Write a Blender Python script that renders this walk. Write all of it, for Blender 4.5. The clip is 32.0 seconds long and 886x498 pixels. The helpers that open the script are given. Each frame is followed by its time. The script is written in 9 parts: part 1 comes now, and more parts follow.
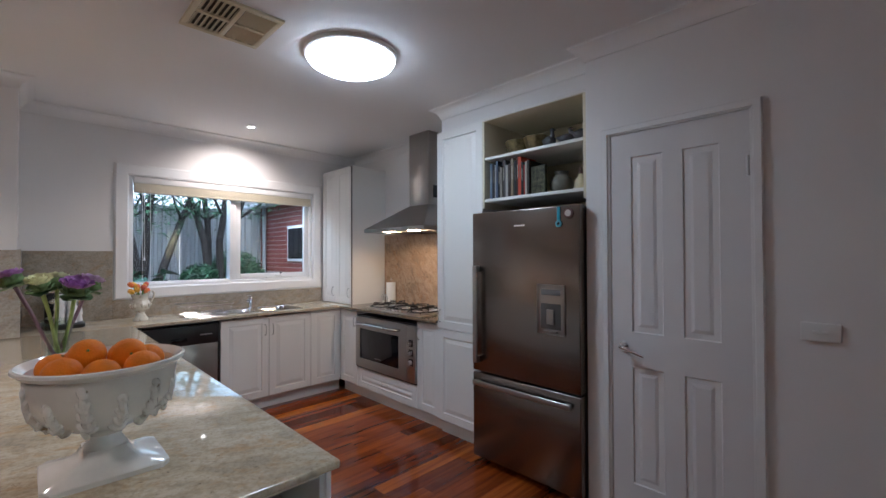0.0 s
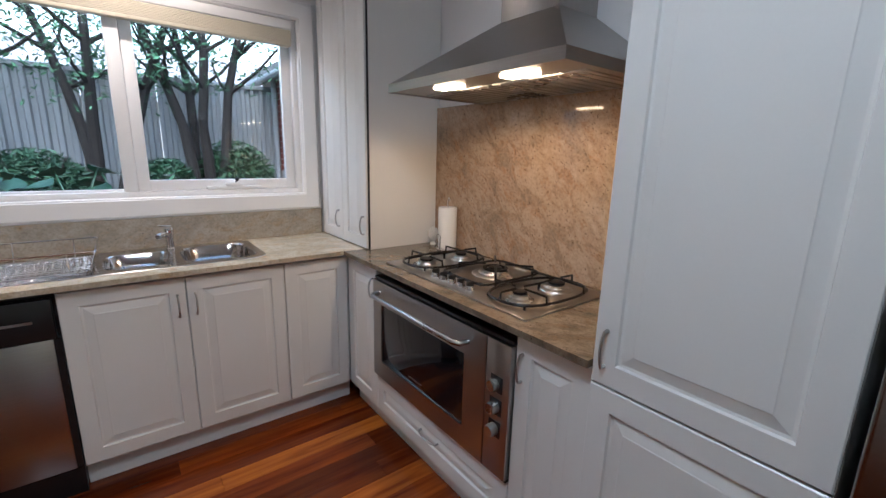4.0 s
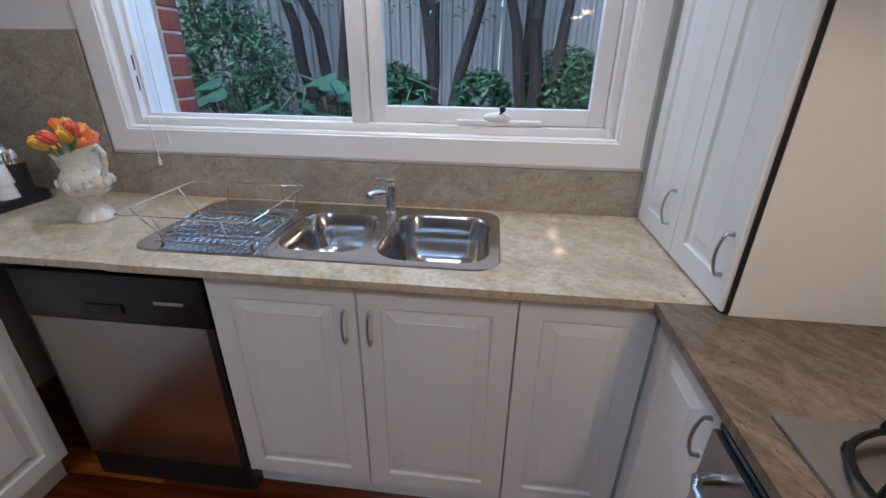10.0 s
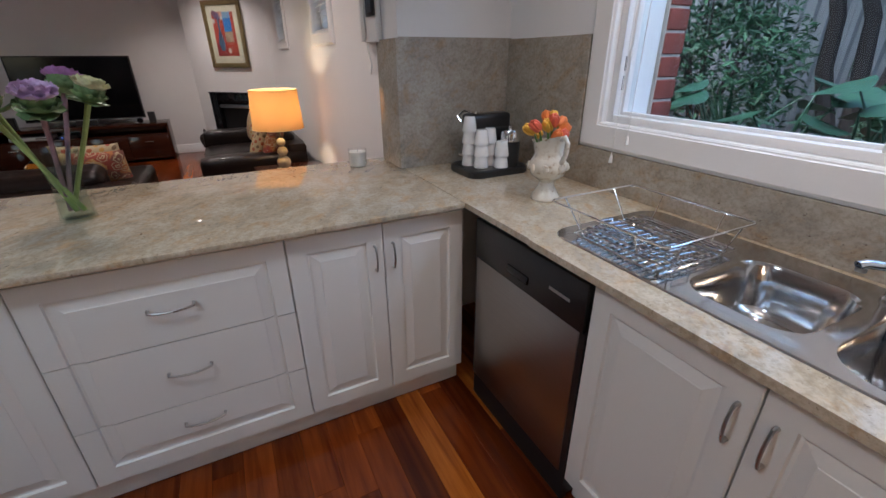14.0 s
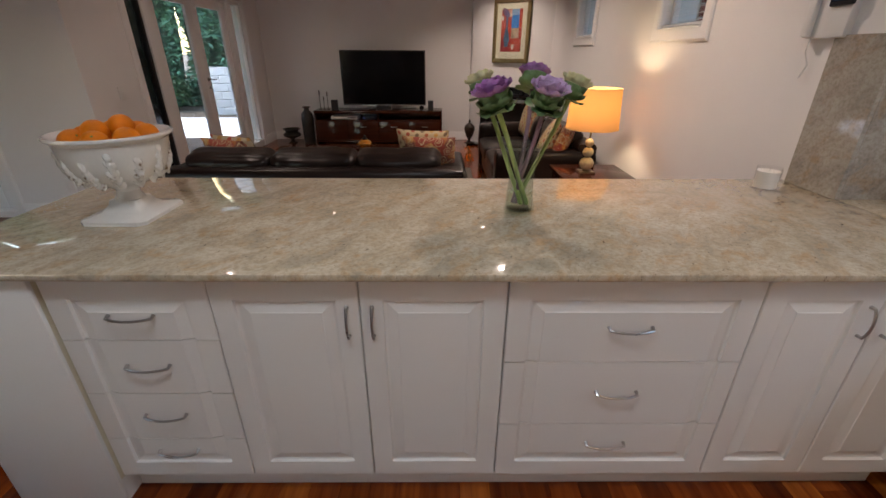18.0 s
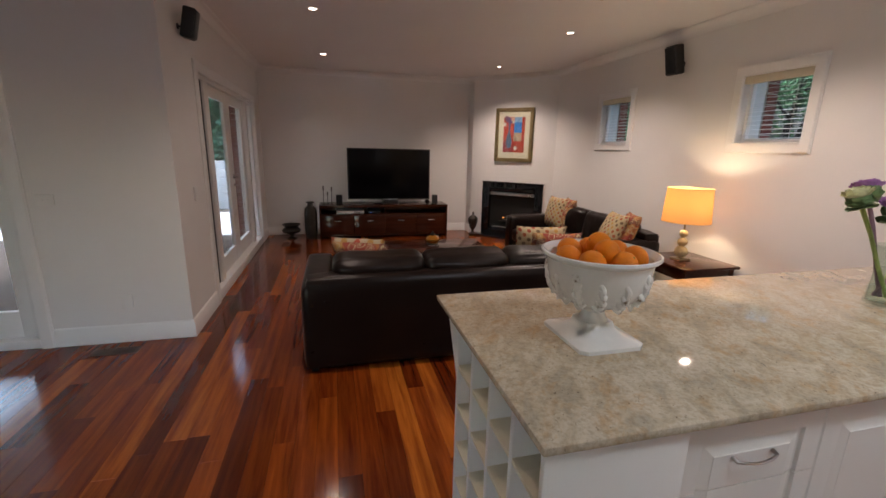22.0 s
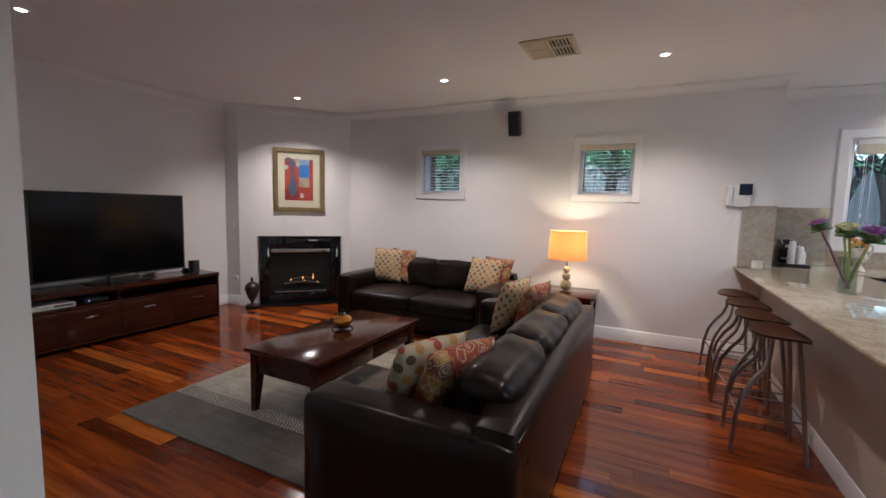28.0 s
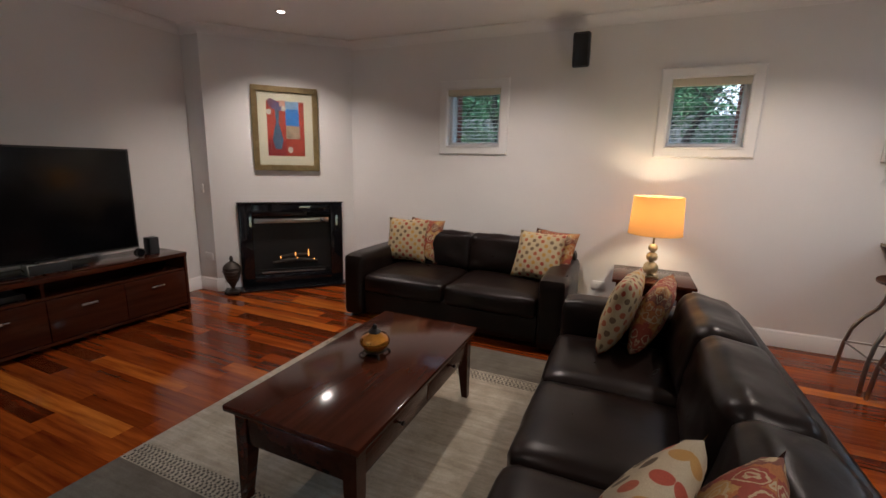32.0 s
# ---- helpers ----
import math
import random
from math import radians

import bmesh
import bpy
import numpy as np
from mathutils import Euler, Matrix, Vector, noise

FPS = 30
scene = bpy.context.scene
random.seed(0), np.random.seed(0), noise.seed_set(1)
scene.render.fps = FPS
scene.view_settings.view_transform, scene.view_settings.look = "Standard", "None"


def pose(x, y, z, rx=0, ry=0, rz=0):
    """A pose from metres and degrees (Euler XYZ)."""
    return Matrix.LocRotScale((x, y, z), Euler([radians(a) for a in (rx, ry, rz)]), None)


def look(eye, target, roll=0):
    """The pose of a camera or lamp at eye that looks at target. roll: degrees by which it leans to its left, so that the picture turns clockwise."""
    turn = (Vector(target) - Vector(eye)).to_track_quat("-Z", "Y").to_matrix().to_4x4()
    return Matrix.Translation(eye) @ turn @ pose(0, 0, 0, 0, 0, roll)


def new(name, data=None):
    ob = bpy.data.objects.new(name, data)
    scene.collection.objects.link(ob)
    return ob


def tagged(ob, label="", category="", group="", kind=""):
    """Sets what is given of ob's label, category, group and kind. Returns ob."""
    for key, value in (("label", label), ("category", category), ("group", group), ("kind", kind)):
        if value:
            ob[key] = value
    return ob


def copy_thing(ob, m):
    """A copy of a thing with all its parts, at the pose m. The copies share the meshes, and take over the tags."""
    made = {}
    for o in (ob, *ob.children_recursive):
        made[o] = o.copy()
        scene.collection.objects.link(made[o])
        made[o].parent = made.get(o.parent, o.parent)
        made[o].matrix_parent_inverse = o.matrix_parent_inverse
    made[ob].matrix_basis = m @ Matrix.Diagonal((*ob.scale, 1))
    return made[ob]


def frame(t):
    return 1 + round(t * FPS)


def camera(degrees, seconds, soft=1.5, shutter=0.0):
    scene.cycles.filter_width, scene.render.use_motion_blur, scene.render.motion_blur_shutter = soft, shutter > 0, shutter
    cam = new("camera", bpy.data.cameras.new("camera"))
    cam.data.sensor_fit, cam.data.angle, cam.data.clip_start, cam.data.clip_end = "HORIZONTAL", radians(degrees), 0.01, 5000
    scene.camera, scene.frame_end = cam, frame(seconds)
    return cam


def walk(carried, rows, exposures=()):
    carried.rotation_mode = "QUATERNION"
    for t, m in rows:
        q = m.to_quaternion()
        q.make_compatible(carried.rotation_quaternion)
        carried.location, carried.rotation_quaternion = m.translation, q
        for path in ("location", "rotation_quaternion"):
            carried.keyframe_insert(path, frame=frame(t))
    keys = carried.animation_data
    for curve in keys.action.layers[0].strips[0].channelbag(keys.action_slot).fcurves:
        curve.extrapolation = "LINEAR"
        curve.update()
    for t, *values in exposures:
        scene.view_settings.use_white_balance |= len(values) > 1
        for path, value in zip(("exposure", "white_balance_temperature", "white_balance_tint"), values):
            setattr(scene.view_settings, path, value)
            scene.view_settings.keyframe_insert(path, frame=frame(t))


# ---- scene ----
cam = camera(92.8, 32.0)
# seconds, eye, target, roll
PATH = [
    (0, (-0.044, -0.032, 1.457), (1.363, 1.389, 1.485), -0.2),
    (0.5, (0.175, 0.157, 1.456), (1.584, 1.576, 1.475), -0.3),
    (1, (0.403, 0.346, 1.454), (1.812, 1.765, 1.468), -0.2),
    (1.5, (0.669, 0.557, 1.479), (2.037, 2.016, 1.468), -0.0),
    (2, (0.879, 0.852, 1.473), (2.195, 2.356, 1.389), 0.6),
    (2.5, (1.078, 1.141, 1.454), (2.328, 2.691, 1.271), 0.7),
    (3, (1.234, 1.434, 1.435), (2.442, 3.006, 1.171), 1.0),
    (3.5, (1.324, 1.69, 1.431), (2.524, 3.251, 1.08), 1.1),
    (5.5, (1.758, 2.42, 1.423), (2.885, 3.925, 0.742), 1.5),
    (6, (1.788, 2.547, 1.435), (2.895, 4.028, 0.673), 0.9),
    (6.5, (1.803, 2.62, 1.42), (2.913, 4.088, 0.638), 1.2),
    (7, (1.85, 2.691, 1.437), (2.881, 4.199, 0.62), 1.2),
    (7.5, (1.905, 2.744, 1.435), (2.782, 4.338, 0.605), 1.2),
    (8, (1.946, 2.798, 1.448), (2.625, 4.476, 0.598), 1.1),
    (8.5, (1.953, 2.878, 1.448), (2.436, 4.619, 0.592), 1.1),
    (9, (1.949, 2.965, 1.456), (2.218, 4.752, 0.6), 1.2),
    (9.5, (1.952, 3.035, 1.441), (2.004, 4.846, 0.592), 1.1),
    (10, (1.959, 3.087, 1.425), (1.754, 4.896, 0.598), 0.7),
    (10.5, (1.944, 3.134, 1.434), (1.536, 4.907, 0.604), 0.7),
    (11, (1.95, 3.191, 1.434), (1.327, 4.902, 0.606), 0.9),
    (11.5, (1.95, 3.243, 1.432), (1.14, 4.871, 0.602), 1.1),
    (12, (1.959, 3.281, 1.437), (0.899, 4.748, 0.586), -0.4),
    (12.5, (1.931, 3.265, 1.443), (0.71, 4.603, 0.594), 0.2),
    (13, (1.913, 3.291, 1.422), (0.489, 4.421, 0.588), -1.0),
    (13.5, (1.909, 3.254, 1.425), (0.374, 4.229, 0.592), -0.7),
    (14, (1.888, 3.22, 1.423), (0.26, 4.033, 0.593), -0.4),
    (14.5, (1.892, 3.186, 1.432), (0.193, 3.832, 0.599), -0.7),
    (16.5, (1.778, 2.841, 1.416), (-0.023, 3.094, 0.584), 0.5),
    (17, (1.705, 2.719, 1.413), (-0.104, 2.897, 0.58), 0.4),
    (17.5, (1.6, 2.603, 1.42), (-0.214, 2.702, 0.583), 0.4),
    (18, (1.505, 2.421, 1.43), (-0.308, 2.438, 0.587), 0.3),
    (18.5, (1.46, 2.198, 1.43), (-0.359, 2.199, 0.599), 0.8),
    (19, (1.475, 1.986, 1.436), (-0.35, 1.978, 0.619), 0.7),
    (19.5, (1.491, 1.769, 1.459), (-0.34, 1.763, 0.655), 1.9),
    (20, (1.46, 1.541, 1.462), (-0.397, 1.533, 0.72), 1.3),
    (20.5, (1.471, 1.334, 1.473), (-0.414, 1.378, 0.805), 0.9),
    (21, (1.423, 1.079, 1.49), (-0.475, 1.25, 0.884), 1.1),
    (21.5, (1.315, 0.831, 1.501), (-0.583, 1.153, 0.96), 1.2),
    (22, (1.197, 0.581, 1.486), (-0.686, 1.069, 1.023), 1.3),
    (22.5, (1.09, 0.361, 1.482), (-0.747, 1.025, 1.052), 1.5),
    (23, (0.909, 0.183, 1.455), (-0.854, 1.047, 1.077), 1.7),
    (23.5, (0.707, 0.011, 1.455), (-0.951, 1.081, 1.129), 1.4),
    (24, (0.528, -0.163, 1.451), (-0.964, 1.136, 1.156), 1.7),
    (24.5, (0.3, -0.282, 1.444), (-1.039, 1.179, 1.177), 1.8),
    (25, (0.07, -0.418, 1.427), (-1.161, 1.138, 1.175), 1.8),
    (25.5, (-0.138, -0.54, 1.422), (-1.279, 1.084, 1.171), 1.8),
    (27.5, (-0.982, -0.891, 1.42), (-1.882, 0.878, 1.179), 1.6),
    (28, (-1.127, -0.931, 1.411), (-1.996, 0.86, 1.213), 1.5),
    (28.5, (-1.176, -0.953, 1.407), (-2.033, 0.85, 1.278), 1.2),
    (29, (-1.182, -0.917, 1.399), (-2.036, 0.891, 1.347), 1.1),
    (29.5, (-1.167, -0.837, 1.463), (-2.021, 0.971, 1.396), 0.5),
    (30, (-1.349, -0.719, 1.448), (-2.194, 1.092, 1.375), 0.2),
    (30.5, (-1.547, -0.591, 1.432), (-2.347, 1.24, 1.339), 0.8),
    (31, (-1.73, -0.396, 1.414), (-2.503, 1.437, 1.201), 1.2),
    (31.5, (-1.884, -0.238, 1.411), (-2.655, 1.582, 1.105), 1.3),
    (32, (-2.1, -0.105, 1.406), (-2.878, 1.695, 1.011), 1.4),
]
walk(cam, [(t, look(eye, target, roll)) for t, eye, target, roll in PATH], [(0.0, 2.7, 5800, 14), (4.5, 2.7, 5900, 14), (6.0, 2.68, 5900, 14), (8.0, 2.66, 5850, 14), (11.0, 2.42, 5550, 14), (13.5, 2.45, 5750, 15), (16.5, 2.55, 6750, 19), (20.0, 2.65, 6750, 19), (22.0, 2.8, 6700, 19), (25.0, 2.93, 5600, 15), (29.0, 2.85, 5850, 14), (32.0, 2.65, 6200, 14)])

# ---- world, sun, exposure ----
world = bpy.data.worlds.new("sky")
scene.world = world
world.use_nodes = True
wn = world.node_tree
sky = wn.nodes.new("ShaderNodeTexSky")
sky.sky_type = "NISHITA"
sky.sun_disc = False
sky.sun_elevation = radians(56)
sky.air_density, sky.dust_density, sky.ozone_density = 1.7, 1.0, 2.0
sky.sun_rotation = radians(200)
wn.links.new(sky.outputs[0], wn.nodes["Background"].inputs[0])
wn.nodes["Background"].inputs[1].default_value = 0.15

sun = new("sun", bpy.data.lights.new("sun", "SUN"))
sun.data.energy, sun.data.angle, sun.data.color = 1.1, radians(40), (1.0, 0.97, 0.93)
sun.matrix_world = look((0, 0, 0), (0.21, 0.58, -0.79))



def lamp(name, kind, at, power, colour, size=0.1, aim=None):
    """One of the place's own lamps, or the strip added for window daylight."""
    ob = new(name, bpy.data.lights.new(name, kind))
    ob.data.energy, ob.data.color = power, colour
    if kind == "AREA":
        ob.data.shape, ob.data.size = "DISK", size
    elif kind == "SPOT":
        ob.data.spot_size, ob.data.spot_blend, ob.data.shadow_soft_size = radians(128), 1.0, size
    else:
        ob.data.shadow_soft_size = size
    ob.matrix_world = look(at, aim or (at[0], at[1] + 0.0001, at[2] - 1))
    return ob


CZ = 2.67  # ceiling
DOWN = [(-1.10, 2.98), (-3.06, 2.98), (-5.02, 2.98), (-5.05, 0.50), (-3.10, 0.45), (-1.10, 0.45), (1.46, 4.05)]
WARM = (1.0, 0.86, 0.73)
lamp("kitchen_oyster_lamp", "AREA", (1.35, 2.16, CZ - 0.115), 1.0, (0.70, 0.88, 1.0), 0.36)
for dx, dy in DOWN:
    lamp("downlight_lamp", "SPOT", (dx, dy, CZ - 0.03), 9.0 if dx > 0 else 17.0 if dy > 2 else 9.0 if dx > -2 else 3.4 if dx > -4 else 2.2, WARM, 0.02, (dx, dy + 0.45, CZ - 1.03) if dx > 0 else None)
for hy in (3.25, 2.89):
    hood = lamp("hood_lamp", "SPOT", (2.47, hy, 1.672), 1.45, (1.0, 0.72, 0.45), 0.04)
    hood.data.spot_size, hood.data.spot_blend = radians(168), 0.3
# added strip lamp above the blind, standing in for sky light
daylight = lamp("kitchen_window_sky_fill", "AREA", (1.48, 4.745, 2.125), 1.2, (0.62, 0.82, 1.0), 1.6, (1.48, 3.90, 1.02))
daylight.data.shape, daylight.data.size_y = "RECTANGLE", 0.07
lamp("table_lamp_bulb", "POINT", (-1.875, 3.61, 1.075), 1.6, (1.0, 0.86, 0.58), 0.04)


# ---- geometry helpers ----
def B():
    return bmesh.new()


def box(bm, x0, y0, z0, x1, y1, z1, bevel=0.0, seg=2):
    """A box between two corners, its edges rounded by bevel."""
    vs = [bm.verts.new((x, y, z)) for x in (x0, x1) for y in (y0, y1) for z in (z0, z1)]
    quads = ((0, 1, 3, 2), (4, 6, 7, 5), (0, 4, 5, 1), (2, 3, 7, 6), (0, 2, 6, 4), (1, 5, 7, 3))
    fs = [bm.faces.new([vs[i] for i in q]) for q in quads]
    if bevel > 0:
        es = list({e for f in fs for e in f.edges})
        bmesh.ops.bevel(bm, geom=es, offset=bevel, segments=seg, profile=0.5, affect="EDGES")
    return bm


def lathe(bm, profile, seg=24, c=(0, 0, 0)):
    """A surface of revolution about the upright through c; profile: (radius, height)."""
    rings = []
    for r, z in profile:
        if r < 1e-5:
            rings.append([bm.verts.new((c[0], c[1], c[2] + z))])
        else:
            rings.append([bm.verts.new((c[0] + r * math.cos(a), c[1] + r * math.sin(a), c[2] + z)) for a in [2 * math.pi * k / seg for k in range(seg)]])
    for lo, hi in zip(rings, rings[1:]):
        for k in range(seg):
            n = (k + 1) % seg
            loop = [lo[k % len(lo)], lo[n % len(lo)], hi[n % len(hi)], hi[k % len(hi)]]
            loop = list(dict.fromkeys(loop))
            if len(loop) > 2:
                bm.faces.new(loop)
    return bm


def tube(bm, pts, r, seg=8, closed=False, cap=True):
    """A round bar of radius r (or a radius a point) along points."""
    pts = [Vector(p) for p in pts]
    n = len(pts)
    rad = r if isinstance(r, (list, tuple)) else [r] * n
    rings, up = [], None
    for i, p in enumerate(pts):
        a = pts[(i - 1) % n] if closed or i else p
        b = pts[(i + 1) % n] if closed or i < n - 1 else p
        d = (b - a).normalized()
        if up is None:
            up = d.orthogonal().normalized()
        up = (up - d * up.dot(d)).normalized()
        side = d.cross(up)
        rings.append([bm.verts.new(p + rad[i] * (up * math.cos(2 * math.pi * k / seg) + side * math.sin(2 * math.pi * k / seg))) for k in range(seg)])
    pairs = list(zip(rings, rings[1:])) + ([(rings[-1], rings[0])] if closed else [])
    for a, b in pairs:
        for k in range(seg):
            bm.faces.new((a[k], a[(k + 1) % seg], b[(k + 1) % seg], b[k]))
    if cap and not closed:
        bm.faces.new(rings[0][::-1])
        bm.faces.new(rings[-1])
    return bm


def prism(bm, outline, axis, lo, hi):
    """A flat outline of (u, v) pairs pushed from lo to hi along the axis; u, v follow the other two axes in order."""
    def at(u, v, w):
        return {"x": (w, u, v), "y": (u, w, v), "z": (u, v, w)}[axis]
    a = [bm.verts.new(at(u, v, lo)) for u, v in outline]
    b = [bm.verts.new(at(u, v, hi)) for u, v in outline]
    bm.faces.new(a[::-1])
    bm.faces.new(b)
    n = len(a)
    for k in range(n):
        bm.faces.new((a[k], a[(k + 1) % n], b[(k + 1) % n], b[k]))
    return bm


def blob(bm, c, s, seg=10, rings=6, rough=0.0, power=1.0):
    """A soft lump of half-sizes s round c, its skin uneven by rough; power under 1 makes it boxier."""
    m = bmesh.ops.create_uvsphere(bm, u_segments=seg, v_segments=rings, radius=1.0)
    for v in m["verts"]:
        p = v.co.copy()
        if power != 1.0:
            p = Vector([math.copysign(abs(q) ** power, q) for q in p])
        k = 1 + rough * noise.noise(v.co * 2.3 + Vector(c) * 5)
        v.co = Vector((c[0] + s[0] * p.x * k, c[1] + s[1] * p.y * k, c[2] + s[2] * p.z * k))
    return bm


def moved(bm, m, start=0):
    """Moves the vertices from number start on."""
    bm.verts.ensure_lookup_table()
    for v in bm.verts[start:]:
        v.co = m @ v.co
    return bm


def finish(name, bm, material, smooth):
    bmesh.ops.recalc_face_normals(bm, faces=bm.faces)
    me = bpy.data.meshes.new(name)
    bm.to_mesh(me)
    bm.free()
    if material:
        me.materials.append(material)
    if smooth:
        me.shade_smooth()
        if smooth != "all":
            me.set_sharp_from_angle(angle=radians(38))
    return me


def part(name, bm, material, parent, label="", smooth=True):
    """One mesh object under a thing or a part, in its coordinates."""
    ob = new(name, finish(name, bm, material, smooth))
    ob.parent = parent
    return tagged(ob, label) if label else ob


def thing(name, label, category, at=(0, 0, 0), turn=0, group="", kind=""):
    """An Empty at a thing's base that its parts hang under."""
    ob = new(name)
    ob.empty_display_size = 0.05
    ob.matrix_world = pose(*at, 0, 0, turn)
    return tagged(ob, label, category, group, kind)


def solid(name, bm, material, label, category, kind="", at=(0, 0, 0), turn=0, group="", smooth=True):
    """A thing that is one mesh."""
    ob = new(name, finish(name, bm, material, smooth))
    ob.matrix_world = pose(*at, 0, 0, turn)
    return tagged(ob, label, category, group, kind)


# ---- materials ----
def nodes(name):
    m = bpy.data.materials.new(name)
    m.use_nodes = True
    t = m.node_tree
    return m, t, t.nodes["Principled BSDF"]


def node(t, kind, **sets):
    n = t.nodes.new(kind)
    for k, v in sets.items():
        n.inputs[k.replace("_", " ")].default_value = v
    return n


def ramp(t, source, stops):
    r = t.nodes.new("ShaderNodeValToRGB")
    els = r.color_ramp.elements
    while len(els) < len(stops):
        els.new(0.5)
    for e, (p, c) in zip(els, stops):
        e.position, e.color = p, (*c, 1)
    t.links.new(source, r.inputs[0])
    return r


def coords(t, scale=(1, 1, 1), turn=(0, 0, 0), source="Object"):
    tc = t.nodes.new("ShaderNodeTexCoord")
    mp = t.nodes.new("ShaderNodeMapping")
    mp.inputs["Scale"].default_value = scale
    mp.inputs["Rotation"].default_value = [radians(a) for a in turn]
    t.links.new(tc.outputs[source], mp.inputs[0])
    return mp.outputs[0]


def mixrgb(t, a, b, fac, mode="MIX"):
    m = t.nodes.new("ShaderNodeMix")
    m.data_type, m.blend_type = "RGBA", mode
    for k, v in ((6, a), (7, b), (0, fac)):
        if hasattr(v, "links"):
            t.links.new(v, m.inputs[k])
        else:
            m.inputs[k].default_value = (*v, 1) if k else v
    return m.outputs[2]


def bump(t, bsdf, height, strength, distance=0.01):
    b = node(t, "ShaderNodeBump", Strength=strength, Distance=distance)
    t.links.new(height, b.inputs["Height"])
    t.links.new(b.outputs[0], bsdf.inputs["Normal"])


def plain(name, colour, rough=0.5, metal=0.0, vary=0.08, scale=3.0, grain=60.0, relief=0.02, coat=0.0, stretch=(1, 1, 1), spec=0.5):
    """Colour with uneven tone at two scales, uneven gloss and a fine relief."""
    m, t, p = nodes(name)
    v = coords(t, stretch)
    big = node(t, "ShaderNodeTexNoise", Scale=scale, Detail=5.0, Roughness=0.6)
    fine = node(t, "ShaderNodeTexNoise", Scale=grain, Detail=3.0)
    for n in (big, fine):
        t.links.new(v, n.inputs["Vector"])
    lo, hi = [c * (1 - vary) for c in colour], [min(1, c * (1 + vary)) for c in colour]
    r = ramp(t, big.outputs[0], [(0.3, lo), (0.7, hi)])
    col = mixrgb(t, r.outputs[0], mixrgb(t, r.outputs[0], ramp(t, fine.outputs[0], [(0.35, (0.75,) * 3), (0.65, (1.0,) * 3)]).outputs[0], 1.0, "MULTIPLY"), min(1.0, vary * 2))
    t.links.new(col, p.inputs["Base Color"])
    mr = t.nodes.new("ShaderNodeMapRange")
    mr.inputs[3].default_value, mr.inputs[4].default_value = max(0.02, rough * 0.85), min(1, rough * 1.15)
    t.links.new(big.outputs[0], mr.inputs[0])
    t.links.new(mr.outputs[0], p.inputs["Roughness"])
    p.inputs["Metallic"].default_value = metal
    p.inputs["Coat Weight"].default_value = coat
    p.inputs["Specular IOR Level"].default_value = spec
    if relief:
        bump(t, p, fine.outputs[0], relief * 10, 0.002)
    return m


def glow(name, colour, strength):
    m, t, p = nodes(name)
    p.inputs["Base Color"].default_value = (*colour, 1)
    p.inputs["Emission Color"].default_value = (*colour, 1)
    p.inputs["Emission Strength"].default_value = strength
    return m


def glass(name, tint=(1, 1, 1), rough=0.0):
    m, t, p = nodes(name)
    p.inputs["Base Color"].default_value = (*tint, 1)
    p.inputs["Transmission Weight"].default_value = 1.0
    p.inputs["Roughness"].default_value = rough
    p.inputs["IOR"].default_value = 1.45
    return m


def pane_glass(name, tint=(0.93, 0.96, 0.96)):
    """A thin clear pane: see-through, with a faint gloss."""
    m, t, p = nodes(name)
    tr = t.nodes.new("ShaderNodeBsdfTransparent")
    tr.inputs[0].default_value = (*tint, 1)
    gl = node(t, "ShaderNodeBsdfGlossy", Roughness=0.02)
    lw = node(t, "ShaderNodeLayerWeight", Blend=0.5)
    pw = t.nodes.new("ShaderNodeMath")
    pw.operation, pw.inputs[1].default_value = "POWER", 4.0
    t.links.new(lw.outputs["Facing"], pw.inputs[0])
    fr = t.nodes.new("ShaderNodeMath")
    fr.operation, fr.inputs[1].default_value, fr.inputs[2].default_value = "MULTIPLY_ADD", 0.45, 0.025
    t.links.new(pw.outputs[0], fr.inputs[0])
    mx = t.nodes.new("ShaderNodeMixShader")
    t.links.new(fr.outputs[0], mx.inputs[0])
    t.links.new(tr.outputs[0], mx.inputs[1])
    t.links.new(gl.outputs[0], mx.inputs[2])
    t.links.new(mx.outputs[0], t.nodes["Material Output"].inputs[0])
    return m


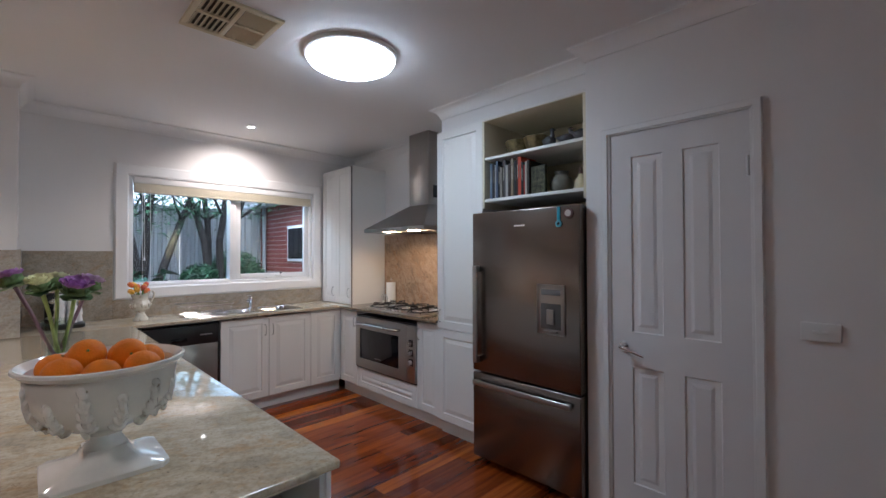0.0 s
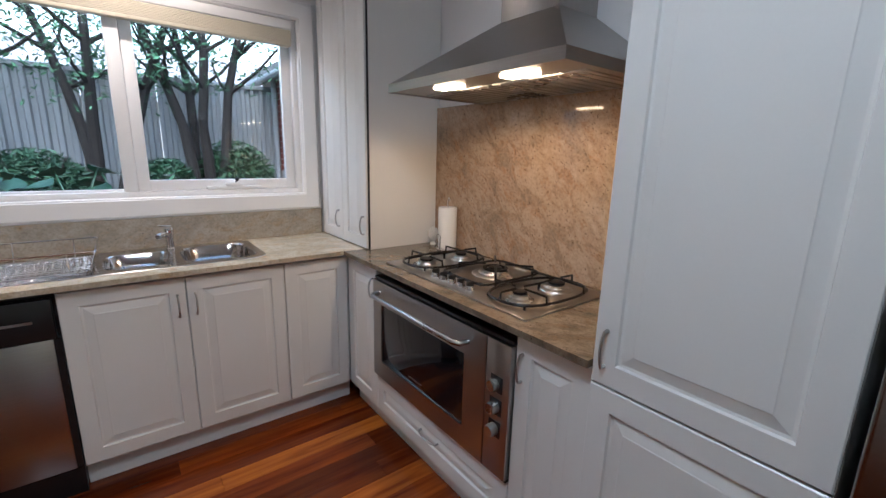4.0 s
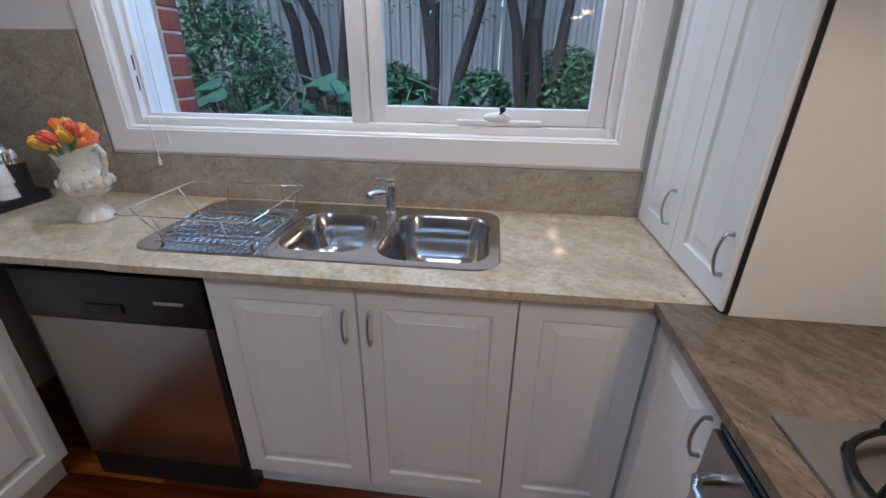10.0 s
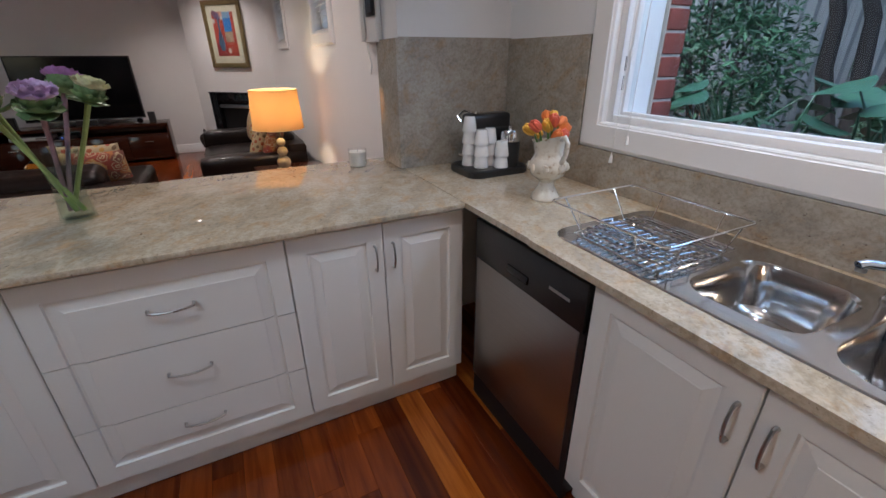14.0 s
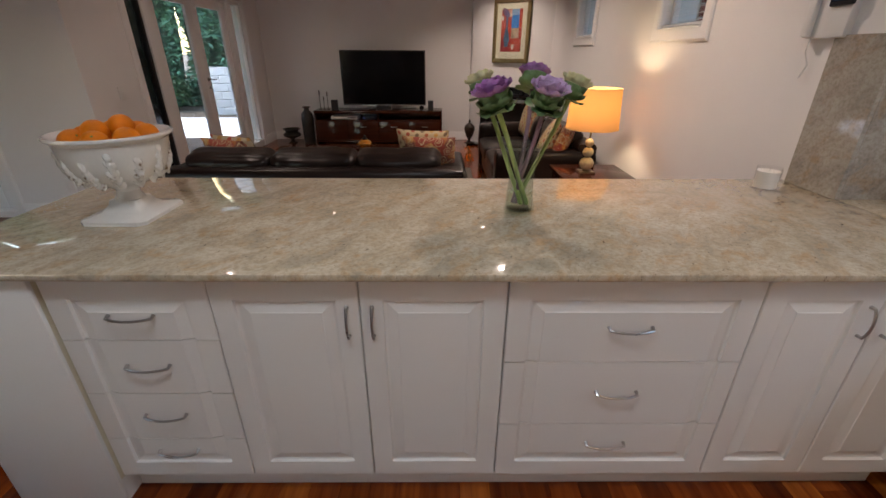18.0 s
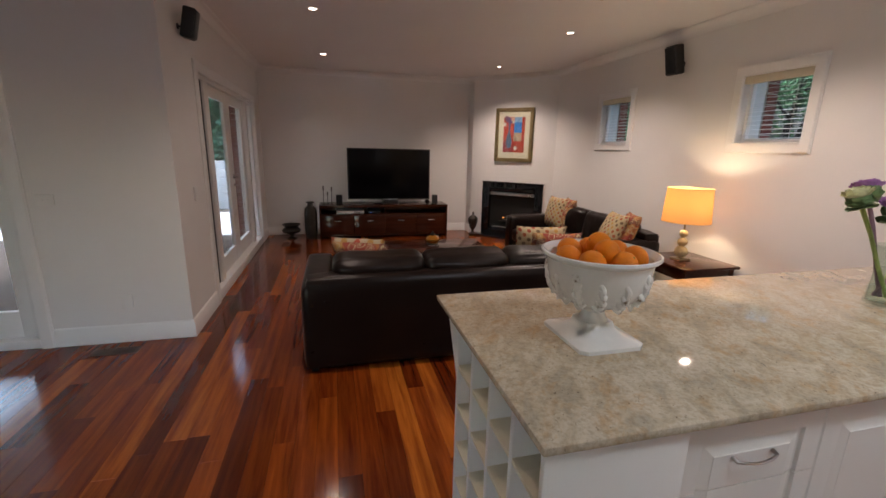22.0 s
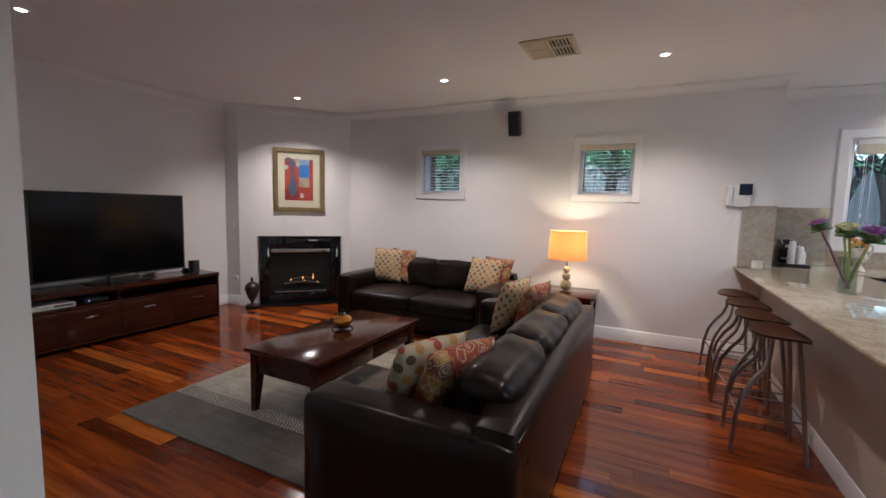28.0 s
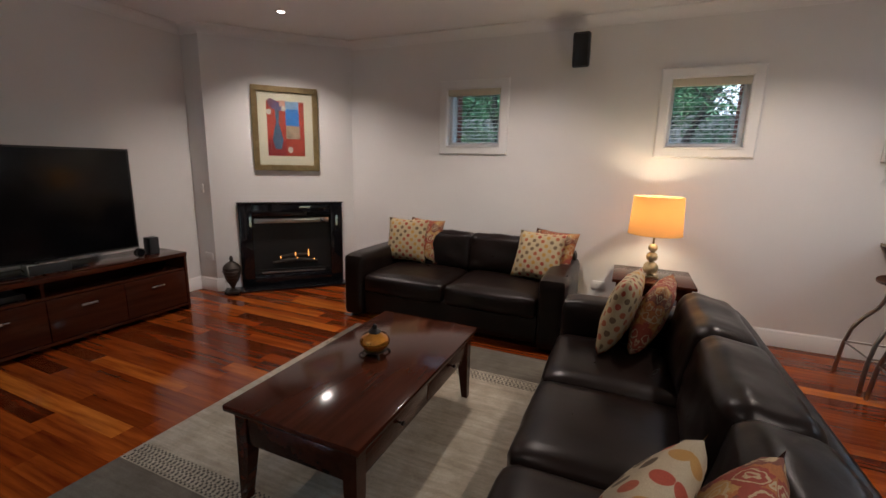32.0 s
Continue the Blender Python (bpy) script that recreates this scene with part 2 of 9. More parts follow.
def granite(name, turn=(0, 0, 0), warm=(0.49, 0.40, 0.285), pale=(0.58, 0.515, 0.415), grey=(0.42, 0.38, 0.305), stretch=(1, 1.6, 1), flecks=0.29):
    """Polished streaky stone: soft drifts, fine streaks along one way, grain, and scattered dark flecks."""
    m, t, p = nodes(name)
    v = coords(t, (1, 1, 1), turn)
    sm = t.nodes.new("ShaderNodeMapping")
    sm.inputs["Scale"].default_value = stretch
    t.links.new(v, sm.inputs[0])
    vs = sm.outputs[0]
    drift = node(t, "ShaderNodeTexNoise", Scale=1.3, Detail=6.0, Roughness=0.6, Distortion=0.5)
    streak = node(t, "ShaderNodeTexNoise", Scale=7.5, Detail=7.0, Roughness=0.66, Distortion=0.8)
    gold = node(t, "ShaderNodeTexNoise", Scale=9.0, Detail=6.0, Roughness=0.7, Distortion=0.4)
    grain = node(t, "ShaderNodeTexNoise", Scale=75.0, Detail=4.0, Roughness=0.7)
    fleck = node(t, "ShaderNodeTexNoise", Scale=62.0, Detail=4.0, Roughness=0.65, Distortion=0.4)
    t.links.new(v, drift.inputs["Vector"])
    t.links.new(vs, streak.inputs["Vector"])
    t.links.new(vs, gold.inputs["Vector"])
    t.links.new(v, grain.inputs["Vector"])
    t.links.new(vs, fleck.inputs["Vector"])
    base = ramp(t, drift.outputs[0], [(0.32, grey), (0.5, tuple((a + b) / 2 for a, b in zip(warm, pale))), (0.68, pale)]).outputs[0]
    veins = ramp(t, streak.outputs[0], [(0.36, tuple(c * 0.78 for c in grey)), (0.47, warm), (0.55, pale), (0.66, tuple(min(1, c * 1.15) for c in pale))]).outputs[0]
    col = mixrgb(t, base, veins, 0.5)
    rust = tuple(c * f for c, f in zip(warm, (1.0, 0.78, 0.55)))
    col = mixrgb(t, col, rust, ramp(t, gold.outputs[0], [(0.53, (0, 0, 0)), (0.66, (0.6, 0.6, 0.6))]).outputs[0])
    col = mixrgb(t, col, ramp(t, grain.outputs[0], [(0.36, (0.66, 0.63, 0.59)), (0.56, (1, 1, 1))]).outputs[0], 0.65, "MULTIPLY")
    col = mixrgb(t, col, ramp(t, fleck.outputs[0], [(flecks, (0.24, 0.19, 0.15)), (flecks + 0.06, (1, 1, 1))]).outputs[0], 0.85, "MULTIPLY")
    t.links.new(col, p.inputs["Base Color"])
    p.inputs["Roughness"].default_value = 0.05
    p.inputs["Specular IOR Level"].default_value = 0.5
    return m


def steel(name, colour=(0.45, 0.43, 0.41), rough=0.3, along="z"):
    """Brushed stainless steel, its fine scratches along one axis."""
    m, t, p = nodes(name)
    k = {"x": (2, 260, 260), "y": (260, 2, 260), "z": (260, 260, 2)}[along]
    line = node(t, "ShaderNodeTexNoise", Scale=1.0, Detail=4.0, Roughness=0.7)
    t.links.new(coords(t, k), line.inputs["Vector"])
    wide = node(t, "ShaderNodeTexNoise", Scale=2.0, Detail=3.0)
    t.links.new(coords(t), wide.inputs["Vector"])
    a = ramp(t, line.outputs[0], [(0.3, tuple(c * 0.86 for c in colour)), (0.7, colour)])
    b = ramp(t, wide.outputs[0], [(0.3, (0.9, 0.9, 0.9)), (0.7, (1, 1, 1))])
    t.links.new(mixrgb(t, a.outputs[0], b.outputs[0], 1.0, "MULTIPLY"), p.inputs["Base Color"])
    mr = t.nodes.new("ShaderNodeMapRange")
    mr.inputs[3].default_value, mr.inputs[4].default_value = rough * 0.75, rough * 1.3
    t.links.new(line.outputs[0], mr.inputs[0])
    t.links.new(mr.outputs[0], p.inputs["Roughness"])
    p.inputs["Metallic"].default_value = 1.0
    bump(t, p, line.outputs[0], 0.06, 0.001)
    return m


def timber(name, dark, light, rough=0.3, axis="x", coat=0.3, random_tone=False, scale=1.0):
    """Grained wood, the grain along one axis; random_tone: each piece has a tone of its own."""
    m, t, p = nodes(name)
    k = {"x": (1.1, 16, 16), "y": (16, 1.1, 16), "z": (16, 16, 1.1)}[axis]
    v = coords(t, tuple(c * scale for c in k), source="Object")
    info = None
    if random_tone:
        info = t.nodes.new("ShaderNodeNewGeometry" if random_tone == "island" else "ShaderNodeObjectInfo")
        rand = info.outputs["Random Per Island" if random_tone == "island" else "Random"]
        add = t.nodes.new("ShaderNodeVectorMath")
        add.operation = "ADD"
        sc = t.nodes.new("ShaderNodeMath")
        sc.operation = "MULTIPLY"
        sc.inputs[1].default_value = 37.0
        t.links.new(rand, sc.inputs[0])
        t.links.new(v, add.inputs[0])
        t.links.new(sc.outputs[0], add.inputs[1])
        v = add.outputs[0]
    g = node(t, "ShaderNodeTexNoise", Scale=1.6, Detail=5.0, Roughness=0.55, Distortion=0.25)
    f = node(t, "ShaderNodeTexNoise", Scale=9.0, Detail=4.0, Roughness=0.6)
    t.links.new(v, g.inputs["Vector"])
    t.links.new(v, f.inputs["Vector"])
    mid = tuple((a + b) / 2 for a, b in zip(dark, light))
    col = ramp(t, g.outputs[0], [(0.28, dark), (0.5, mid), (0.74, light)]).outputs[0]
    col = mixrgb(t, col, ramp(t, f.outputs[0], [(0.35, (0.7, 0.66, 0.62)), (0.6, (1, 1, 1))]).outputs[0], 0.35, "MULTIPLY")
    if random_tone:
        tone = ramp(t, rand, [(0.0, (0.5, 0.40, 0.38)), (0.3, (0.85, 0.76, 0.74)), (0.62, (1.2, 1.12, 1.0)), (0.84, (1.55, 1.65, 1.4)), (0.93, (2.0, 2.5, 2.0)), (1.0, (2.4, 3.4, 2.6))])
        col = mixrgb(t, col, tone.outputs[0], 1.0, "MULTIPLY")
    t.links.new(col, p.inputs["Base Color"])
    p.inputs["Roughness"].default_value = rough
    p.inputs["Specular IOR Level"].default_value = 0.38 if random_tone else 0.5 if coat else 0.3
    p.inputs["Coat Weight"].default_value = coat
    p.inputs["Coat Roughness"].default_value = 0.06
    bump(t, p, g.outputs[0], 0.04, 0.002)
    return m


WALL = plain("wall_paint", (0.80, 0.782, 0.768), 0.62, vary=0.025, scale=1.2, grain=220, relief=0.012)
CEIL = plain("ceiling_paint", (0.85, 0.838, 0.825), 0.75, vary=0.02, scale=0.8, grain=200, relief=0.01)
TRIM = plain("gloss_trim", (0.83, 0.82, 0.808), 0.32, vary=0.02, scale=2, grain=150, relief=0.006)
DOORPAINT = plain("door_paint", (0.76, 0.74, 0.735), 0.35, vary=0.025, scale=2, grain=120, relief=0.01)
CREAM = plain("cream_lacquer", (0.77, 0.755, 0.72), 0.3, vary=0.02, scale=1.5, grain=140, relief=0.006)
CREAMIN = plain("cream_inside", (0.70, 0.63, 0.47), 0.45, vary=0.03, scale=2, grain=100, relief=0.008)
STONE = granite("granite_top", (0, 0, 35), warm=(0.50, 0.40, 0.27), pale=(0.585, 0.515, 0.40), grey=(0.42, 0.375, 0.29), flecks=0.30)
# range side: the recipe of STONE in darker, browner tones
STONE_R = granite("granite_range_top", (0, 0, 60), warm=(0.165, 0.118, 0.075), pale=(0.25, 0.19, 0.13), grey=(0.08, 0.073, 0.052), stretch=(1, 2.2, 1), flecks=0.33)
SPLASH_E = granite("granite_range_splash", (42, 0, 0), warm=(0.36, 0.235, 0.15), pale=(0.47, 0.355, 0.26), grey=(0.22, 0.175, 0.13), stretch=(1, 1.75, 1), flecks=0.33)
SPLASH_N = granite("granite_window_splash", (90, 20, 20), warm=(0.36, 0.31, 0.25), pale=(0.42, 0.38, 0.32), grey=(0.30, 0.28, 0.24))
STEEL = steel("brushed_steel", along="y")
STEELV = steel("brushed_steel_upright", along="z")
STEELX = steel("brushed_steel_across", along="x")
CHROME = plain("chrome", (0.78, 0.78, 0.79), 0.08, 1.0, vary=0.03, relief=0)
SATIN = plain("satin_nickel", (0.48, 0.47, 0.455), 0.28, 1.0, vary=0.04, relief=0)
SINKSTEEL = plain("sink_steel", (0.60, 0.59, 0.58), 0.14, 1.0, vary=0.05, scale=8, relief=0)
BLACK = plain("black_plastic", (0.012, 0.012, 0.013), 0.3, vary=0.1)
BLACKIRON = plain("enamelled_iron", (0.007, 0.0065, 0.0065), 0.33, vary=0.15, grain=90, spec=0.3)
BLACKGLASS = plain("black_glass", (0.008, 0.008, 0.01), 0.06, vary=0.05, relief=0)
WHITEPL = plain("white_plastic", (0.78, 0.77, 0.75), 0.35, vary=0.02, relief=0.005)
CERAMIC = plain("glazed_ceramic", (0.74, 0.72, 0.68), 0.12, vary=0.05, scale=9, grain=50, relief=0.01, coat=0.5)
PANE = pane_glass("window_pane")
CLEAR = glass("clear_glass")
THIN = pane_glass("thin_glass", (0.985, 0.985, 0.985))
SOIL = plain("dark_soil", (0.05, 0.035, 0.025), 0.95, vary=0.3, scale=6, grain=40, relief=0.2)
SPLASH_P = granite("granite_pier_splash", (70, 0, 40), warm=(0.38, 0.33, 0.28), pale=(0.44, 0.41, 0.36), grey=(0.30, 0.29, 0.27), flecks=0.2)


def crevice_glaze(name, stops=((0.34, (0.16, 0.11, 0.07)), (0.42, (0.62, 0.58, 0.52)), (0.5, (0.75, 0.73, 0.69)))):
    """White glaze, coloured brown in the hollows of the relief."""
    m, t, p = nodes(name)
    n = node(t, "ShaderNodeTexNoise", Scale=38.0, Detail=4.0)
    t.links.new(coords(t), n.inputs["Vector"])
    r = ramp(t, n.outputs[0], stops)
    t.links.new(r.outputs[0], p.inputs["Base Color"])
    p.inputs["Roughness"].default_value = 0.14
    p.inputs["Coat Weight"].default_value = 0.4
    bump(t, p, n.outputs[0], 0.5, 0.004)
    return m


CERAMIC2 = crevice_glaze("crevice_glaze", ((0.30, (0.20, 0.15, 0.10)), (0.36, (0.62, 0.59, 0.54)), (0.46, (0.74, 0.72, 0.68))))
CERAMIC3 = crevice_glaze("jug_glaze", ((0.30, (0.30, 0.21, 0.13)), (0.38, (0.56, 0.50, 0.40)), (0.5, (0.66, 0.62, 0.53))))

# ---- kitchen joinery ----
def panel_bm(w, h, z0=None, z1=None, stile=0.062, thick=0.02):
    """A routed door front in the x-z plane, facing -y, from (0,0) to (w,h): flat frame, sharp step, bevel, raised field. z0, z1 cut a drawer out of it."""
    bm = B()
    rings = []
    for off, y in ((0.0, 0.003), (0.003, 0.0), (stile, 0.0), (stile + 0.003, 0.0085), (stile + 0.010, 0.0095), (stile + 0.040, 0.002), (stile + 0.042, 0.0005)):
        rings.append([bm.verts.new(p) for p in ((off, y, off), (w - off, y, off), (w - off, y, h - off), (off, y, h - off))])
    for a, b in zip(rings, rings[1:]):
        for k in range(4):
            bm.faces.new((a[k], a[(k + 1) % 4], b[(k + 1) % 4], b[k]))
    bm.faces.new(rings[-1])
    back = [bm.verts.new(p) for p in ((0, thick, 0), (w, thick, 0), (w, thick, h), (0, thick, h))]
    for k in range(4):
        bm.faces.new((back[k], back[(k + 1) % 4], rings[0][(k + 1) % 4], rings[0][k]))
    bm.faces.new(back[::-1])
    if z0 is not None:
        for z, n in ((z0, -1), (z1, 1)):
            if 0.001 < z < h - 0.001:
                r = bmesh.ops.bisect_plane(bm, geom=bm.verts[:] + bm.edges[:] + bm.faces[:], plane_co=(0, 0, z), plane_no=(0, 0, n), clear_outer=True)
                es = [e for e in r["geom_cut"] if isinstance(e, bmesh.types.BMEdge)]
                bmesh.ops.contextual_create(bm, geom=es)
    return bm


def bow(bm, a, b, out, rise=0.026, r=0.0039):
    """A bow handle from a to b, standing off along out."""
    a, b, out = Vector(a), Vector(b), Vector(out).normalized()
    pts = [a, a + out * rise * 0.55]
    pts += [a.lerp(b, k / 8) + out * rise * (0.62 + 0.38 * math.sin(math.pi * k / 8)) for k in range(1, 8)]
    pts += [b + out * rise * 0.55, b]
    return tube(bm, pts, [r * 1.5, r * 1.1, *[r] * 7, r * 1.1, r * 1.5], 8)


def door_front(parent, x, z, w, h, y=0.0, hand=None, label=""):
    """A routed door under a cabinet, with its bow handle; hand: (x, z) of the handle's middle and 'v' or 'h'."""
    gap = 0.002
    bm = panel_bm(w - 2 * gap, h - 2 * gap)
    d = part("door", bm, CREAM, parent, label, smooth=False)
    d.location = (x + gap, y, z + gap)
    if hand:
        hx, hz, way = hand
        hb = B()
        e = (0, 0.048) if way == "v" else (0.062, 0)
        c = (hx - x - gap, -0.0005, hz - z - gap)
        bow(hb, (c[0] - e[0], c[1], c[2] - e[1]), (c[0] + e[0], c[1], c[2] + e[1]), (0, -1, 0) if way == "v" else (0, -1, -0.25))
        part("handle", hb, SATIN, d, "satin metal bow handle")
    return d


def drawer_stack(parent, x, z, w, h, cuts, y=0.0):
    """Drawers cut from one routed front; cuts: heights of the cuts above z."""
    gap = 0.002
    hs = [0, *cuts, h]
    for lo, hi in zip(hs, hs[1:]):
        bm = panel_bm(w - 2 * gap, h, lo + gap, hi - gap)
        d = part("drawer", bm, CREAM, parent, smooth=False)
        d.location = (x + gap, y, z)
        hb = B()
        c = (w / 2 - gap, -0.0005, (max(lo, 0.05) + min(hi, h - 0.05)) / 2 + 0.012)
        bow(hb, (c[0] - 0.062, c[1], c[2]), (c[0] + 0.062, c[1], c[2]), (0, -1, -0.25))
        part("handle", hb, SATIN, d, "satin metal bow handle")


def carcass(parent, w, h, d, z0=0.1, name="body", label=""):
    bm = B()
    box(bm, 0.001, 0.021, z0, w - 0.001, d, h)
    return part(name, bm, CREAM, parent, label, smooth=False)


def base_unit(label, at, turn, w, h=0.893, d=0.56, z0=0.115):
    """A base cabinet standing on the floor, its front towards local -y, from x 0 to w."""
    ob = thing("base_cabinet", label, "cabinet", at, turn, "kitchen base cabinets")
    carcass(ob, w, h, d, z0)
    bm = B()
    box(bm, 0, 0.055, 0, w, 0.07, z0)
    part("plinth", bm, CREAM, ob, smooth=False)
    return ob


def oven_unit(at, turn, w, h):
    """A wide built-in oven: face frame, glazed door, bar handle, control strip with knobs."""
    ob = thing("oven", "wide stainless steel built-in oven with glass door", "oven", at, turn)
    bm = B()
    box(bm, 0, 0.03, 0, w, 0.5, h)
    part("body", bm, BLACK, ob, smooth=False)
    for za, zb in ((h - 0.012, h), (0, 0.006)):
        bm = B()
        box(bm, 0, -0.004, za, w, 0.03, zb, 0.001)
        part("trim_strip", bm, BLACK, ob, "black seal strip")
    dw = w * 0.875
    gx0, gx1, gz0, gz1 = 0.075, dw - 0.115, 0.10, h - 0.13
    bm = B()
    for b in ((0, 0.012, dw, gz0), (0, gz1, dw, h - 0.016), (0, gz0, gx0, gz1), (gx1, gz0, dw, gz1)):
        box(bm, b[0], -0.014, b[1], b[2], 0.02, b[3])
    bmesh.ops.remove_doubles(bm, verts=bm.verts, dist=1e-5)
    door = part("door", bm, STEEL, ob, "brushed steel oven door", smooth=False)
    bm = B()
    box(bm, gx0, -0.009, gz0, gx1, 0.004, gz1, 0.002)
    part("glass", bm, BLACKGLASS, door, "dark reflecting oven glass")
    bm = B()
    z = h - 0.075
    tube(bm, [(0.055, -0.014, z), (0.06, -0.05, z), (0.085, -0.062, z), (dw - 0.125, -0.062, z), (dw - 0.1, -0.05, z), (dw - 0.095, -0.014, z)], 0.0105, 10)
    part("handle", bm, SATIN, door, "bent steel bar handle")
    bm = B()
    box(bm, dw + 0.004, -0.014, 0.012, w, 0.02, h - 0.016, 0.002)
    cp = part("control_panel", bm, STEEL, ob, "brushed steel control strip")
    for k in range(3):
        zc = h * (0.36 + 0.16 * k)
        bm = B()
        box(bm, dw + 0.03, -0.016, zc - 0.03, w - 0.03, -0.013, zc + 0.03, 0.001)
        plate = part("dial_plate", bm, BLACK, cp, "black dial plate")
        bm = B()
        lathe(bm, [(0, 0.03), (0.019, 0.03), (0.0215, 0.022), (0.022, 0)], 20)
        moved(bm, pose((dw + w) / 2, -0.016, zc, 90, 0, 0))
        part("knob", bm, SATIN, cp, "round steel knob")
    bm = B()
    box(bm, gx0 + 0.24, -0.0095, gz0 + 0.03, gx0 + 0.34, -0.009, gz0 + 0.034)
    part("maker_mark", bm, SATIN, door, "small pale maker's mark")
    return ob


def hob_unit(at, turn):
    """A five-burner gas hob, 0.9 wide (x) and 0.5 deep (y), knobs in front in the middle."""
    ob = thing("gas_hob", "five burner stainless steel gas hob with black trivets", "hob", at, turn)
    bm = B()
    box(bm, 0, 0, 0, 0.89, 0.49, 0.008, 0.003)
    part("plate", bm, STEELX, ob, "brushed steel hob plate")
    spots = ((0.15, 0.14, 0.040), (0.15, 0.36, 0.033), (0.445, 0.31, 0.062), (0.74, 0.14, 0.033), (0.74, 0.36, 0.040))
    for x, y, r in spots:
        bm = B()
        lathe(bm, [(r * 1.7, 0.008), (r * 1.62, 0.013), (r * 1.25, 0.017), (r * 1.15, 0.024), (r * 1.02, 0.026), (r * 1.0, 0.03), (0, 0.03)], 28, (x, y, 0))
        bn = part("burner", bm, SATIN, ob, "bright steel burner ring")
        bm = B()
        c = r * (0.5 if r > 0.05 else 0.85)
        lathe(bm, [(c * 0.94, 0.03), (c, 0.034), (c * 0.96, 0.040), (c * 0.5, 0.042), (0, 0.042)], 24, (x, y, 0))
        part("burner_cap", bm, BLACKIRON, bn, "matt dark burner cap")
        if r > 0.05:
            bm = B()
            lathe(bm, [(r * 0.9, 0.028), (r * 0.92, 0.038), (r * 0.72, 0.04), (r * 0.70, 0.028)], 28, (x, y, 0))
            part("outer_ring", bm, BLACKIRON, bn, "dark outer flame ring")

    def loop(cx, cy, rx, ry, z, n=36, p=0.55):
        out = []
        for k in range(n):
            a = 2 * math.pi * k / n
            c, s = math.cos(a), math.sin(a)
            out.append((cx + rx * math.copysign(abs(c) ** p, c), cy + ry * math.copysign(abs(s) ** p, s), z))
        return out
    for cx, rx in ((0.15, 0.128), (0.445, 0.142), (0.74, 0.128)):
        bm = B()
        wires = []
        square = cx > 0.4 and cx < 0.5
        cy, ry = (0.285, 0.185) if square else (0.25, 0.215)
        tube(bm, loop(cx, cy, rx, ry, 0.022, p=0.3 if square else 0.75), 0.0054, 8, closed=True)
        ends = [(0, s * ry) for s in (-1, 1)]
        for bx, by, r in spots:
            if abs(bx - cx) > 0.05:
                continue
            for ang in (0, 90, 180, 270) if not square else (45, 135, 225, 315):
                a = radians(ang)
                dx, dy = math.cos(a), math.sin(a)
                reach = rx * 0.98 if abs(dx) > 0.9 else (min(abs(by - (cy - ry)), abs(by - (cy + ry))) if abs(dy) > 0.9 else rx * 1.2)
                if abs(dy) > 0.9 and (by - cy) * dy < 0:
                    reach = abs(by - cy)
                wires.append([(bx + dx * reach, by + dy * reach, 0.022), (bx + dx * reach * 0.97, by + dy * reach * 0.97, 0.05), (bx + dx * r * 0.7, by + dy * r * 0.7, 0.052)])
        for sx in (-1, 1):
            for sy in (-1, 1):
                wires.append([(cx + sx * rx * 0.7, cy + sy * ry * 0.86, 0.008), (cx + sx * rx * 0.7, cy + sy * ry * 0.86, 0.022)])
        trivet = part("trivet", bm, BLACKIRON, ob, "black wire pan support")
        for pts in wires:
            bm = B()
            tube(bm, pts, 0.0046, 6)
            part("prong" if len(pts) > 2 else "foot", bm, BLACKIRON, trivet)
    for k in range(5):
        x, y = 0.335 + 0.056 * k, 0.055
        bm = B()
        lathe(bm, [(0.021, 0.008), (0.021, 0.012), (0.017, 0.018), (0.0165, 0.026), (0, 0.027)], 18, (x, y, 0))
        kn = part("knob", bm, CHROME, ob, "chrome gas knob")
        bm = B()
        box(bm, x - 0.006, y - 0.019, 0.026, x + 0.006, y + 0.019, 0.042, 0.004)
        part("grip", bm, BLACK, kn, "black knob grip")
    bm = B()
    box(bm, 0.42, 0.462, 0.008, 0.49, 0.474, 0.0085)
    part("maker_mark", bm, WHITEPL, ob, "small pale maker's mark")
    return ob


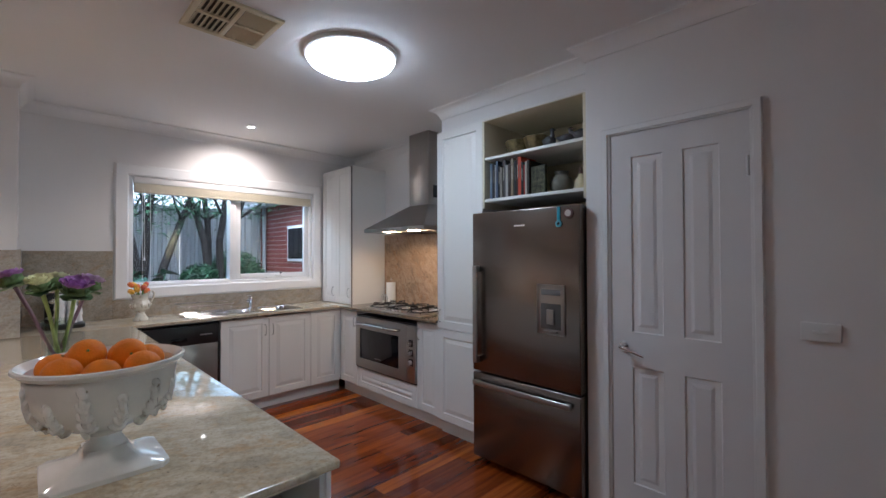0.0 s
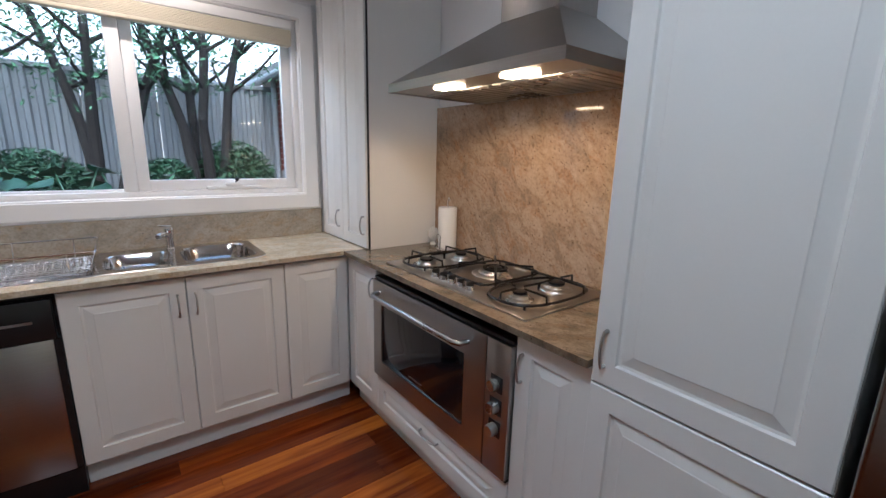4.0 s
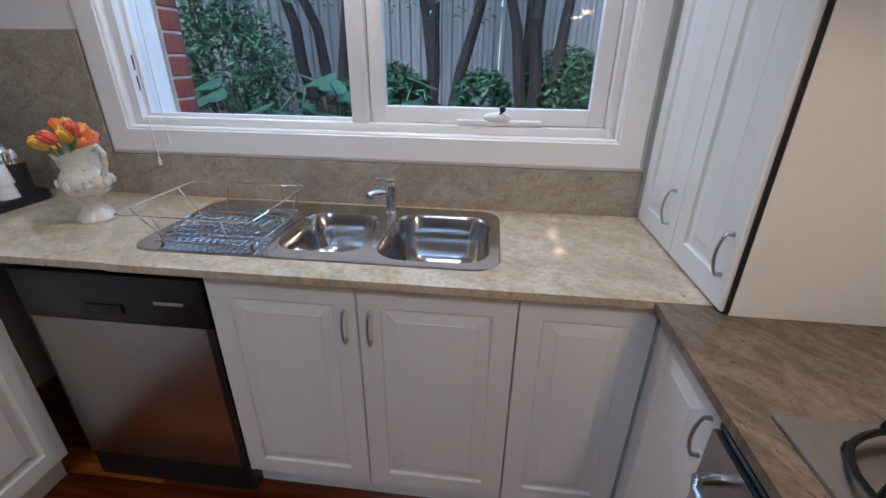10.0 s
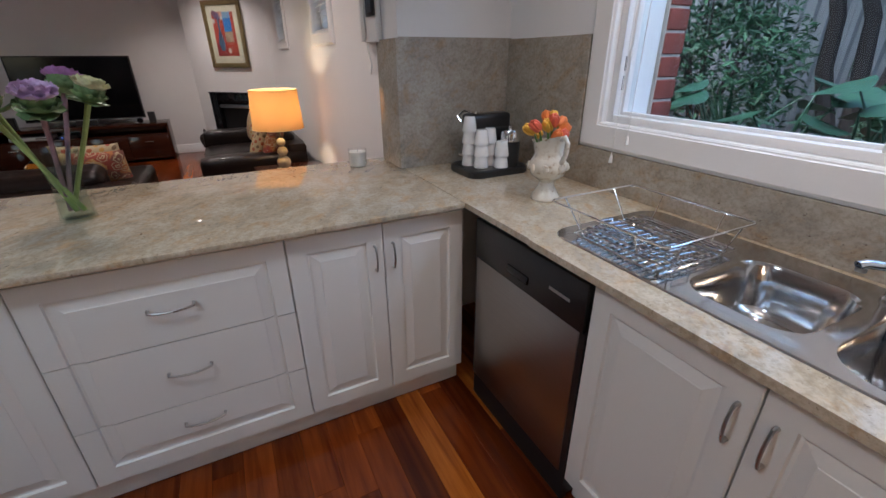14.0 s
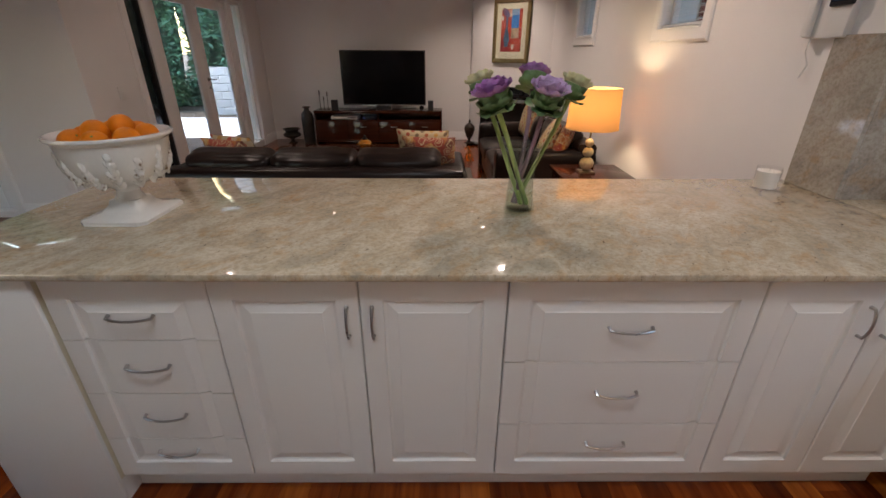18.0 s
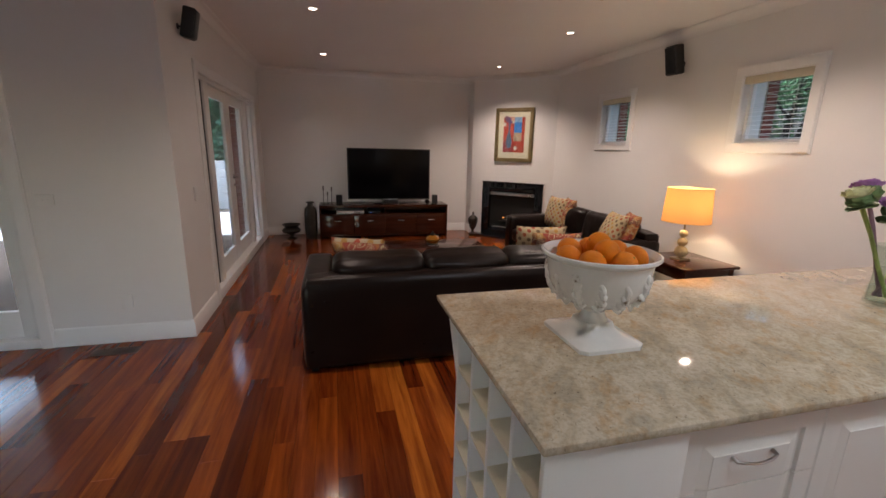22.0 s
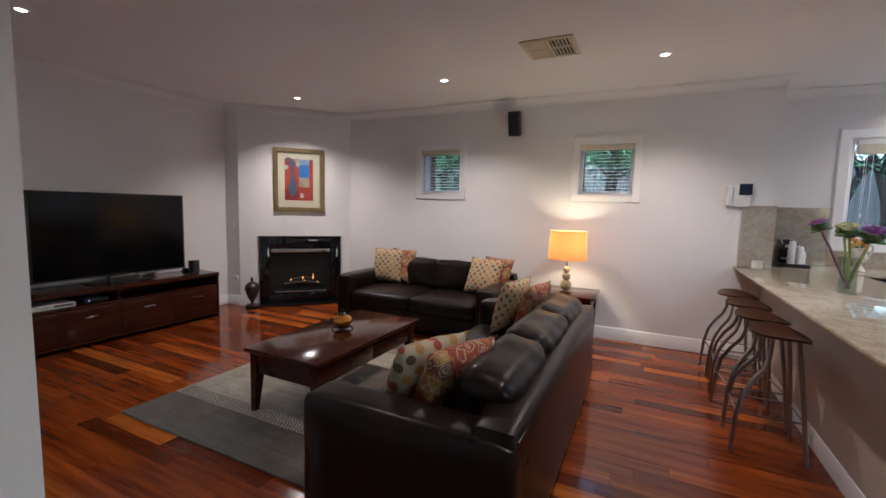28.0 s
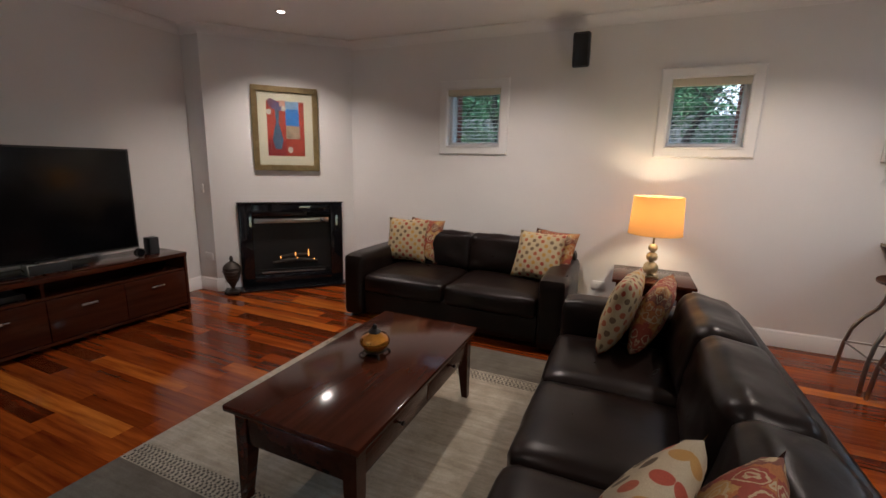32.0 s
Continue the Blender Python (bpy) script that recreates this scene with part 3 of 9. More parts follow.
def hood_unit(at, turn, w=0.9, d=0.5, rise=0.27, flue_w=0.29, flue_d=0.23, top=1.0):
    """A pyramid canopy with a square flue; back towards +y."""
    ob = thing("range_hood", "stainless steel canopy range hood with square flue", "range hood", at, turn)
    bm = B()
    fx0, fx1 = (w - flue_w) / 2, (w + flue_w) / 2
    lo = [(0, 0), (w, 0), (w, d), (0, d)]
    hi = [(fx0, d - flue_d), (fx1, d - flue_d), (fx1, d), (fx0, d)]
    rings = [[bm.verts.new((x, y, z)) for x, y in pts] for pts, z in ((lo, 0), (lo, 0.035), (hi, rise))]
    for a, b in zip(rings, rings[1:]):
        for k in range(4):
            bm.faces.new((a[k], a[(k + 1) % 4], b[(k + 1) % 4], b[k]))
    bm.faces.new(rings[2])
    part("canopy", bm, STEELX, ob, smooth=False)
    bm = B()
    box(bm, 0.012, 0.012, 0.004, w - 0.012, d - 0.004, 0.012)
    part("underside", bm, STEELX, ob, smooth=False)
    bm = B()
    box(bm, fx0 + 0.002, d - flue_d + 0.002, rise - 0.02, fx1 - 0.002, d, top, 0.002)
    part("flue", bm, STEELV, ob, "brushed steel flue")
    bm = B()
    box(bm, fx1 - 0.001, d - flue_d + 0.06, rise + 0.07, fx1 + 0.006, d - flue_d + 0.15, rise + 0.19, 0.002)
    part("vent_cover", bm, BLACK, ob, "black side vent")
    for x0, x1 in ((0.05, w / 2 - 0.01), (w / 2 + 0.01, w - 0.05)):
        bm = B()
        box(bm, x0, 0.16, -0.001, x1, d - 0.05, 0.006, 0.001)
        gf = part("grease_filter", bm, SATIN, ob, "slotted steel grease filter")
        for k in range(9):
            u = x0 + 0.02 + (x1 - x0 - 0.04) * k / 8
            bm = B()
            box(bm, u - 0.006, 0.18, -0.004, u + 0.006, d - 0.07, -0.001)
            part("slat", bm, SATIN, gf)
    for x in (0.24, 0.6):
        bm = B()
        box(bm, x, 0.06, -0.003, x + 0.12, 0.12, 0.005, 0.002)
        part("lamp_lens", bm, glow("hood_lamp_glow", (1.0, 0.74, 0.45), 5.0), ob, "glowing warm hood lamp")
    return ob


def fridge_unit(at, turn, w=0.83, h=1.72, d=0.68):
    ob = thing("fridge", "stainless steel fridge with water dispenser and bottom freezer drawer", "fridge", at, turn)
    bm = B()
    box(bm, 0.004, 0.075, 0.03, w - 0.004, d, h - 0.006, 0.004)
    part("body", bm, plain("fridge_side", (0.10, 0.095, 0.09), 0.4, 0.3), ob)
    bm = B()
    box(bm, 0.03, 0.1, 0, w - 0.03, 0.6, 0.03)
    part("base_grille", bm, BLACK, ob)
    split = h * 0.365
    up = B()
    box(up, 0, 0, split + 0.006, w, 0.07, h, 0.008, 3)
    door = part("fridge_door", up, STEELV2, ob, "upper brushed steel door")
    lo = B()
    box(lo, 0, 0, 0.045, w, 0.07, split - 0.006, 0.008, 3)
    drawer = part("freezer_drawer", lo, STEELV2, ob, "lower brushed steel drawer")
    bm = B()
    box(bm, 0.035, -0.045, split + 0.07, 0.072, -0.03, split + 0.74, 0.006, 3)
    for z in (split + 0.09, split + 0.72):
        box(bm, 0.042, -0.034, z - 0.02, 0.065, 0.002, z + 0.02)
    part("handle", bm, STEELV, door, "long upright steel handle")
    bm = B()
    box(bm, 0.03, -0.045, split - 0.085, w - 0.05, -0.03, split - 0.048, 0.006, 3)
    for x in (0.06, w - 0.08):
        box(bm, x - 0.02, -0.034, split - 0.078, x + 0.02, 0.002, split - 0.055)
    part("handle", bm, STEEL, drawer, "long level steel handle")
    x0, z0, z1 = w - 0.278, 0.975, 1.27
    bm = B()
    box(bm, x0, -0.006, z0, x0 + 0.18, 0.0, z1, 0.004)
    DISP = plain("dispenser_steel", (0.38, 0.355, 0.335), 0.3, 1.0, vary=0.05)
    disp = part("dispenser", bm, DISP, door, "satin water dispenser panel")
    bm = B()
    box(bm, x0 + 0.022, -0.0075, z0 + 0.03, x0 + 0.158, -0.0055, z0 + 0.185, 0.001)
    part("recess", bm, plain("dispenser_recess", (0.11, 0.104, 0.098), 0.35, 0.4), disp, "grey dispenser recess")
    for b in ((x0 - 0.004, z0 - 0.004, x0 + 0.184, z0 + 0.004), (x0 - 0.004, z1 - 0.004, x0 + 0.184, z1 + 0.004), (x0 - 0.004, z0 + 0.004, x0 + 0.004, z1 - 0.004), (x0 + 0.176, z0 + 0.004, x0 + 0.184, z1 - 0.004)):
        bm = B()
        box(bm, b[0], -0.011, b[1], b[2], 0.0, b[3], 0.002)
        part("rim", bm, STEEL, disp, "bright steel rim")
    bm = B()
    box(bm, x0 + 0.065, -0.02, z0 + 0.06, x0 + 0.115, -0.007, z0 + 0.15, 0.005)
    part("paddle", bm, DISP, disp, "dispenser paddle")
    bm = B()
    box(bm, x0 + 0.025, -0.0085, z1 - 0.06, x0 + 0.155, -0.006, z1 - 0.025, 0.001)
    part("display", bm, plain("dispenser_display", (0.16, 0.16, 0.16), 0.2), disp, "grey dispenser display")
    bm = B()
    box(bm, x0 + 0.045, -0.024, z0 + 0.008, x0 + 0.135, -0.006, z0 + 0.022, 0.003)
    part("drip_tray", bm, DISP, disp, "small drip tray")
    bm = B()
    box(bm, w * 0.44, -0.0015, h - 0.11, w * 0.54, 0.0, h - 0.1)
    part("maker_mark", bm, WHITEPL, door, "small pale maker's mark")
    return ob


STEELV2 = steel("fridge_steel", (0.25, 0.222, 0.203), 0.22, "x")

# ---- large structure ----
NY, LY, EX = 4.59, 3.985, 2.95  # kitchen window wall, living room wall, range wall
TX, SY, WX, DX = -6.30, -0.53, -2.27, 2.29  # television wall, patio door wall, meals wall, pantry door wall
PX = -0.085                    # side of the pier at the end of the peninsula
BZ = 0.915                     # worktop


def with_holes(name, axis, at, thick, lo, hi, z0, z1, holes, label="white painted plaster wall"):
    """A wall along x or y with openings (u0, u1, z0, z1); at: its inner face, thick: signed thickness."""
    bm = B()
    us = sorted({lo, hi, *[h[0] for h in holes], *[h[1] for h in holes]})
    for a, b in zip(us, us[1:]):
        z = z0
        for c, d in sorted([(h[2], h[3]) for h in holes if h[0] <= a + 1e-6 and h[1] >= b - 1e-6]) + [(z1, z1)]:
            if c > z + 1e-6:
                t0, t1 = sorted((at, at + thick))
                box(bm, *((a, t0, z, b, t1, c) if axis == "x" else (t0, a, z, t1, b, c)))
            z = d
    bmesh.ops.remove_doubles(bm, verts=bm.verts, dist=1e-5)
    return solid(name, bm, WALL, label, "wall", "structure", smooth=False)


KW = (0.605, 2.365, 1.18, 2.175)   # kitchen window opening
W1 = (-3.85, -3.305, 1.59, 2.13)   # small living room windows
W2 = (-1.86, -1.31, 1.59, 2.13)
PD = (-5.72, -3.045, 0.10, 2.085)  # patio doors
MD = (-3.12, -1.53, 0.06, 2.085)  # meals doors, along y
with_holes("wall_north_kitchen", "x", NY, 0.24, PX, EX + 0.1, -0.3, CZ, [KW])
with_holes("wall_north_pier", "x", LY, NY + 0.24 - LY, PX - 0.34, PX, -0.3, CZ, [], "white painted pier between kitchen and living room")
with_holes("wall_north_living", "x", LY, 0.24, TX, PX - 0.34, -0.3, CZ, [W1, W2])
with_holes("wall_east_range", "y", EX, 0.1, 1.05, NY, -0.3, CZ, [])
EW = (-2.6, -0.9, 0.4, 2.1)     # window of the meals area, along y
with_holes("wall_east_pantry", "y", DX, 0.1, -4.2, 1.13, -0.3, CZ, [EW])
with_holes("wall_fridge_side", "x", 1.13, -0.08, DX + 0.1, EX, -0.3, CZ, [])
with_holes("wall_west_television", "y", TX, -0.2, SY - 0.24, LY + 0.24, -0.3, CZ, [])
with_holes("wall_south_living", "x", SY, -0.24, TX, WX - 0.24, -0.3, CZ, [PD])
with_holes("wall_west_meals", "y", WX, -0.24, -4.4, SY, -0.3, CZ, [MD])
with_holes("wall_south_meals", "x", -4.2, -0.2, WX, DX + 0.1, -0.3, CZ, [], "plain white wall closing the meals area")
bm = B()
FA = Vector((-5.858, 3.102))  # corner of the fireplace, and the recess behind it
FW, FH = 1.08, 0.942
fd, fn = Vector((0.7071, 0.7071)), Vector((-0.7071, 0.7071))
n0 = [FA + fd * 0.006 + fn * 0.0283, FA + fd * 0.006 + fn * 0.16, FA + fd * (FW - 0.006) + fn * 0.16, FA + fd * (FW - 0.006) + fn * 0.0283]
prism(bm, [(-6.05, 2.95), *[tuple(q) for q in n0], (-5.015, LY), (TX, LY), (TX, 2.95)], "z", -0.3, FH)
prism(bm, [(-6.05, 2.95), (-5.015, LY), (TX, LY), (TX, 2.95)], "z", FH, CZ)
solid("wall_chimney_breast", bm, WALL, "white painted corner chimney breast", "wall", "structure", smooth=False)
bm = B()
box(bm, 2.43, 1.13, 2.46, EX, 2.475, CZ)
solid("wall_bulkhead", bm, WALL, "white bulkhead above the tall cabinets", "wall", "structure", smooth=False)

bm = B()
box(bm, TX - 0.2, -4.4, CZ, EX + 0.1, NY + 0.24, CZ + 0.12)
solid("ceiling", bm, CEIL, "white painted plaster ceiling", "ceiling", "structure", smooth=False)


def along(bm, pts, profile):
    """A moulding whose profile (out from the wall, height) follows points on the plan; the room lies to the left of the way."""
    n = len(pts)
    rows = []
    for i, p in enumerate(pts):
        p = Vector(p)
        ds = []
        if i:
            ds.append((p - Vector(pts[i - 1])).normalized())
        if i < n - 1:
            ds.append((Vector(pts[i + 1]) - p).normalized())
        ns = [Vector((-d.y, d.x)) for d in ds]
        m = ns[0] if len(ns) == 1 else (ns[0] + ns[1]) / (1 + ns[0].dot(ns[1]))
        rows.append([bm.verts.new((p.x + m.x * o, p.y + m.y * o, z)) for o, z in profile])
    for a, b in zip(rows, rows[1:]):
        for k in range(len(profile) - 1):
            bm.faces.new((a[k], a[k + 1], b[k + 1], b[k]))
    for r in (rows[0], rows[-1]):
        if len(profile) > 2:
            bm.faces.new(r)


cove = [(0.0, CZ - 0.085), (0.008, CZ - 0.085), (0.008, CZ - 0.076), (0.016, CZ - 0.055), (0.032, CZ - 0.033), (0.055, CZ - 0.018), (0.076, CZ - 0.010), (0.076, CZ - 0.002), (0.086, CZ - 0.002), (0.086, CZ + 0.002), (0.0, CZ + 0.002)]
bm = B()
along(bm, [(EX, 2.475), (EX, NY), (PX, NY), (PX, LY), (-5.035, LY), (-6.05, 2.95), (TX, 2.95), (TX, SY), (WX, SY), (WX, -4.2), (DX, -4.2), (DX, 1.13), (2.43, 1.13), (2.43, 2.475), (EX, 2.475)], cove)
solid("cornice", bm, CEIL, "white coved plaster cornice", "cornice", "structure")

skirt = [(0.0, 0.002), (0.018, 0.002), (0.018, 0.105), (0.014, 0.112), (0.014, 0.122), (0.009, 0.134), (0.004, 0.14), (0.0, 0.14)]


def skirting(name, pts):
    b = B()
    along(b, pts, skirt)
    return solid(name, b, TRIM, "white moulded timber skirting board", "skirting board", "structure")


skirting("baseboard_meals", [(-2.955, SY), (WX, SY), (WX, -1.44)])
skirting("baseboard_north", [(-0.10, LY), (-5.035, LY), (-5.10, 3.92)])
skirting("baseboard_chimney", [(-6.0, 3.0), (-6.05, 2.95), (TX, 2.95), (TX, SY), (-5.82, SY)])
skirting("baseboard_east", [(DX, -4.2), (DX, 0.29)])
skirting("baseboard_far", [(WX, -3.21), (WX, -4.2), (DX, -4.2)])


def casing(parent, u0, u1, z0, z1, w, axis, at, out, proud=0.018, sill=True, mat=None, foot=False):
    """Four mitred architrave boards round an opening, as one part each; axis: the way the wall runs, out: +1 or -1 towards the room."""
    prof = [(0.0, 0.0), (0.0, proud * 0.55), (w * 0.05, proud * 0.75), (w * 0.09, proud * 0.75), (w * 0.12, proud), (w * 0.86, proud), (w * 0.94, proud * 0.7), (w, proud * 0.55), (w, 0.0)]
    a = 0.0 if not foot else 1.0
    corners = {"jamb": [((u0, z0), (u0, z1), (-1, -1 + a), (-1, 1)), ((u1, z0), (u1, z1), (1, -1 + a), (1, 1))], "head": [((u0, z1), (u1, z1), (-1, 1), (1, 1))]}
    if sill:
        corners["apron"] = [((u0, z0), (u1, z0), (-1, -1), (1, -1))]
    for name, runs in corners.items():
        for p, q, dp, dq in runs:
            b = B()
            rows = []
            for c, d in ((p, dp), (q, dq)):
                row = []
                for o, h in prof:
                    u, z = c[0] + d[0] * o, c[1] + d[1] * o
                    row.append(b.verts.new((u, at + out * h, z) if axis == "x" else (at + out * h, u, z)))
                rows.append(row)
            for k in range(len(prof)):
                n = (k + 1) % len(prof)
                b.faces.new((rows[0][k], rows[0][n], rows[1][n], rows[1][k]))
            for r in rows:
                b.faces.new(r)
            part("architrave_" + name, b, mat or TRIM, parent, smooth=False)


def bars(parent, name, rects, axis, t0, t1, mat, bevel=0.003, label=""):
    """Straight frame members, one part each; rects: (u0, z0, u1, z1)."""
    for u0, z0, u1, z1 in rects:
        b = B()
        box(b, *((u0, t0, z0, u1, t1, z1) if axis == "x" else (t0, u0, z0, t1, u1, z1)), bevel)
        part(name, b, mat, parent, label)


def pane(parent, u0, z0, u1, z1, axis, t, name="pane"):
    b = B()
    box(b, *((u0, t - 0.002, z0, u1, t + 0.002, z1) if axis == "x" else (t - 0.002, u0, z0, t + 0.002, u1, z1)))
    o = part(name, b, PANE, parent, "clear window glass", smooth=False)
    o.visible_shadow = False
    return o


# kitchen window: fixed light, and an awning sash with a winder
win = thing("window_1", "white timber kitchen window with fixed and awning panes", "window", kind="structure")
u0, u1, z0, z1 = KW
casing(win, u0, u1, z0, z1, 0.105, "x", NY, -1, 0.024)
bars(win, "frame", [(u0, z0, u0 + 0.03, z1), (u1 - 0.03, z0, u1, z1), (u0 + 0.03, z1 - 0.03, u1 - 0.03, z1), (u0 + 0.03, z0, u1 - 0.03, z0 + 0.028), (1.455, z0 + 0.028, 1.515, z1 - 0.03)], "x", NY + 0.012, NY + 0.12, TRIM)
bars(win, "stop_bead", [(u0 + 0.03, z0 + 0.028, u0 + 0.042, z1 - 0.03), (u0 + 0.042, z0 + 0.028, 1.455, z0 + 0.04)], "x", NY + 0.05, NY + 0.075, TRIM, 0.001)
bars(win, "sash", [(1.517, z0 + 0.03, 1.57, z1 - 0.032), (u1 - 0.085, z0 + 0.03, u1 - 0.032, z1 - 0.032), (1.57, z0 + 0.03, u1 - 0.085, z0 + 0.085), (1.57, z1 - 0.08, u1 - 0.085, z1 - 0.032)], "x", NY + 0.045, NY + 0.085, TRIM)
pane(win, u0 + 0.03, z0 + 0.028, 1.455, z1 - 0.03, "x", NY + 0.085)
pane(win, 1.565, z0 + 0.08, u1 - 0.08, z1 - 0.075, "x", NY + 0.066)
b = B()
box(b, 1.83, NY + 0.012, z0 + 0.03, 2.12, NY + 0.046, z0 + 0.048, 0.004)
blob(b, (1.97, NY + 0.02, z0 + 0.058), (0.05, 0.016, 0.018), 12, 6)
wd = part("winder", b, WHITEPL, win, "white window winder")
b = B()
blob(b, (1.985, NY + 0.006, z0 + 0.088), (0.011, 0.011, 0.013), 10, 6)
tube(b, [(1.985, NY + 0.008, z0 + 0.08), (1.97, NY + 0.016, z0 + 0.06)], 0.004, 6)
part("winder_knob", b, BLACK, wd, "black winder knob")
for zz in (1.30, 1.37):
    b = B()
    box(b, u0 + 0.0295, NY + 0.035, zz, u0 + 0.031, NY + 0.045, zz + 0.05)
    part("screw_slot", b, BLACK, win, "dark fixing slot")

# meals window
w4 = thing("window_4", "tall white timber window of the meals area", "window", kind="structure")
u0, u1, z0, z1 = EW
bars(w4, "frame", [(u0, z0, u0 + 0.05, z1), (u1 - 0.05, z0, u1, z1), (u0 + 0.05, z1 - 0.05, u1 - 0.05, z1), (u0 + 0.05, z0, u1 - 0.05, z0 + 0.05)], "y", DX + 0.02, DX + 0.08, TRIM)
pane(w4, u0 + 0.05, z0 + 0.05, u1 - 0.05, z1 - 0.05, "y", DX + 0.05)

# small living room windows
for k, (u0, u1, z0, z1) in enumerate((W1, W2)):
    w = thing("window_%d" % (k + 2), "small white timber window high in the wall", "window", kind="structure")
    casing(w, u0, u1, z0, z1, 0.086, "x", LY, -1, 0.02)
    bars(w, "frame", [(u0, z0, u0 + 0.03, z1), (u1 - 0.03, z0, u1, z1), (u0 + 0.03, z1 - 0.03, u1 - 0.03, z1), (u0 + 0.03, z0, u1 - 0.03, z0 + 0.03)], "x", LY + 0.06, LY + 0.13, TRIM)
    bars(w, "reveal", [(u0 - 0.001, z0 - 0.012, u1 + 0.001, z0)], "x", LY - 0.03, LY + 0.06, TRIM, 0.003, "thin window ledge")
    pane(w, u0 + 0.03, z0 + 0.03, u1 - 0.03, z1 - 0.03, "x", LY + 0.1)


def glazed_leaf(parent, u0, u1, z0, z1, axis, at, out, stile=0.11, rail=0.17, handle=None):
    """A full-glass door leaf: stiles, rails, beads, pane, and a lever on a small plate at (u, z)."""
    t0, t1 = sorted((at, at + out * 0.04))
    leaf = new("leaf")
    leaf.parent = parent
    for nm, r in (("stile", (u0, z0, u0 + stile, z1)), ("stile", (u1 - stile, z0, u1, z1)), ("top_rail", (u0 + stile, z1 - 0.11, u1 - stile, z1)), ("bottom_rail", (u0 + stile, z0, u1 - stile, z0 + rail))):
        bars(leaf, nm, [r], axis, t0, t1, TRIM, 0.003)
    pane(leaf, u0 + stile - 0.005, z0 + rail - 0.005, u1 - stile + 0.005, z1 - 0.105, axis, (t0 + t1) / 2)
    if handle:
        u, z, way = handle
        s = at + out * 0.04
        b = B()
        if axis == "x":
            lathe(b, [(0.0, 0.012), (0.024, 0.012), (0.026, 0.0)], 18)
            moved(b, pose(u, s, z, -90 * out, 0, 0))
            tube(b, [(u, s, z), (u, s + out * 0.045, z), (u + way * 0.02, s + out * 0.05, z), (u + way * 0.115, s + out * 0.05, z - 0.008)], 0.008, 8)
            lathe(b, [(0.0, 0.01), (0.018, 0.01), (0.02, 0.0)], 14)
            n0 = len(b.verts) - 0
            tube(b, [(u, s, z - 0.1), (u, s + out * 0.02, z - 0.1)], 0.017, 12)
        else:
            tube(b, [(s, u, z), (s + out * 0.012, u, z)], 0.025, 18)
            tube(b, [(s, u, z), (s + out * 0.045, u, z), (s + out * 0.05, u + way * 0.02, z), (s + out * 0.05, u + way * 0.115, z - 0.008)], 0.008, 8)
            tube(b, [(s, u, z - 0.1), (s + out * 0.02, u, z - 0.1)], 0.017, 12)
        part("lever_handle", b, SATIN, leaf, "dull metal lever handle")
    return leaf


# patio doors in the living room
pdoor = thing("door_1", "closed white glazed patio doors with narrow side lights", "door", kind="structure")
u0, u1, z0, z1 = PD
casing(pdoor, u0, u1, z0 - 0.1, z1, 0.085, "x", SY, 1, 0.02, sill=False, foot=True)
bars(pdoor, "frame", [(u1 - 0.035, z0 + 0.006, u1, z1), (u0, z0 + 0.006, u0 + 0.035, z1), (u0 + 0.035, z1 - 0.035, u1 - 0.035, z1), (-3.50, z0, -3.36, z1 - 0.035), (-5.42, z0, -5.28, z1 - 0.035)], "x", SY - 0.13, SY - 0.03, TRIM)
bars(pdoor, "threshold", [(u0 + 0.002, 0.002, u1 - 0.002, z0 + 0.005)], "x", SY - 0.246, SY + 0.012, TRIM, 0.004, "raised white door sill")
for a, b_ in ((-3.36, u1 - 0.035), (u0 + 0.035, -5.42)):
    pane(pdoor, a, z0 + 0.02, b_, z1 - 0.04, "x", SY - 0.08)
bars(pdoor, "screen_stile", [(-3.36, z0, -3.325, z1 - 0.035)], "x", SY - 0.1, SY - 0.05, BLACK, 0.002, "black flyscreen stile")
m, t, p = nodes("flyscreen_mesh")
p.inputs["Base Color"].default_value, p.inputs["Roughness"].default_value = (0.01, 0.01, 0.011, 1), 0.7
clear = t.nodes.new("ShaderNodeBsdfTransparent")
mx = node(t, "ShaderNodeMixShader", Fac=0.2)
t.links.new(p.outputs[0], mx.inputs[1])
t.links.new(clear.outputs[0], mx.inputs[2])
t.links.new(mx.outputs[0], t.nodes["Material Output"].inputs[0])
b = B()
box(b, -3.325, SY - 0.102, z0 + 0.01, u1 - 0.035, SY - 0.100, z1 - 0.04)
part("flyscreen", b, m, pdoor, "dark fine flyscreen mesh", smooth=False)
glazed_leaf(pdoor, -4.385, -3.503, z0 + 0.009, z1 - 0.038, "x", SY - 0.11, 1, 0.13, 0.18)
glazed_leaf(pdoor, -5.277, -4.388, z0 + 0.009, z1 - 0.038, "x", SY - 0.11, 1, 0.13, 0.18, (-4.45, 1.10, -1))

# meals doors
mdoor = thing("door_2", "closed pair of white glazed garden doors", "door", kind="structure")
u0, u1, z0, z1 = MD
casing(mdoor, u0, u1, z0 - 0.06, z1, 0.085, "y", WX, 1, 0.02, sill=False, foot=True)
bars(mdoor, "frame", [(u0, z0, u0 + 0.035, z1), (u1 - 0.035, z0, u1, z1), (u0 + 0.035, z1 - 0.035, u1 - 0.035, z1)], "y", WX - 0.13, WX - 0.02, TRIM)
bars(mdoor, "threshold", [(u0 + 0.002, 0.002, u1 - 0.002, z0 + 0.005)], "y", WX - 0.246, WX + 0.012, TRIM, 0.004, "white door sill")
glazed_leaf(mdoor, -2.322, u1 - 0.037, z0 + 0.009, z1 - 0.038, "y", WX - 0.10, 1, 0.10, 0.20)
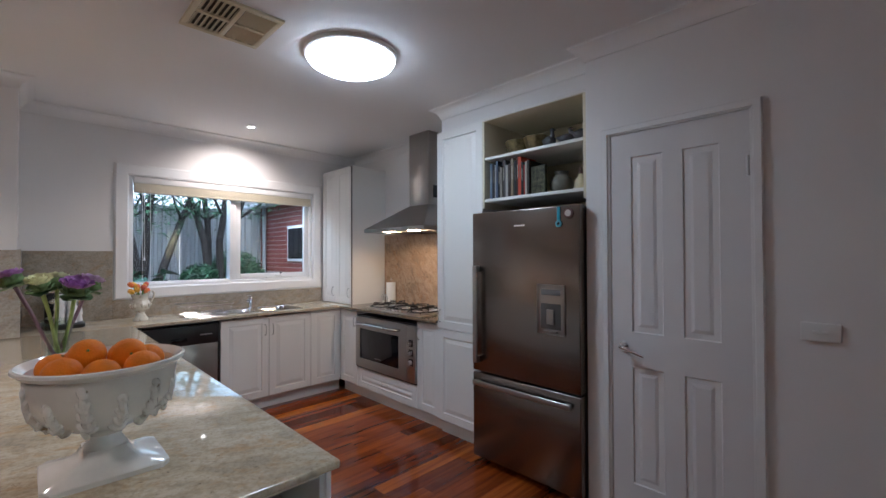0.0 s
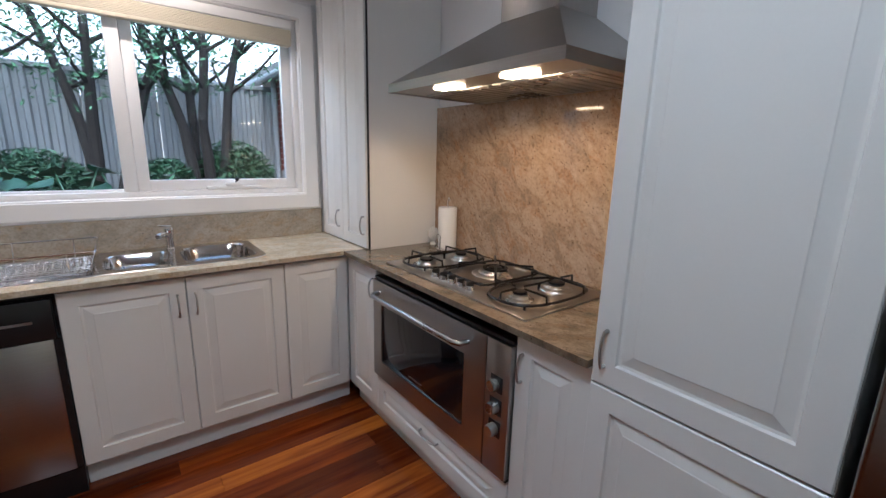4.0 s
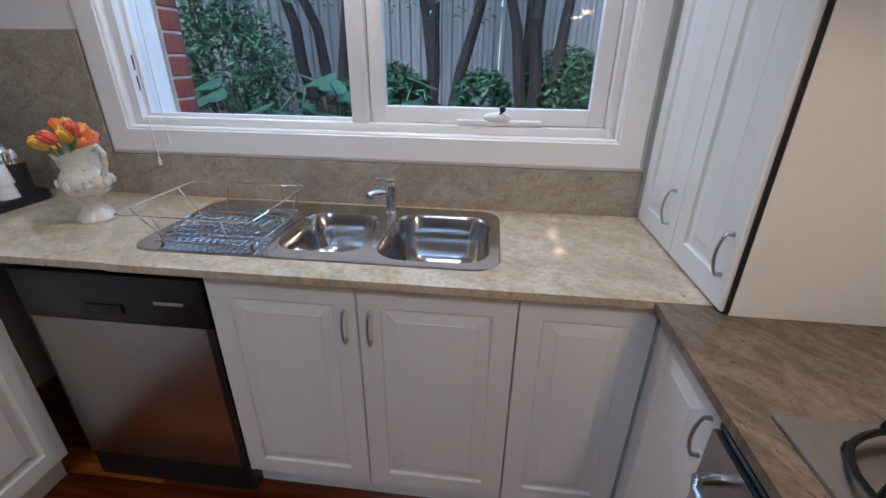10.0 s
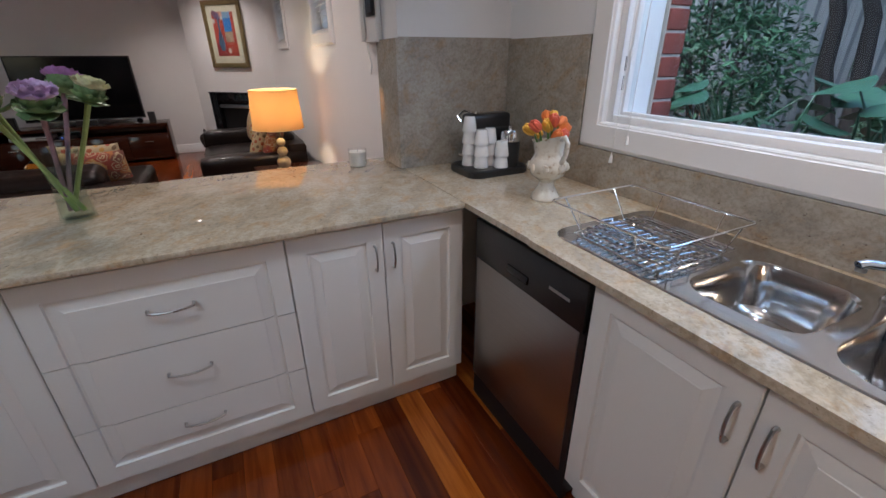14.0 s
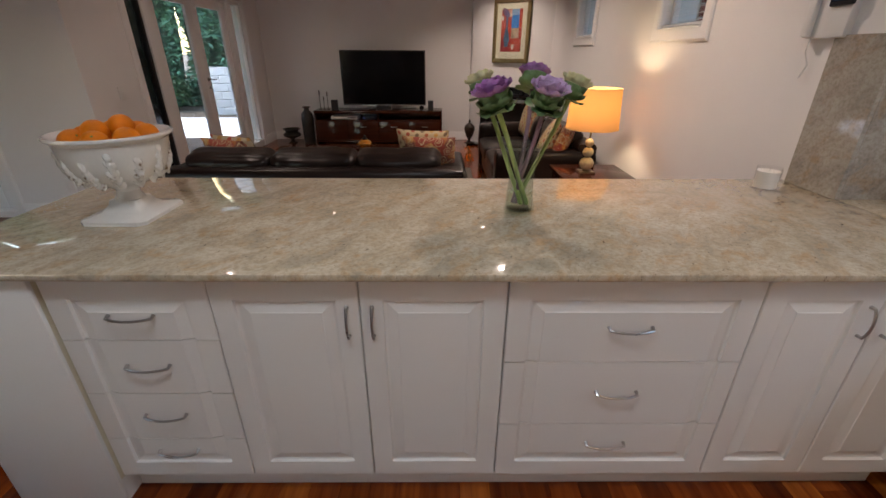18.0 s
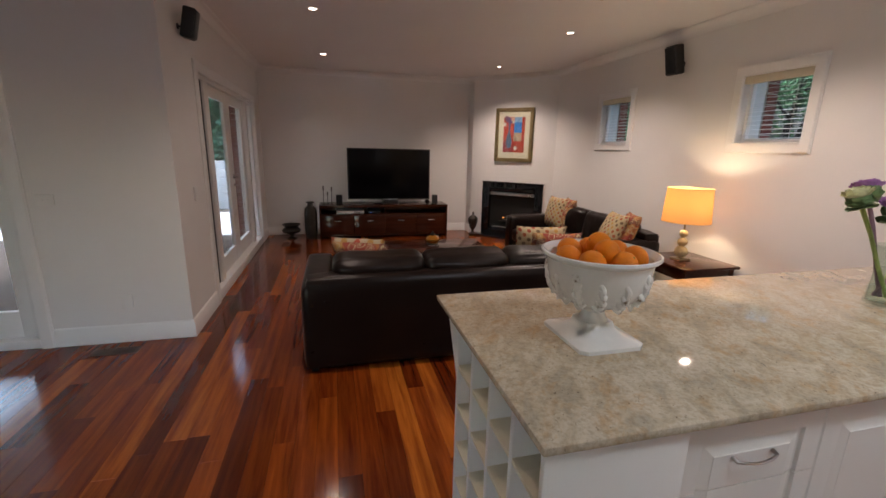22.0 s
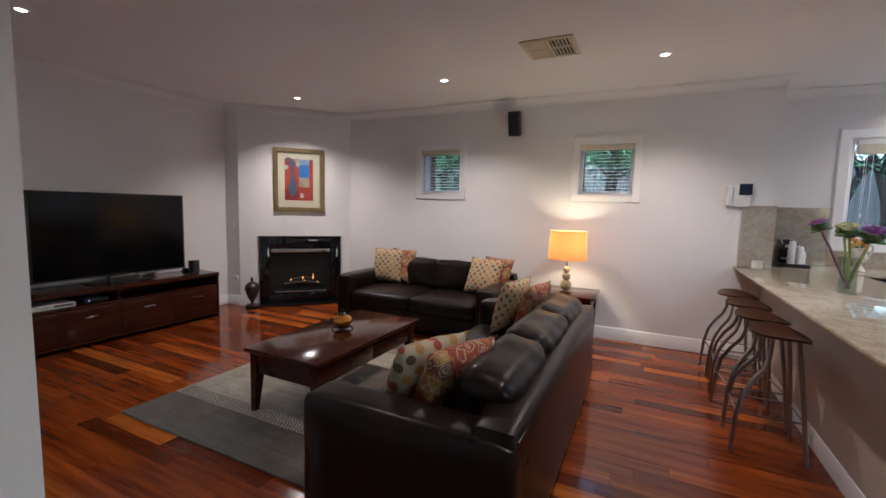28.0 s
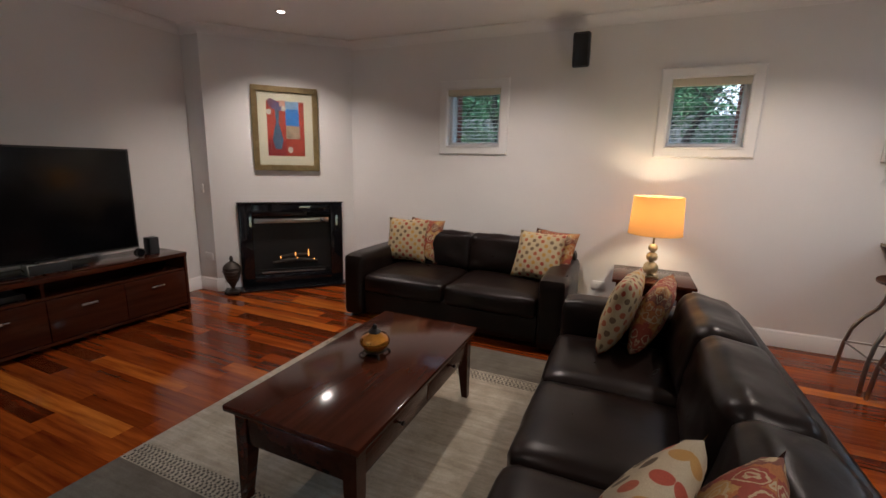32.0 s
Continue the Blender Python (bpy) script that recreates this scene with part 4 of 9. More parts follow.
glazed_leaf(mdoor, u0 + 0.037, -2.325, z0 + 0.009, z1 - 0.038, "y", WX - 0.10, 1, 0.10, 0.20, (-2.39, 1.05, -1))

# pantry door
pan = thing("door_3", "closed white four-panel pantry door with lever handle", "door", kind="structure")
casing(pan, 0.33, 0.994, 0.0, 2.122, 0.036, "y", DX, -1, 0.02, sill=False, foot=True)
bars(pan, "lining", [(0.33, 0.0, 0.341, 2.122), (0.983, 0.0, 0.994, 2.122), (0.341, 2.117, 0.983, 2.122)], "y", DX - 0.012, DX + 0.001, TRIM, 0.001)


def four_panel(w, h, panels, thick=0.02):
    """A moulded door skin in the x-z plane facing -y with raised panels (x0, z0, x1, z1)."""
    bm = B()
    xs = sorted({0, w, *[p[0] for p in panels], *[p[2] for p in panels]})
    zs = sorted({0, h, *[p[1] for p in panels], *[p[3] for p in panels]})
    grid = {}

    def v(x, y, z):
        k = (round(x, 5), round(y, 5), round(z, 5))
        if k not in grid:
            grid[k] = bm.verts.new((x, y, z))
        return grid[k]
    for a, b in zip(xs, xs[1:]):
        for c, d in zip(zs, zs[1:]):
            if not any(p[0] <= a + 1e-6 and b <= p[2] + 1e-6 and p[1] <= c + 1e-6 and d <= p[3] + 1e-6 for p in panels):
                bm.faces.new((v(a, 0, c), v(b, 0, c), v(b, 0, d), v(a, 0, d)))
    for x0, c0, x1, c1 in panels:
        rings = [[v(x0 + o, y, c0 + o), v(x1 - o, y, c0 + o), v(x1 - o, y, c1 - o), v(x0 + o, y, c1 - o)] for o, y in ((0, 0), (0.006, 0.009), (0.016, 0.010), (0.045, 0.002), (0.047, 0.0015))]
        for r, s in zip(rings, rings[1:]):
            for k in range(4):
                bm.faces.new((r[k], r[(k + 1) % 4], s[(k + 1) % 4], s[k]))
        bm.faces.new(rings[-1])
    box(bm, 0, 0.0105, 0, w, thick, h)
    return bm


P4 = [(0.11, 1.03, 0.268, 1.975), (0.362, 1.03, 0.52, 1.975), (0.11, 0.22, 0.268, 0.845), (0.362, 0.22, 0.52, 0.845)]
leaf = part("leaf", four_panel(0.638, 2.104, P4), DOORPAINT, pan, "white moulded four-panel leaf", smooth=False)
leaf.matrix_local = pose(DX - 0.006, 0.981, 0.008, 0, 0, -90)
b = B()
tube(b, [(0.065, 0, 0.95), (0.065, -0.012, 0.95)], 0.026, 20)
tube(b, [(0.065, 0, 0.95), (0.065, -0.05, 0.95), (0.08, -0.056, 0.95), (0.15, -0.056, 0.93), (0.185, -0.05, 0.915)], [0.010, 0.010, 0.011, 0.009, 0.006], 10)
part("lever_handle", b, CHROME, leaf, "polished chrome lever handle")
for zz in (0.25, 1.85):
    b = B()
    tube(b, [(0.632, -0.004, zz - 0.045), (0.632, -0.004, zz + 0.045)], 0.006, 8)
    part("hinge", b, SATIN, leaf, "steel hinge")

# ---- kitchen: cabinets and worktops ----
H0, H1 = 0.115, 0.878  # foot and top of the doors
HD = H1 - H0
# peninsula, doors towards the range side
un = base_unit("white base cabinet with four drawers under the worktop", (0.515, 1.34, 0), 90, 0.45)
drawer_stack(un, 0, H0, 0.45, HD, [0.175, 0.365, 0.565])
un = base_unit("white two-door base cabinet in the peninsula", (0.515, 1.79, 0), 90, 0.82)
door_front(un, 0, H0, 0.41, HD, hand=(0.375, 0.745, "v"))
door_front(un, 0.41, H0, 0.41, HD, hand=(0.445, 0.745, "v"))
un = base_unit("white base cabinet with three wide drawers", (0.515, 2.61, 0), 90, 0.71)
drawer_stack(un, 0, H0, 0.71, HD, [0.235, 0.485])
un = base_unit("white two-door corner base cabinet in the peninsula", (0.515, 3.32, 0), 90, 0.68)
door_front(un, 0, H0, 0.34, HD, hand=(0.305, 0.745, "v"))
door_front(un, 0.34, H0, 0.34, HD, hand=(0.375, 0.745, "v"))
# under the window
un = base_unit("white two-door base cabinet under the sink", (1.19, 4.02, 0), 0, 0.86, 0.70)
door_front(un, 0, H0, 0.43, HD, hand=(0.395, 0.75, "v"))
door_front(un, 0.43, H0, 0.43, HD, hand=(0.465, 0.75, "v"))
un = base_unit("white single-door corner base cabinet", (2.05, 4.02, 0), 0, 0.36)
door_front(un, 0, H0, 0.343, HD)
# range side
un = base_unit("narrow white base cabinet beside the oven", (2.395, 4.018, 0), -90, 0.326, d=0.5)
door_front(un, 0, H0, 0.326, HD, hand=(0.29, 0.77, "v"))
un = base_unit("white oven housing with a drawer below", (2.395, 3.692, 0), -90, 0.932, h=0.31, d=0.5)
drawer_stack(un, 0, H0, 0.932, 0.195, [])
oven_unit((2.39, 3.69, 0.318), -90, 0.928, 0.53)
un = base_unit("narrow white base cabinet between oven and pantry", (2.395, 2.76, 0), -90, 0.283, d=0.5)
door_front(un, 0, H0, 0.283, HD, hand=(0.03, 0.77, "v"))
tall = thing("tall_cabinet", "tall white two-door pantry cabinet beside the fridge", "cabinet", (2.37, 2.475, 0), -90)
carcass(tall, 0.49, 2.46, 0.56, H0)
bm = B()
box(bm, 0, 0.055, 0, 0.49, 0.07, H0)
part("plinth", bm, CREAM, tall, smooth=False)
door_front(tall, 0, H0, 0.49, 0.74, hand=None)
door_front(tall, 0, 0.857, 0.49, 1.603, hand=(0.035, 0.96, "v"))

cub = thing("corner_cupboard", "white two-door cupboard standing on the worktop corner", "cabinet", (2.475, 4.565, BZ), -90)
bm = B()
box(bm, 0.001, 0.021, 0, 0.625, 0.47, 1.525)
part("body", bm, CREAM, cub, smooth=False)
door_front(cub, 0.02, 0.004, 0.30, 1.515, hand=(0.27, 0.13, "v"))
door_front(cub, 0.32, 0.004, 0.30, 1.515, hand=(0.59, 0.13, "v"))
# black strip drawn for the shade in the gap beside the door
bm = B()
box(bm, 0.6205, 0.010, 0.004, 0.6235, 0.0208, 1.519)
part("gap_shade_strip", bm, BLACK, cub, "black strip for the shaded gap beside the door")

# open shelf over the fridge
sh = thing("open_shelf_unit", "cream open shelf unit above the fridge", "shelf", (2.37, 1.985, 1.80), -90)
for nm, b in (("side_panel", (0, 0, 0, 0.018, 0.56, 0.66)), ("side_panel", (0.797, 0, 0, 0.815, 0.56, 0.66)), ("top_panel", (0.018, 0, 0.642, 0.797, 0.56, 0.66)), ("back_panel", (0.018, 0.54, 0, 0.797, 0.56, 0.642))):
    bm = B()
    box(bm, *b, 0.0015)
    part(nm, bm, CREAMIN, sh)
for z in (0.045, 0.355):
    bm = B()
    box(bm, 0.018, 0.004, z, 0.797, 0.54, z + 0.022, 0.003)
    part("shelf_board", bm, CREAM, sh, "white shelf board")
bm = B()
box(bm, -0.002, -0.006, 0.645, 0.817, 0.0, 0.665, 0.002)
part("edge_trim", bm, CREAM, sh)

# end panel, wine rack and bar-side panel of the peninsula
rack = thing("wine_rack", "white timber wine rack lattice at the peninsula end", "wine rack", (-0.12, 0.985, 0.10))
cols, rows_ = 4, 5
rw, rh = 0.635, 0.785
for k in range(cols + 1):
    x = rw * k / cols
    bm = B()
    box(bm, x - 0.009, 0, 0, x + 0.009, 0.34, rh, 0.002)
    part("upright", bm, CREAM, rack)
for c in range(cols):
    for r in range(rows_ + 1):
        bm = B()
        xa, xb, z = rw * c / cols + 0.009, rw * (c + 1) / cols - 0.009, rh * r / rows_
        mid = (xa + xb) / 2
        zt = min(z + 0.008, rh)
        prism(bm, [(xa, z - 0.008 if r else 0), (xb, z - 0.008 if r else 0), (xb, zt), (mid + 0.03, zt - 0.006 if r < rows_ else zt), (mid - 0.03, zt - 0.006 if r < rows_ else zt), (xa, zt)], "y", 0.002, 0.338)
        # rack shelves and back: cream with the beige of their shade put in
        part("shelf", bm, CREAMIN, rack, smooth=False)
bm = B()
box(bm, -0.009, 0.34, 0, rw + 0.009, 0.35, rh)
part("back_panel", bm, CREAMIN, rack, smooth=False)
bm = B()
box(bm, -0.009, 0.02, -0.10, rw + 0.009, 0.35, 0)
part("plinth", bm, CREAM, rack, smooth=False)
bm = B()
box(bm, 0.522, 0.977, 0.0, 0.536, 1.338, 0.893, 0.002)
solid("end_panel", bm, CREAM, "plain white cabinet panel beside the drawers", "panel")
bm = B()
prism(bm, [(-0.129, 0.893), (-0.31, 0.893), (-0.31, 0.86), (-0.145, 0.60), (-0.129, 0.60)], "y", 1.0, 1.03)
solid("support_bracket", bm, CREAM, "white angled bracket under the worktop overhang", "bracket", smooth=False)
# low wall toned beige-brown, darker than the white walls
bm = B()
box(bm, -0.129, 1.032, 0.0, -0.09, LY - 0.02, 0.893)
solid("wall_peninsula", bm, plain("bar_wall_tan", (0.44, 0.38, 0.31), 0.3, vary=0.06, scale=1.5), "plain beige low wall under the breakfast bar", "wall", "structure", smooth=False)
bm = B()
along(bm, [(-0.129, LY - 0.03), (-0.129, 1.1)][::-1], [(0.0, 0.002), (0.014, 0.002), (0.014, 0.09), (0.006, 0.11), (0.0, 0.11)])
solid("baseboard_bar", bm, TRIM, "white skirting under the breakfast bar", "skirting board", "structure")
for k in range(2):
    bt = thing("wine_bottle", "dark green wine bottle lying in the rack", "bottle", (0.03 - 0.16 * 0 + 0.318 * k - 0.07, 1.02, 0.10 + rh * (0.4 if k else 0.2) + 0.05), 0, "wine bottles in the rack")
    bm = B()
    lathe(bm, [(0, 0), (0.036, 0.004), (0.037, 0.16), (0.03, 0.185), (0.015, 0.215), (0.014, 0.255), (0, 0.256)], 16)
    moved(bm, pose(0, 0.255, 0, 90, 0, 0))
    part("glass_body", bm, plain("bottle_glass", (0.02, 0.03, 0.015), 0.08), bt)
    bm = B()
    lathe(bm, [(0.0155, 0.0), (0.0158, 0.045), (0, 0.046)], 12)
    moved(bm, pose(0, 0.045, 0, 90, 0, 0))
    part("foil_cap", bm, plain("foil_gold", (0.45, 0.33, 0.16), 0.35, 0.9), bt, "gold foil cap")


# stone worktops
def slab(bm, x0, y0, x1, y1, z0=0.893, z1=BZ):
    box(bm, x0, y0, z0, x1, y1, z1, 0.005, 2)


bm = B()
slab(bm, -0.365, 0.962, 0.555, LY - 0.001)
solid("peninsula_worktop", bm, STONE, "polished beige granite breakfast bar worktop", "worktop")
SX0, SX1, SY0, SY1 = 0.93, 1.995, 4.075, 4.54
bm = B()
box(bm, PX + 0.001, LY, 0.893, SX0 + 0.02, NY, BZ)
box(bm, SX1 - 0.02, 3.98, 0.893, EX, NY, BZ)
box(bm, SX0 + 0.02, 3.98, 0.893, SX1 - 0.02, SY0 + 0.02, BZ)
box(bm, SX0 + 0.02, SY1 - 0.02, 0.893, SX1 - 0.02, NY, BZ)
bmesh.ops.remove_doubles(bm, verts=bm.verts, dist=1e-5)
solid("window_worktop", bm, STONE, "polished beige granite worktop under the window", "worktop", smooth=False)
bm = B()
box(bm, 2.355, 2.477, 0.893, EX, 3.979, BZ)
solid("range_worktop", bm, STONE_R, "polished granite worktop beside the hob, toned darker brown", "worktop", smooth=False)
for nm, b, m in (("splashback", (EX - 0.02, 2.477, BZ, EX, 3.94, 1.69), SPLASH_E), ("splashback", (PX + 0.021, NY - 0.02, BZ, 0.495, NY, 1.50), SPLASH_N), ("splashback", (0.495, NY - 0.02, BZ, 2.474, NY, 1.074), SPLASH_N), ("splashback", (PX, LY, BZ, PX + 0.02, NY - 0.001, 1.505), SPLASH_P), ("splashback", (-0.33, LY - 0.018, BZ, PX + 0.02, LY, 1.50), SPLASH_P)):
    bm = B()
    box(bm, *b, 0.0015, 1)
    solid(nm, bm, m, "polished stone splashback slab on the wall", "splashback")


# ---- kitchen: appliances ----
hob_unit((2.418, 3.64, BZ), -90).scale = (1.0, 0.96, 1.0)
hood_unit((2.385, 3.55, 1.68), -90, w=0.90, d=EX - 2.385, top=CZ - 1.68 - 0.001, rise=0.27)
fr = fridge_unit((2.222, 1.958, 0), -90, w=0.82, h=1.75)

dwm = thing("dishwasher", "stainless steel dishwasher with black control band", "dishwasher", (0.588, 4.018, 0), 0)
bm = B()
box(bm, 0.0, 0.03, 0.02, 0.60, 0.54, 0.875)
part("body", bm, BLACK, dwm, smooth=False)
bm = B()
box(bm, 0.012, -0.004, 0.125, 0.578, 0.03, 0.70, 0.003)
part("door", bm, STEELX, dwm, "brushed steel dishwasher door")
bm = B()
box(bm, 0.0, -0.006, 0.70, 0.59, 0.03, 0.862, 0.006)
cp = part("control_panel", bm, BLACK, dwm, "glossy black control band")
bm = B()
box(bm, 0.22, -0.012, 0.735, 0.34, -0.004, 0.765, 0.006)
part("latch_handle", bm, BLACKGLASS, cp, "black latch recess")
bm = B()
box(bm, 0.44, -0.0075, 0.775, 0.53, -0.005, 0.785)
part("maker_mark", bm, SATIN, cp, "small pale marking")
for x0, x1 in ((-0.0, 0.012), (0.578, 0.60)):
    bm = B()
    box(bm, x0, 0.0, 0.125, x1, 0.03, 0.70)
    part("side_seal", bm, BLACK, dwm, smooth=False)
bm = B()
box(bm, 0.0, 0.006, 0.0, 0.60, 0.03, 0.118)
part("kickplate", bm, BLACK, dwm, "black kickplate")

# sink: pressed steel with two bowls and a drainer
sk = thing("sink", "stainless steel double bowl sink with drainer", "sink", (0, 0, BZ))


def rr(x0, y0, x1, y1, r, n=6):
    """A rounded rectangle as a loop of plan points."""
    out = []
    for cx, cy, a0 in ((x1 - r, y1 - r, 0), (x0 + r, y1 - r, 90), (x0 + r, y0 + r, 180), (x1 - r, y0 + r, 270)):
        out += [(cx + r * math.cos(radians(a0 + 90 * k / n)), cy + r * math.sin(radians(a0 + 90 * k / n))) for k in range(n + 1)]
    return out


def skin(bm, loops):
    rows = [[bm.verts.new(p) for p in lp] for lp in loops]
    n = len(rows[0])
    for a, b in zip(rows, rows[1:]):
        for k in range(n):
            bm.faces.new((a[k], a[(k + 1) % n], b[(k + 1) % n], b[k]))
    return rows


bowls = ((1.335, 4.13, 1.60, 4.45, 0.075, 0.14), (1.64, 4.105, 1.968, 4.48, 0.09, 0.17))
bm = B()
outer = [(x, y, 0.004) for x, y in rr(SX0, SY0, SX1, SY1, 0.07)]
rim0 = [(x, y, 0.0005) for x, y in rr(SX0 - 0.004, SY0 - 0.004, SX1 + 0.004, SY1 + 0.004, 0.074)]
inner = [(x, y, 0.003) for x, y in rr(SX0 + 0.018, SY0 + 0.018, SX1 - 0.018, SY1 - 0.018, 0.055)]
rows = skin(bm, [rim0, outer, inner])
edges = [bm.edges.get((a, b)) for a, b in zip(rows[-1], rows[-1][1:] + rows[-1][:1])]
for x0, y0, x1, y1, r, dep in bowls:
    lp = [bm.verts.new((x, y, 0.003)) for x, y in rr(x0, y0, x1, y1, r)]
    edges += [bm.edges.new((a, b)) for a, b in zip(lp, lp[1:] + lp[:1])]
bmesh.ops.triangle_fill(bm, edges=edges, use_beauty=True)
over = [f for f in bm.faces if any(b[0] < f.calc_center_median().x < b[2] and b[1] < f.calc_center_median().y < b[3] and all(abs(v.co.z - 0.003) < 1e-5 and b[0] - 1e-5 <= v.co.x <= b[2] + 1e-5 and b[1] - 1e-5 <= v.co.y <= b[3] + 1e-5 for v in f.verts) for b in bowls)]
bmesh.ops.delete(bm, geom=over, context="FACES_ONLY")
part("rim", bm, SINKSTEEL, sk, "flat steel sink deck")
for x0, y0, x1, y1, r, dep in bowls:
    bm = B()
    loops = []
    for o, z in ((0, 0.003), (0.006, -0.004), (0.014, -dep * 0.5), (0.02, -dep * 0.85), (0.035, -dep * 0.97), (0.07, -dep)):
        loops.append([(x, y, z) for x, y in rr(x0 + o, y0 + o, x1 - o, y1 - o, max(0.02, r - o * 0.4))])
    rows = skin(bm, loops)
    bm.faces.new(rows[-1])
    bw = part("bowl", bm, SINKSTEEL, sk, "deep polished steel bowl")
    bm = B()
    lathe(bm, [(0, 0.002), (0.03, 0.003), (0.042, 0.004), (0.045, 0.0)], 20, ((x0 + x1) / 2, (y0 + y1) / 2, -dep))
    part("waste", bm, CHROME, bw, "round waste fitting")
for k in range(9):
    bm = B()
    y = 4.15 + 0.038 * k
    tube(bm, [(0.97, y, 0.0035), (1.28, y, 0.0035)], 0.004, 6)
    part("drainer_rib", bm, SINKSTEEL, sk)

tap = thing("mixer_tap", "chrome single lever sink mixer tap", "tap", (1.615, 4.478, BZ + 0.0035))
tap.scale = (0.84, 0.84, 0.84)
bm = B()
lathe(bm, [(0.026, 0), (0.026, 0.006), (0.021, 0.012), (0.021, 0.05), (0.0245, 0.115), (0.026, 0.128), (0.023, 0.136), (0, 0.138)], 12)
part("tap_body", bm, CHROME, tap)
bm = B()
tube(bm, [(-0.008, -0.008, 0.088), (-0.03, -0.04, 0.102), (-0.058, -0.085, 0.106), (-0.066, -0.098, 0.100)], [0.015, 0.0145, 0.013, 0.013], 12)
sp = part("spout", bm, CHROME, tap)
bm = B()
lathe(bm, [(0.0125, 0.0), (0.0125, -0.012), (0.009, -0.013), (0, -0.011)], 14, (-0.060, -0.090, 0.096))
part("aerator", bm, SATIN, sp)
bm = B()
box(bm, -0.062, -0.011, -0.004, 0.014, 0.011, 0.005, 0.003)
moved(bm, pose(0, 0, 0.145, 0, 8, 35))
part("lever", bm, CHROME, tap)
bm = B()
blob(bm, (0, -0.0262, 0.112), (0.004, 0.0012, 0.004), 8, 5)
part("heat_mark", bm, plain("red_mark", (0.5, 0.03, 0.03), 0.4), tap, "tiny red temperature mark")

# wire dish rack on the drainer
dr = thing("dish_rack", "chrome wire dish rack on the sink drainer", "dish rack", (0.94, 4.085, BZ + 0.004))
rx, ry, rz = 0.39, 0.35, 0.098


def wire(name, pts, r=0.0022, closed=False):
    b = B()
    tube(b, pts, r, 6, closed)
    return part(name, b, CHROME, dr)


wire("top_rim", [(x, y, rz) for x, y in rr(-0.02, -0.01, rx, ry, 0.02, 3)], 0.0032, True)
wire("base_rim", [(x, y, 0.012) for x, y in rr(0.05, 0.02, rx - 0.03, ry - 0.03, 0.05, 4)], 0.003, True)
for k in range(15):
    x = 0.065 + 0.0215 * k
    wire("base_wire", [(x, 0.02, 0.012), (x, 0.10, 0.014), (x, ry - 0.03, 0.012)])
for k in range(9):
    y = 0.06 + 0.033 * k
    wire("cross_wire", [(0.05, y, 0.016), (rx - 0.03, y, 0.016)])
for k in range(11):
    x = 0.08 + 0.027 * k
    wire("plate_prong", [(x, 0.10, 0.014), (x + 0.004, 0.10, 0.045), (x + 0.010, 0.15, 0.045), (x + 0.012, 0.15, 0.014)])
for x, y, xx, yy in ((-0.02, 0.05, 0.05, 0.06), (-0.02, 0.26, 0.05, 0.25), (rx, 0.05, rx - 0.03, 0.06), (rx, 0.28, rx - 0.03, 0.27), (0.1, -0.01, 0.1, 0.02), (0.3, -0.01, 0.3, 0.02), (0.1, ry, 0.1, ry - 0.03), (0.3, ry, 0.3, ry - 0.03)):
    wire("side_wire", [(x, y, rz), (xx, yy, 0.012)])
for x, y in ((0.06, 0.05), (rx - 0.05, 0.05), (0.06, ry - 0.06), (rx - 0.05, ry - 0.06)):
    wire("foot", [(x, y, 0.0), (x, y, 0.012)], 0.004)


# ---- kitchen: small things ----
pt = thing("paper_towel_roll", "white paper towel roll on a chrome stand", "paper towel", (2.865, 3.735, BZ))
pt.scale = (0.88, 0.88, 0.9)
bm = B()
lathe(bm, [(0.0, 0.0), (0.075, 0.0), (0.075, 0.006), (0.07, 0.009), (0.0, 0.009)], 28)
part("stand_base", bm, CHROME, pt)
bm = B()
tube(bm, [(0, 0, 0.008), (0, 0, 0.31), (0.008, 0, 0.322), (0.016, 0, 0.31), (0.012, 0, 0.296)], 0.0035, 8)
part("stand_rod", bm, CHROME, pt)
bm = B()
tube(bm, [(-0.072, -0.02, 0.008), (-0.07, -0.02, 0.09), (-0.067, 0.0, 0.1), (-0.07, 0.02, 0.09), (-0.072, 0.02, 0.008)], 0.003, 6)
part("tension_arm", bm, CHROME, pt)
PAPER = plain("soft_paper", (0.80, 0.79, 0.76), 0.9, vary=0.03, grain=160, relief=0.1)
bm = B()
lathe(bm, [(0.02, 0.012), (0.056, 0.012), (0.0585, 0.02), (0.0585, 0.255), (0.056, 0.263), (0.02, 0.263), (0.02, 0.012)], 36)
part("roll", bm, PAPER, pt)

pc = thing("pinecone_ornament", "small white ceramic pinecone ornament on a foot", "ornament", (2.88, 3.885, BZ))
pc.scale = (0.8, 0.8, 0.8)
bm = B()
lathe(bm, [(0.0, 0.0), (0.026, 0.0), (0.024, 0.012), (0.012, 0.022), (0.012, 0.03)], 16)
part("foot", bm, CERAMIC, pc)
bm = B()
for lv in range(8):
    zz, rr_ = 0.035 + 0.0115 * lv, 0.034 * math.sin(math.pi * (lv + 1.6) / 10.5)
    for k in range(9):
        a = 2 * math.pi * (k + 0.5 * (lv % 2)) / 9
        blob(bm, (rr_ * math.cos(a), rr_ * math.sin(a), zz), (0.010, 0.010, 0.008), 6, 4)
blob(bm, (0, 0, 0.125), (0.010, 0.010, 0.012), 6, 4)
part("scale_cluster", bm, CERAMIC, pc)

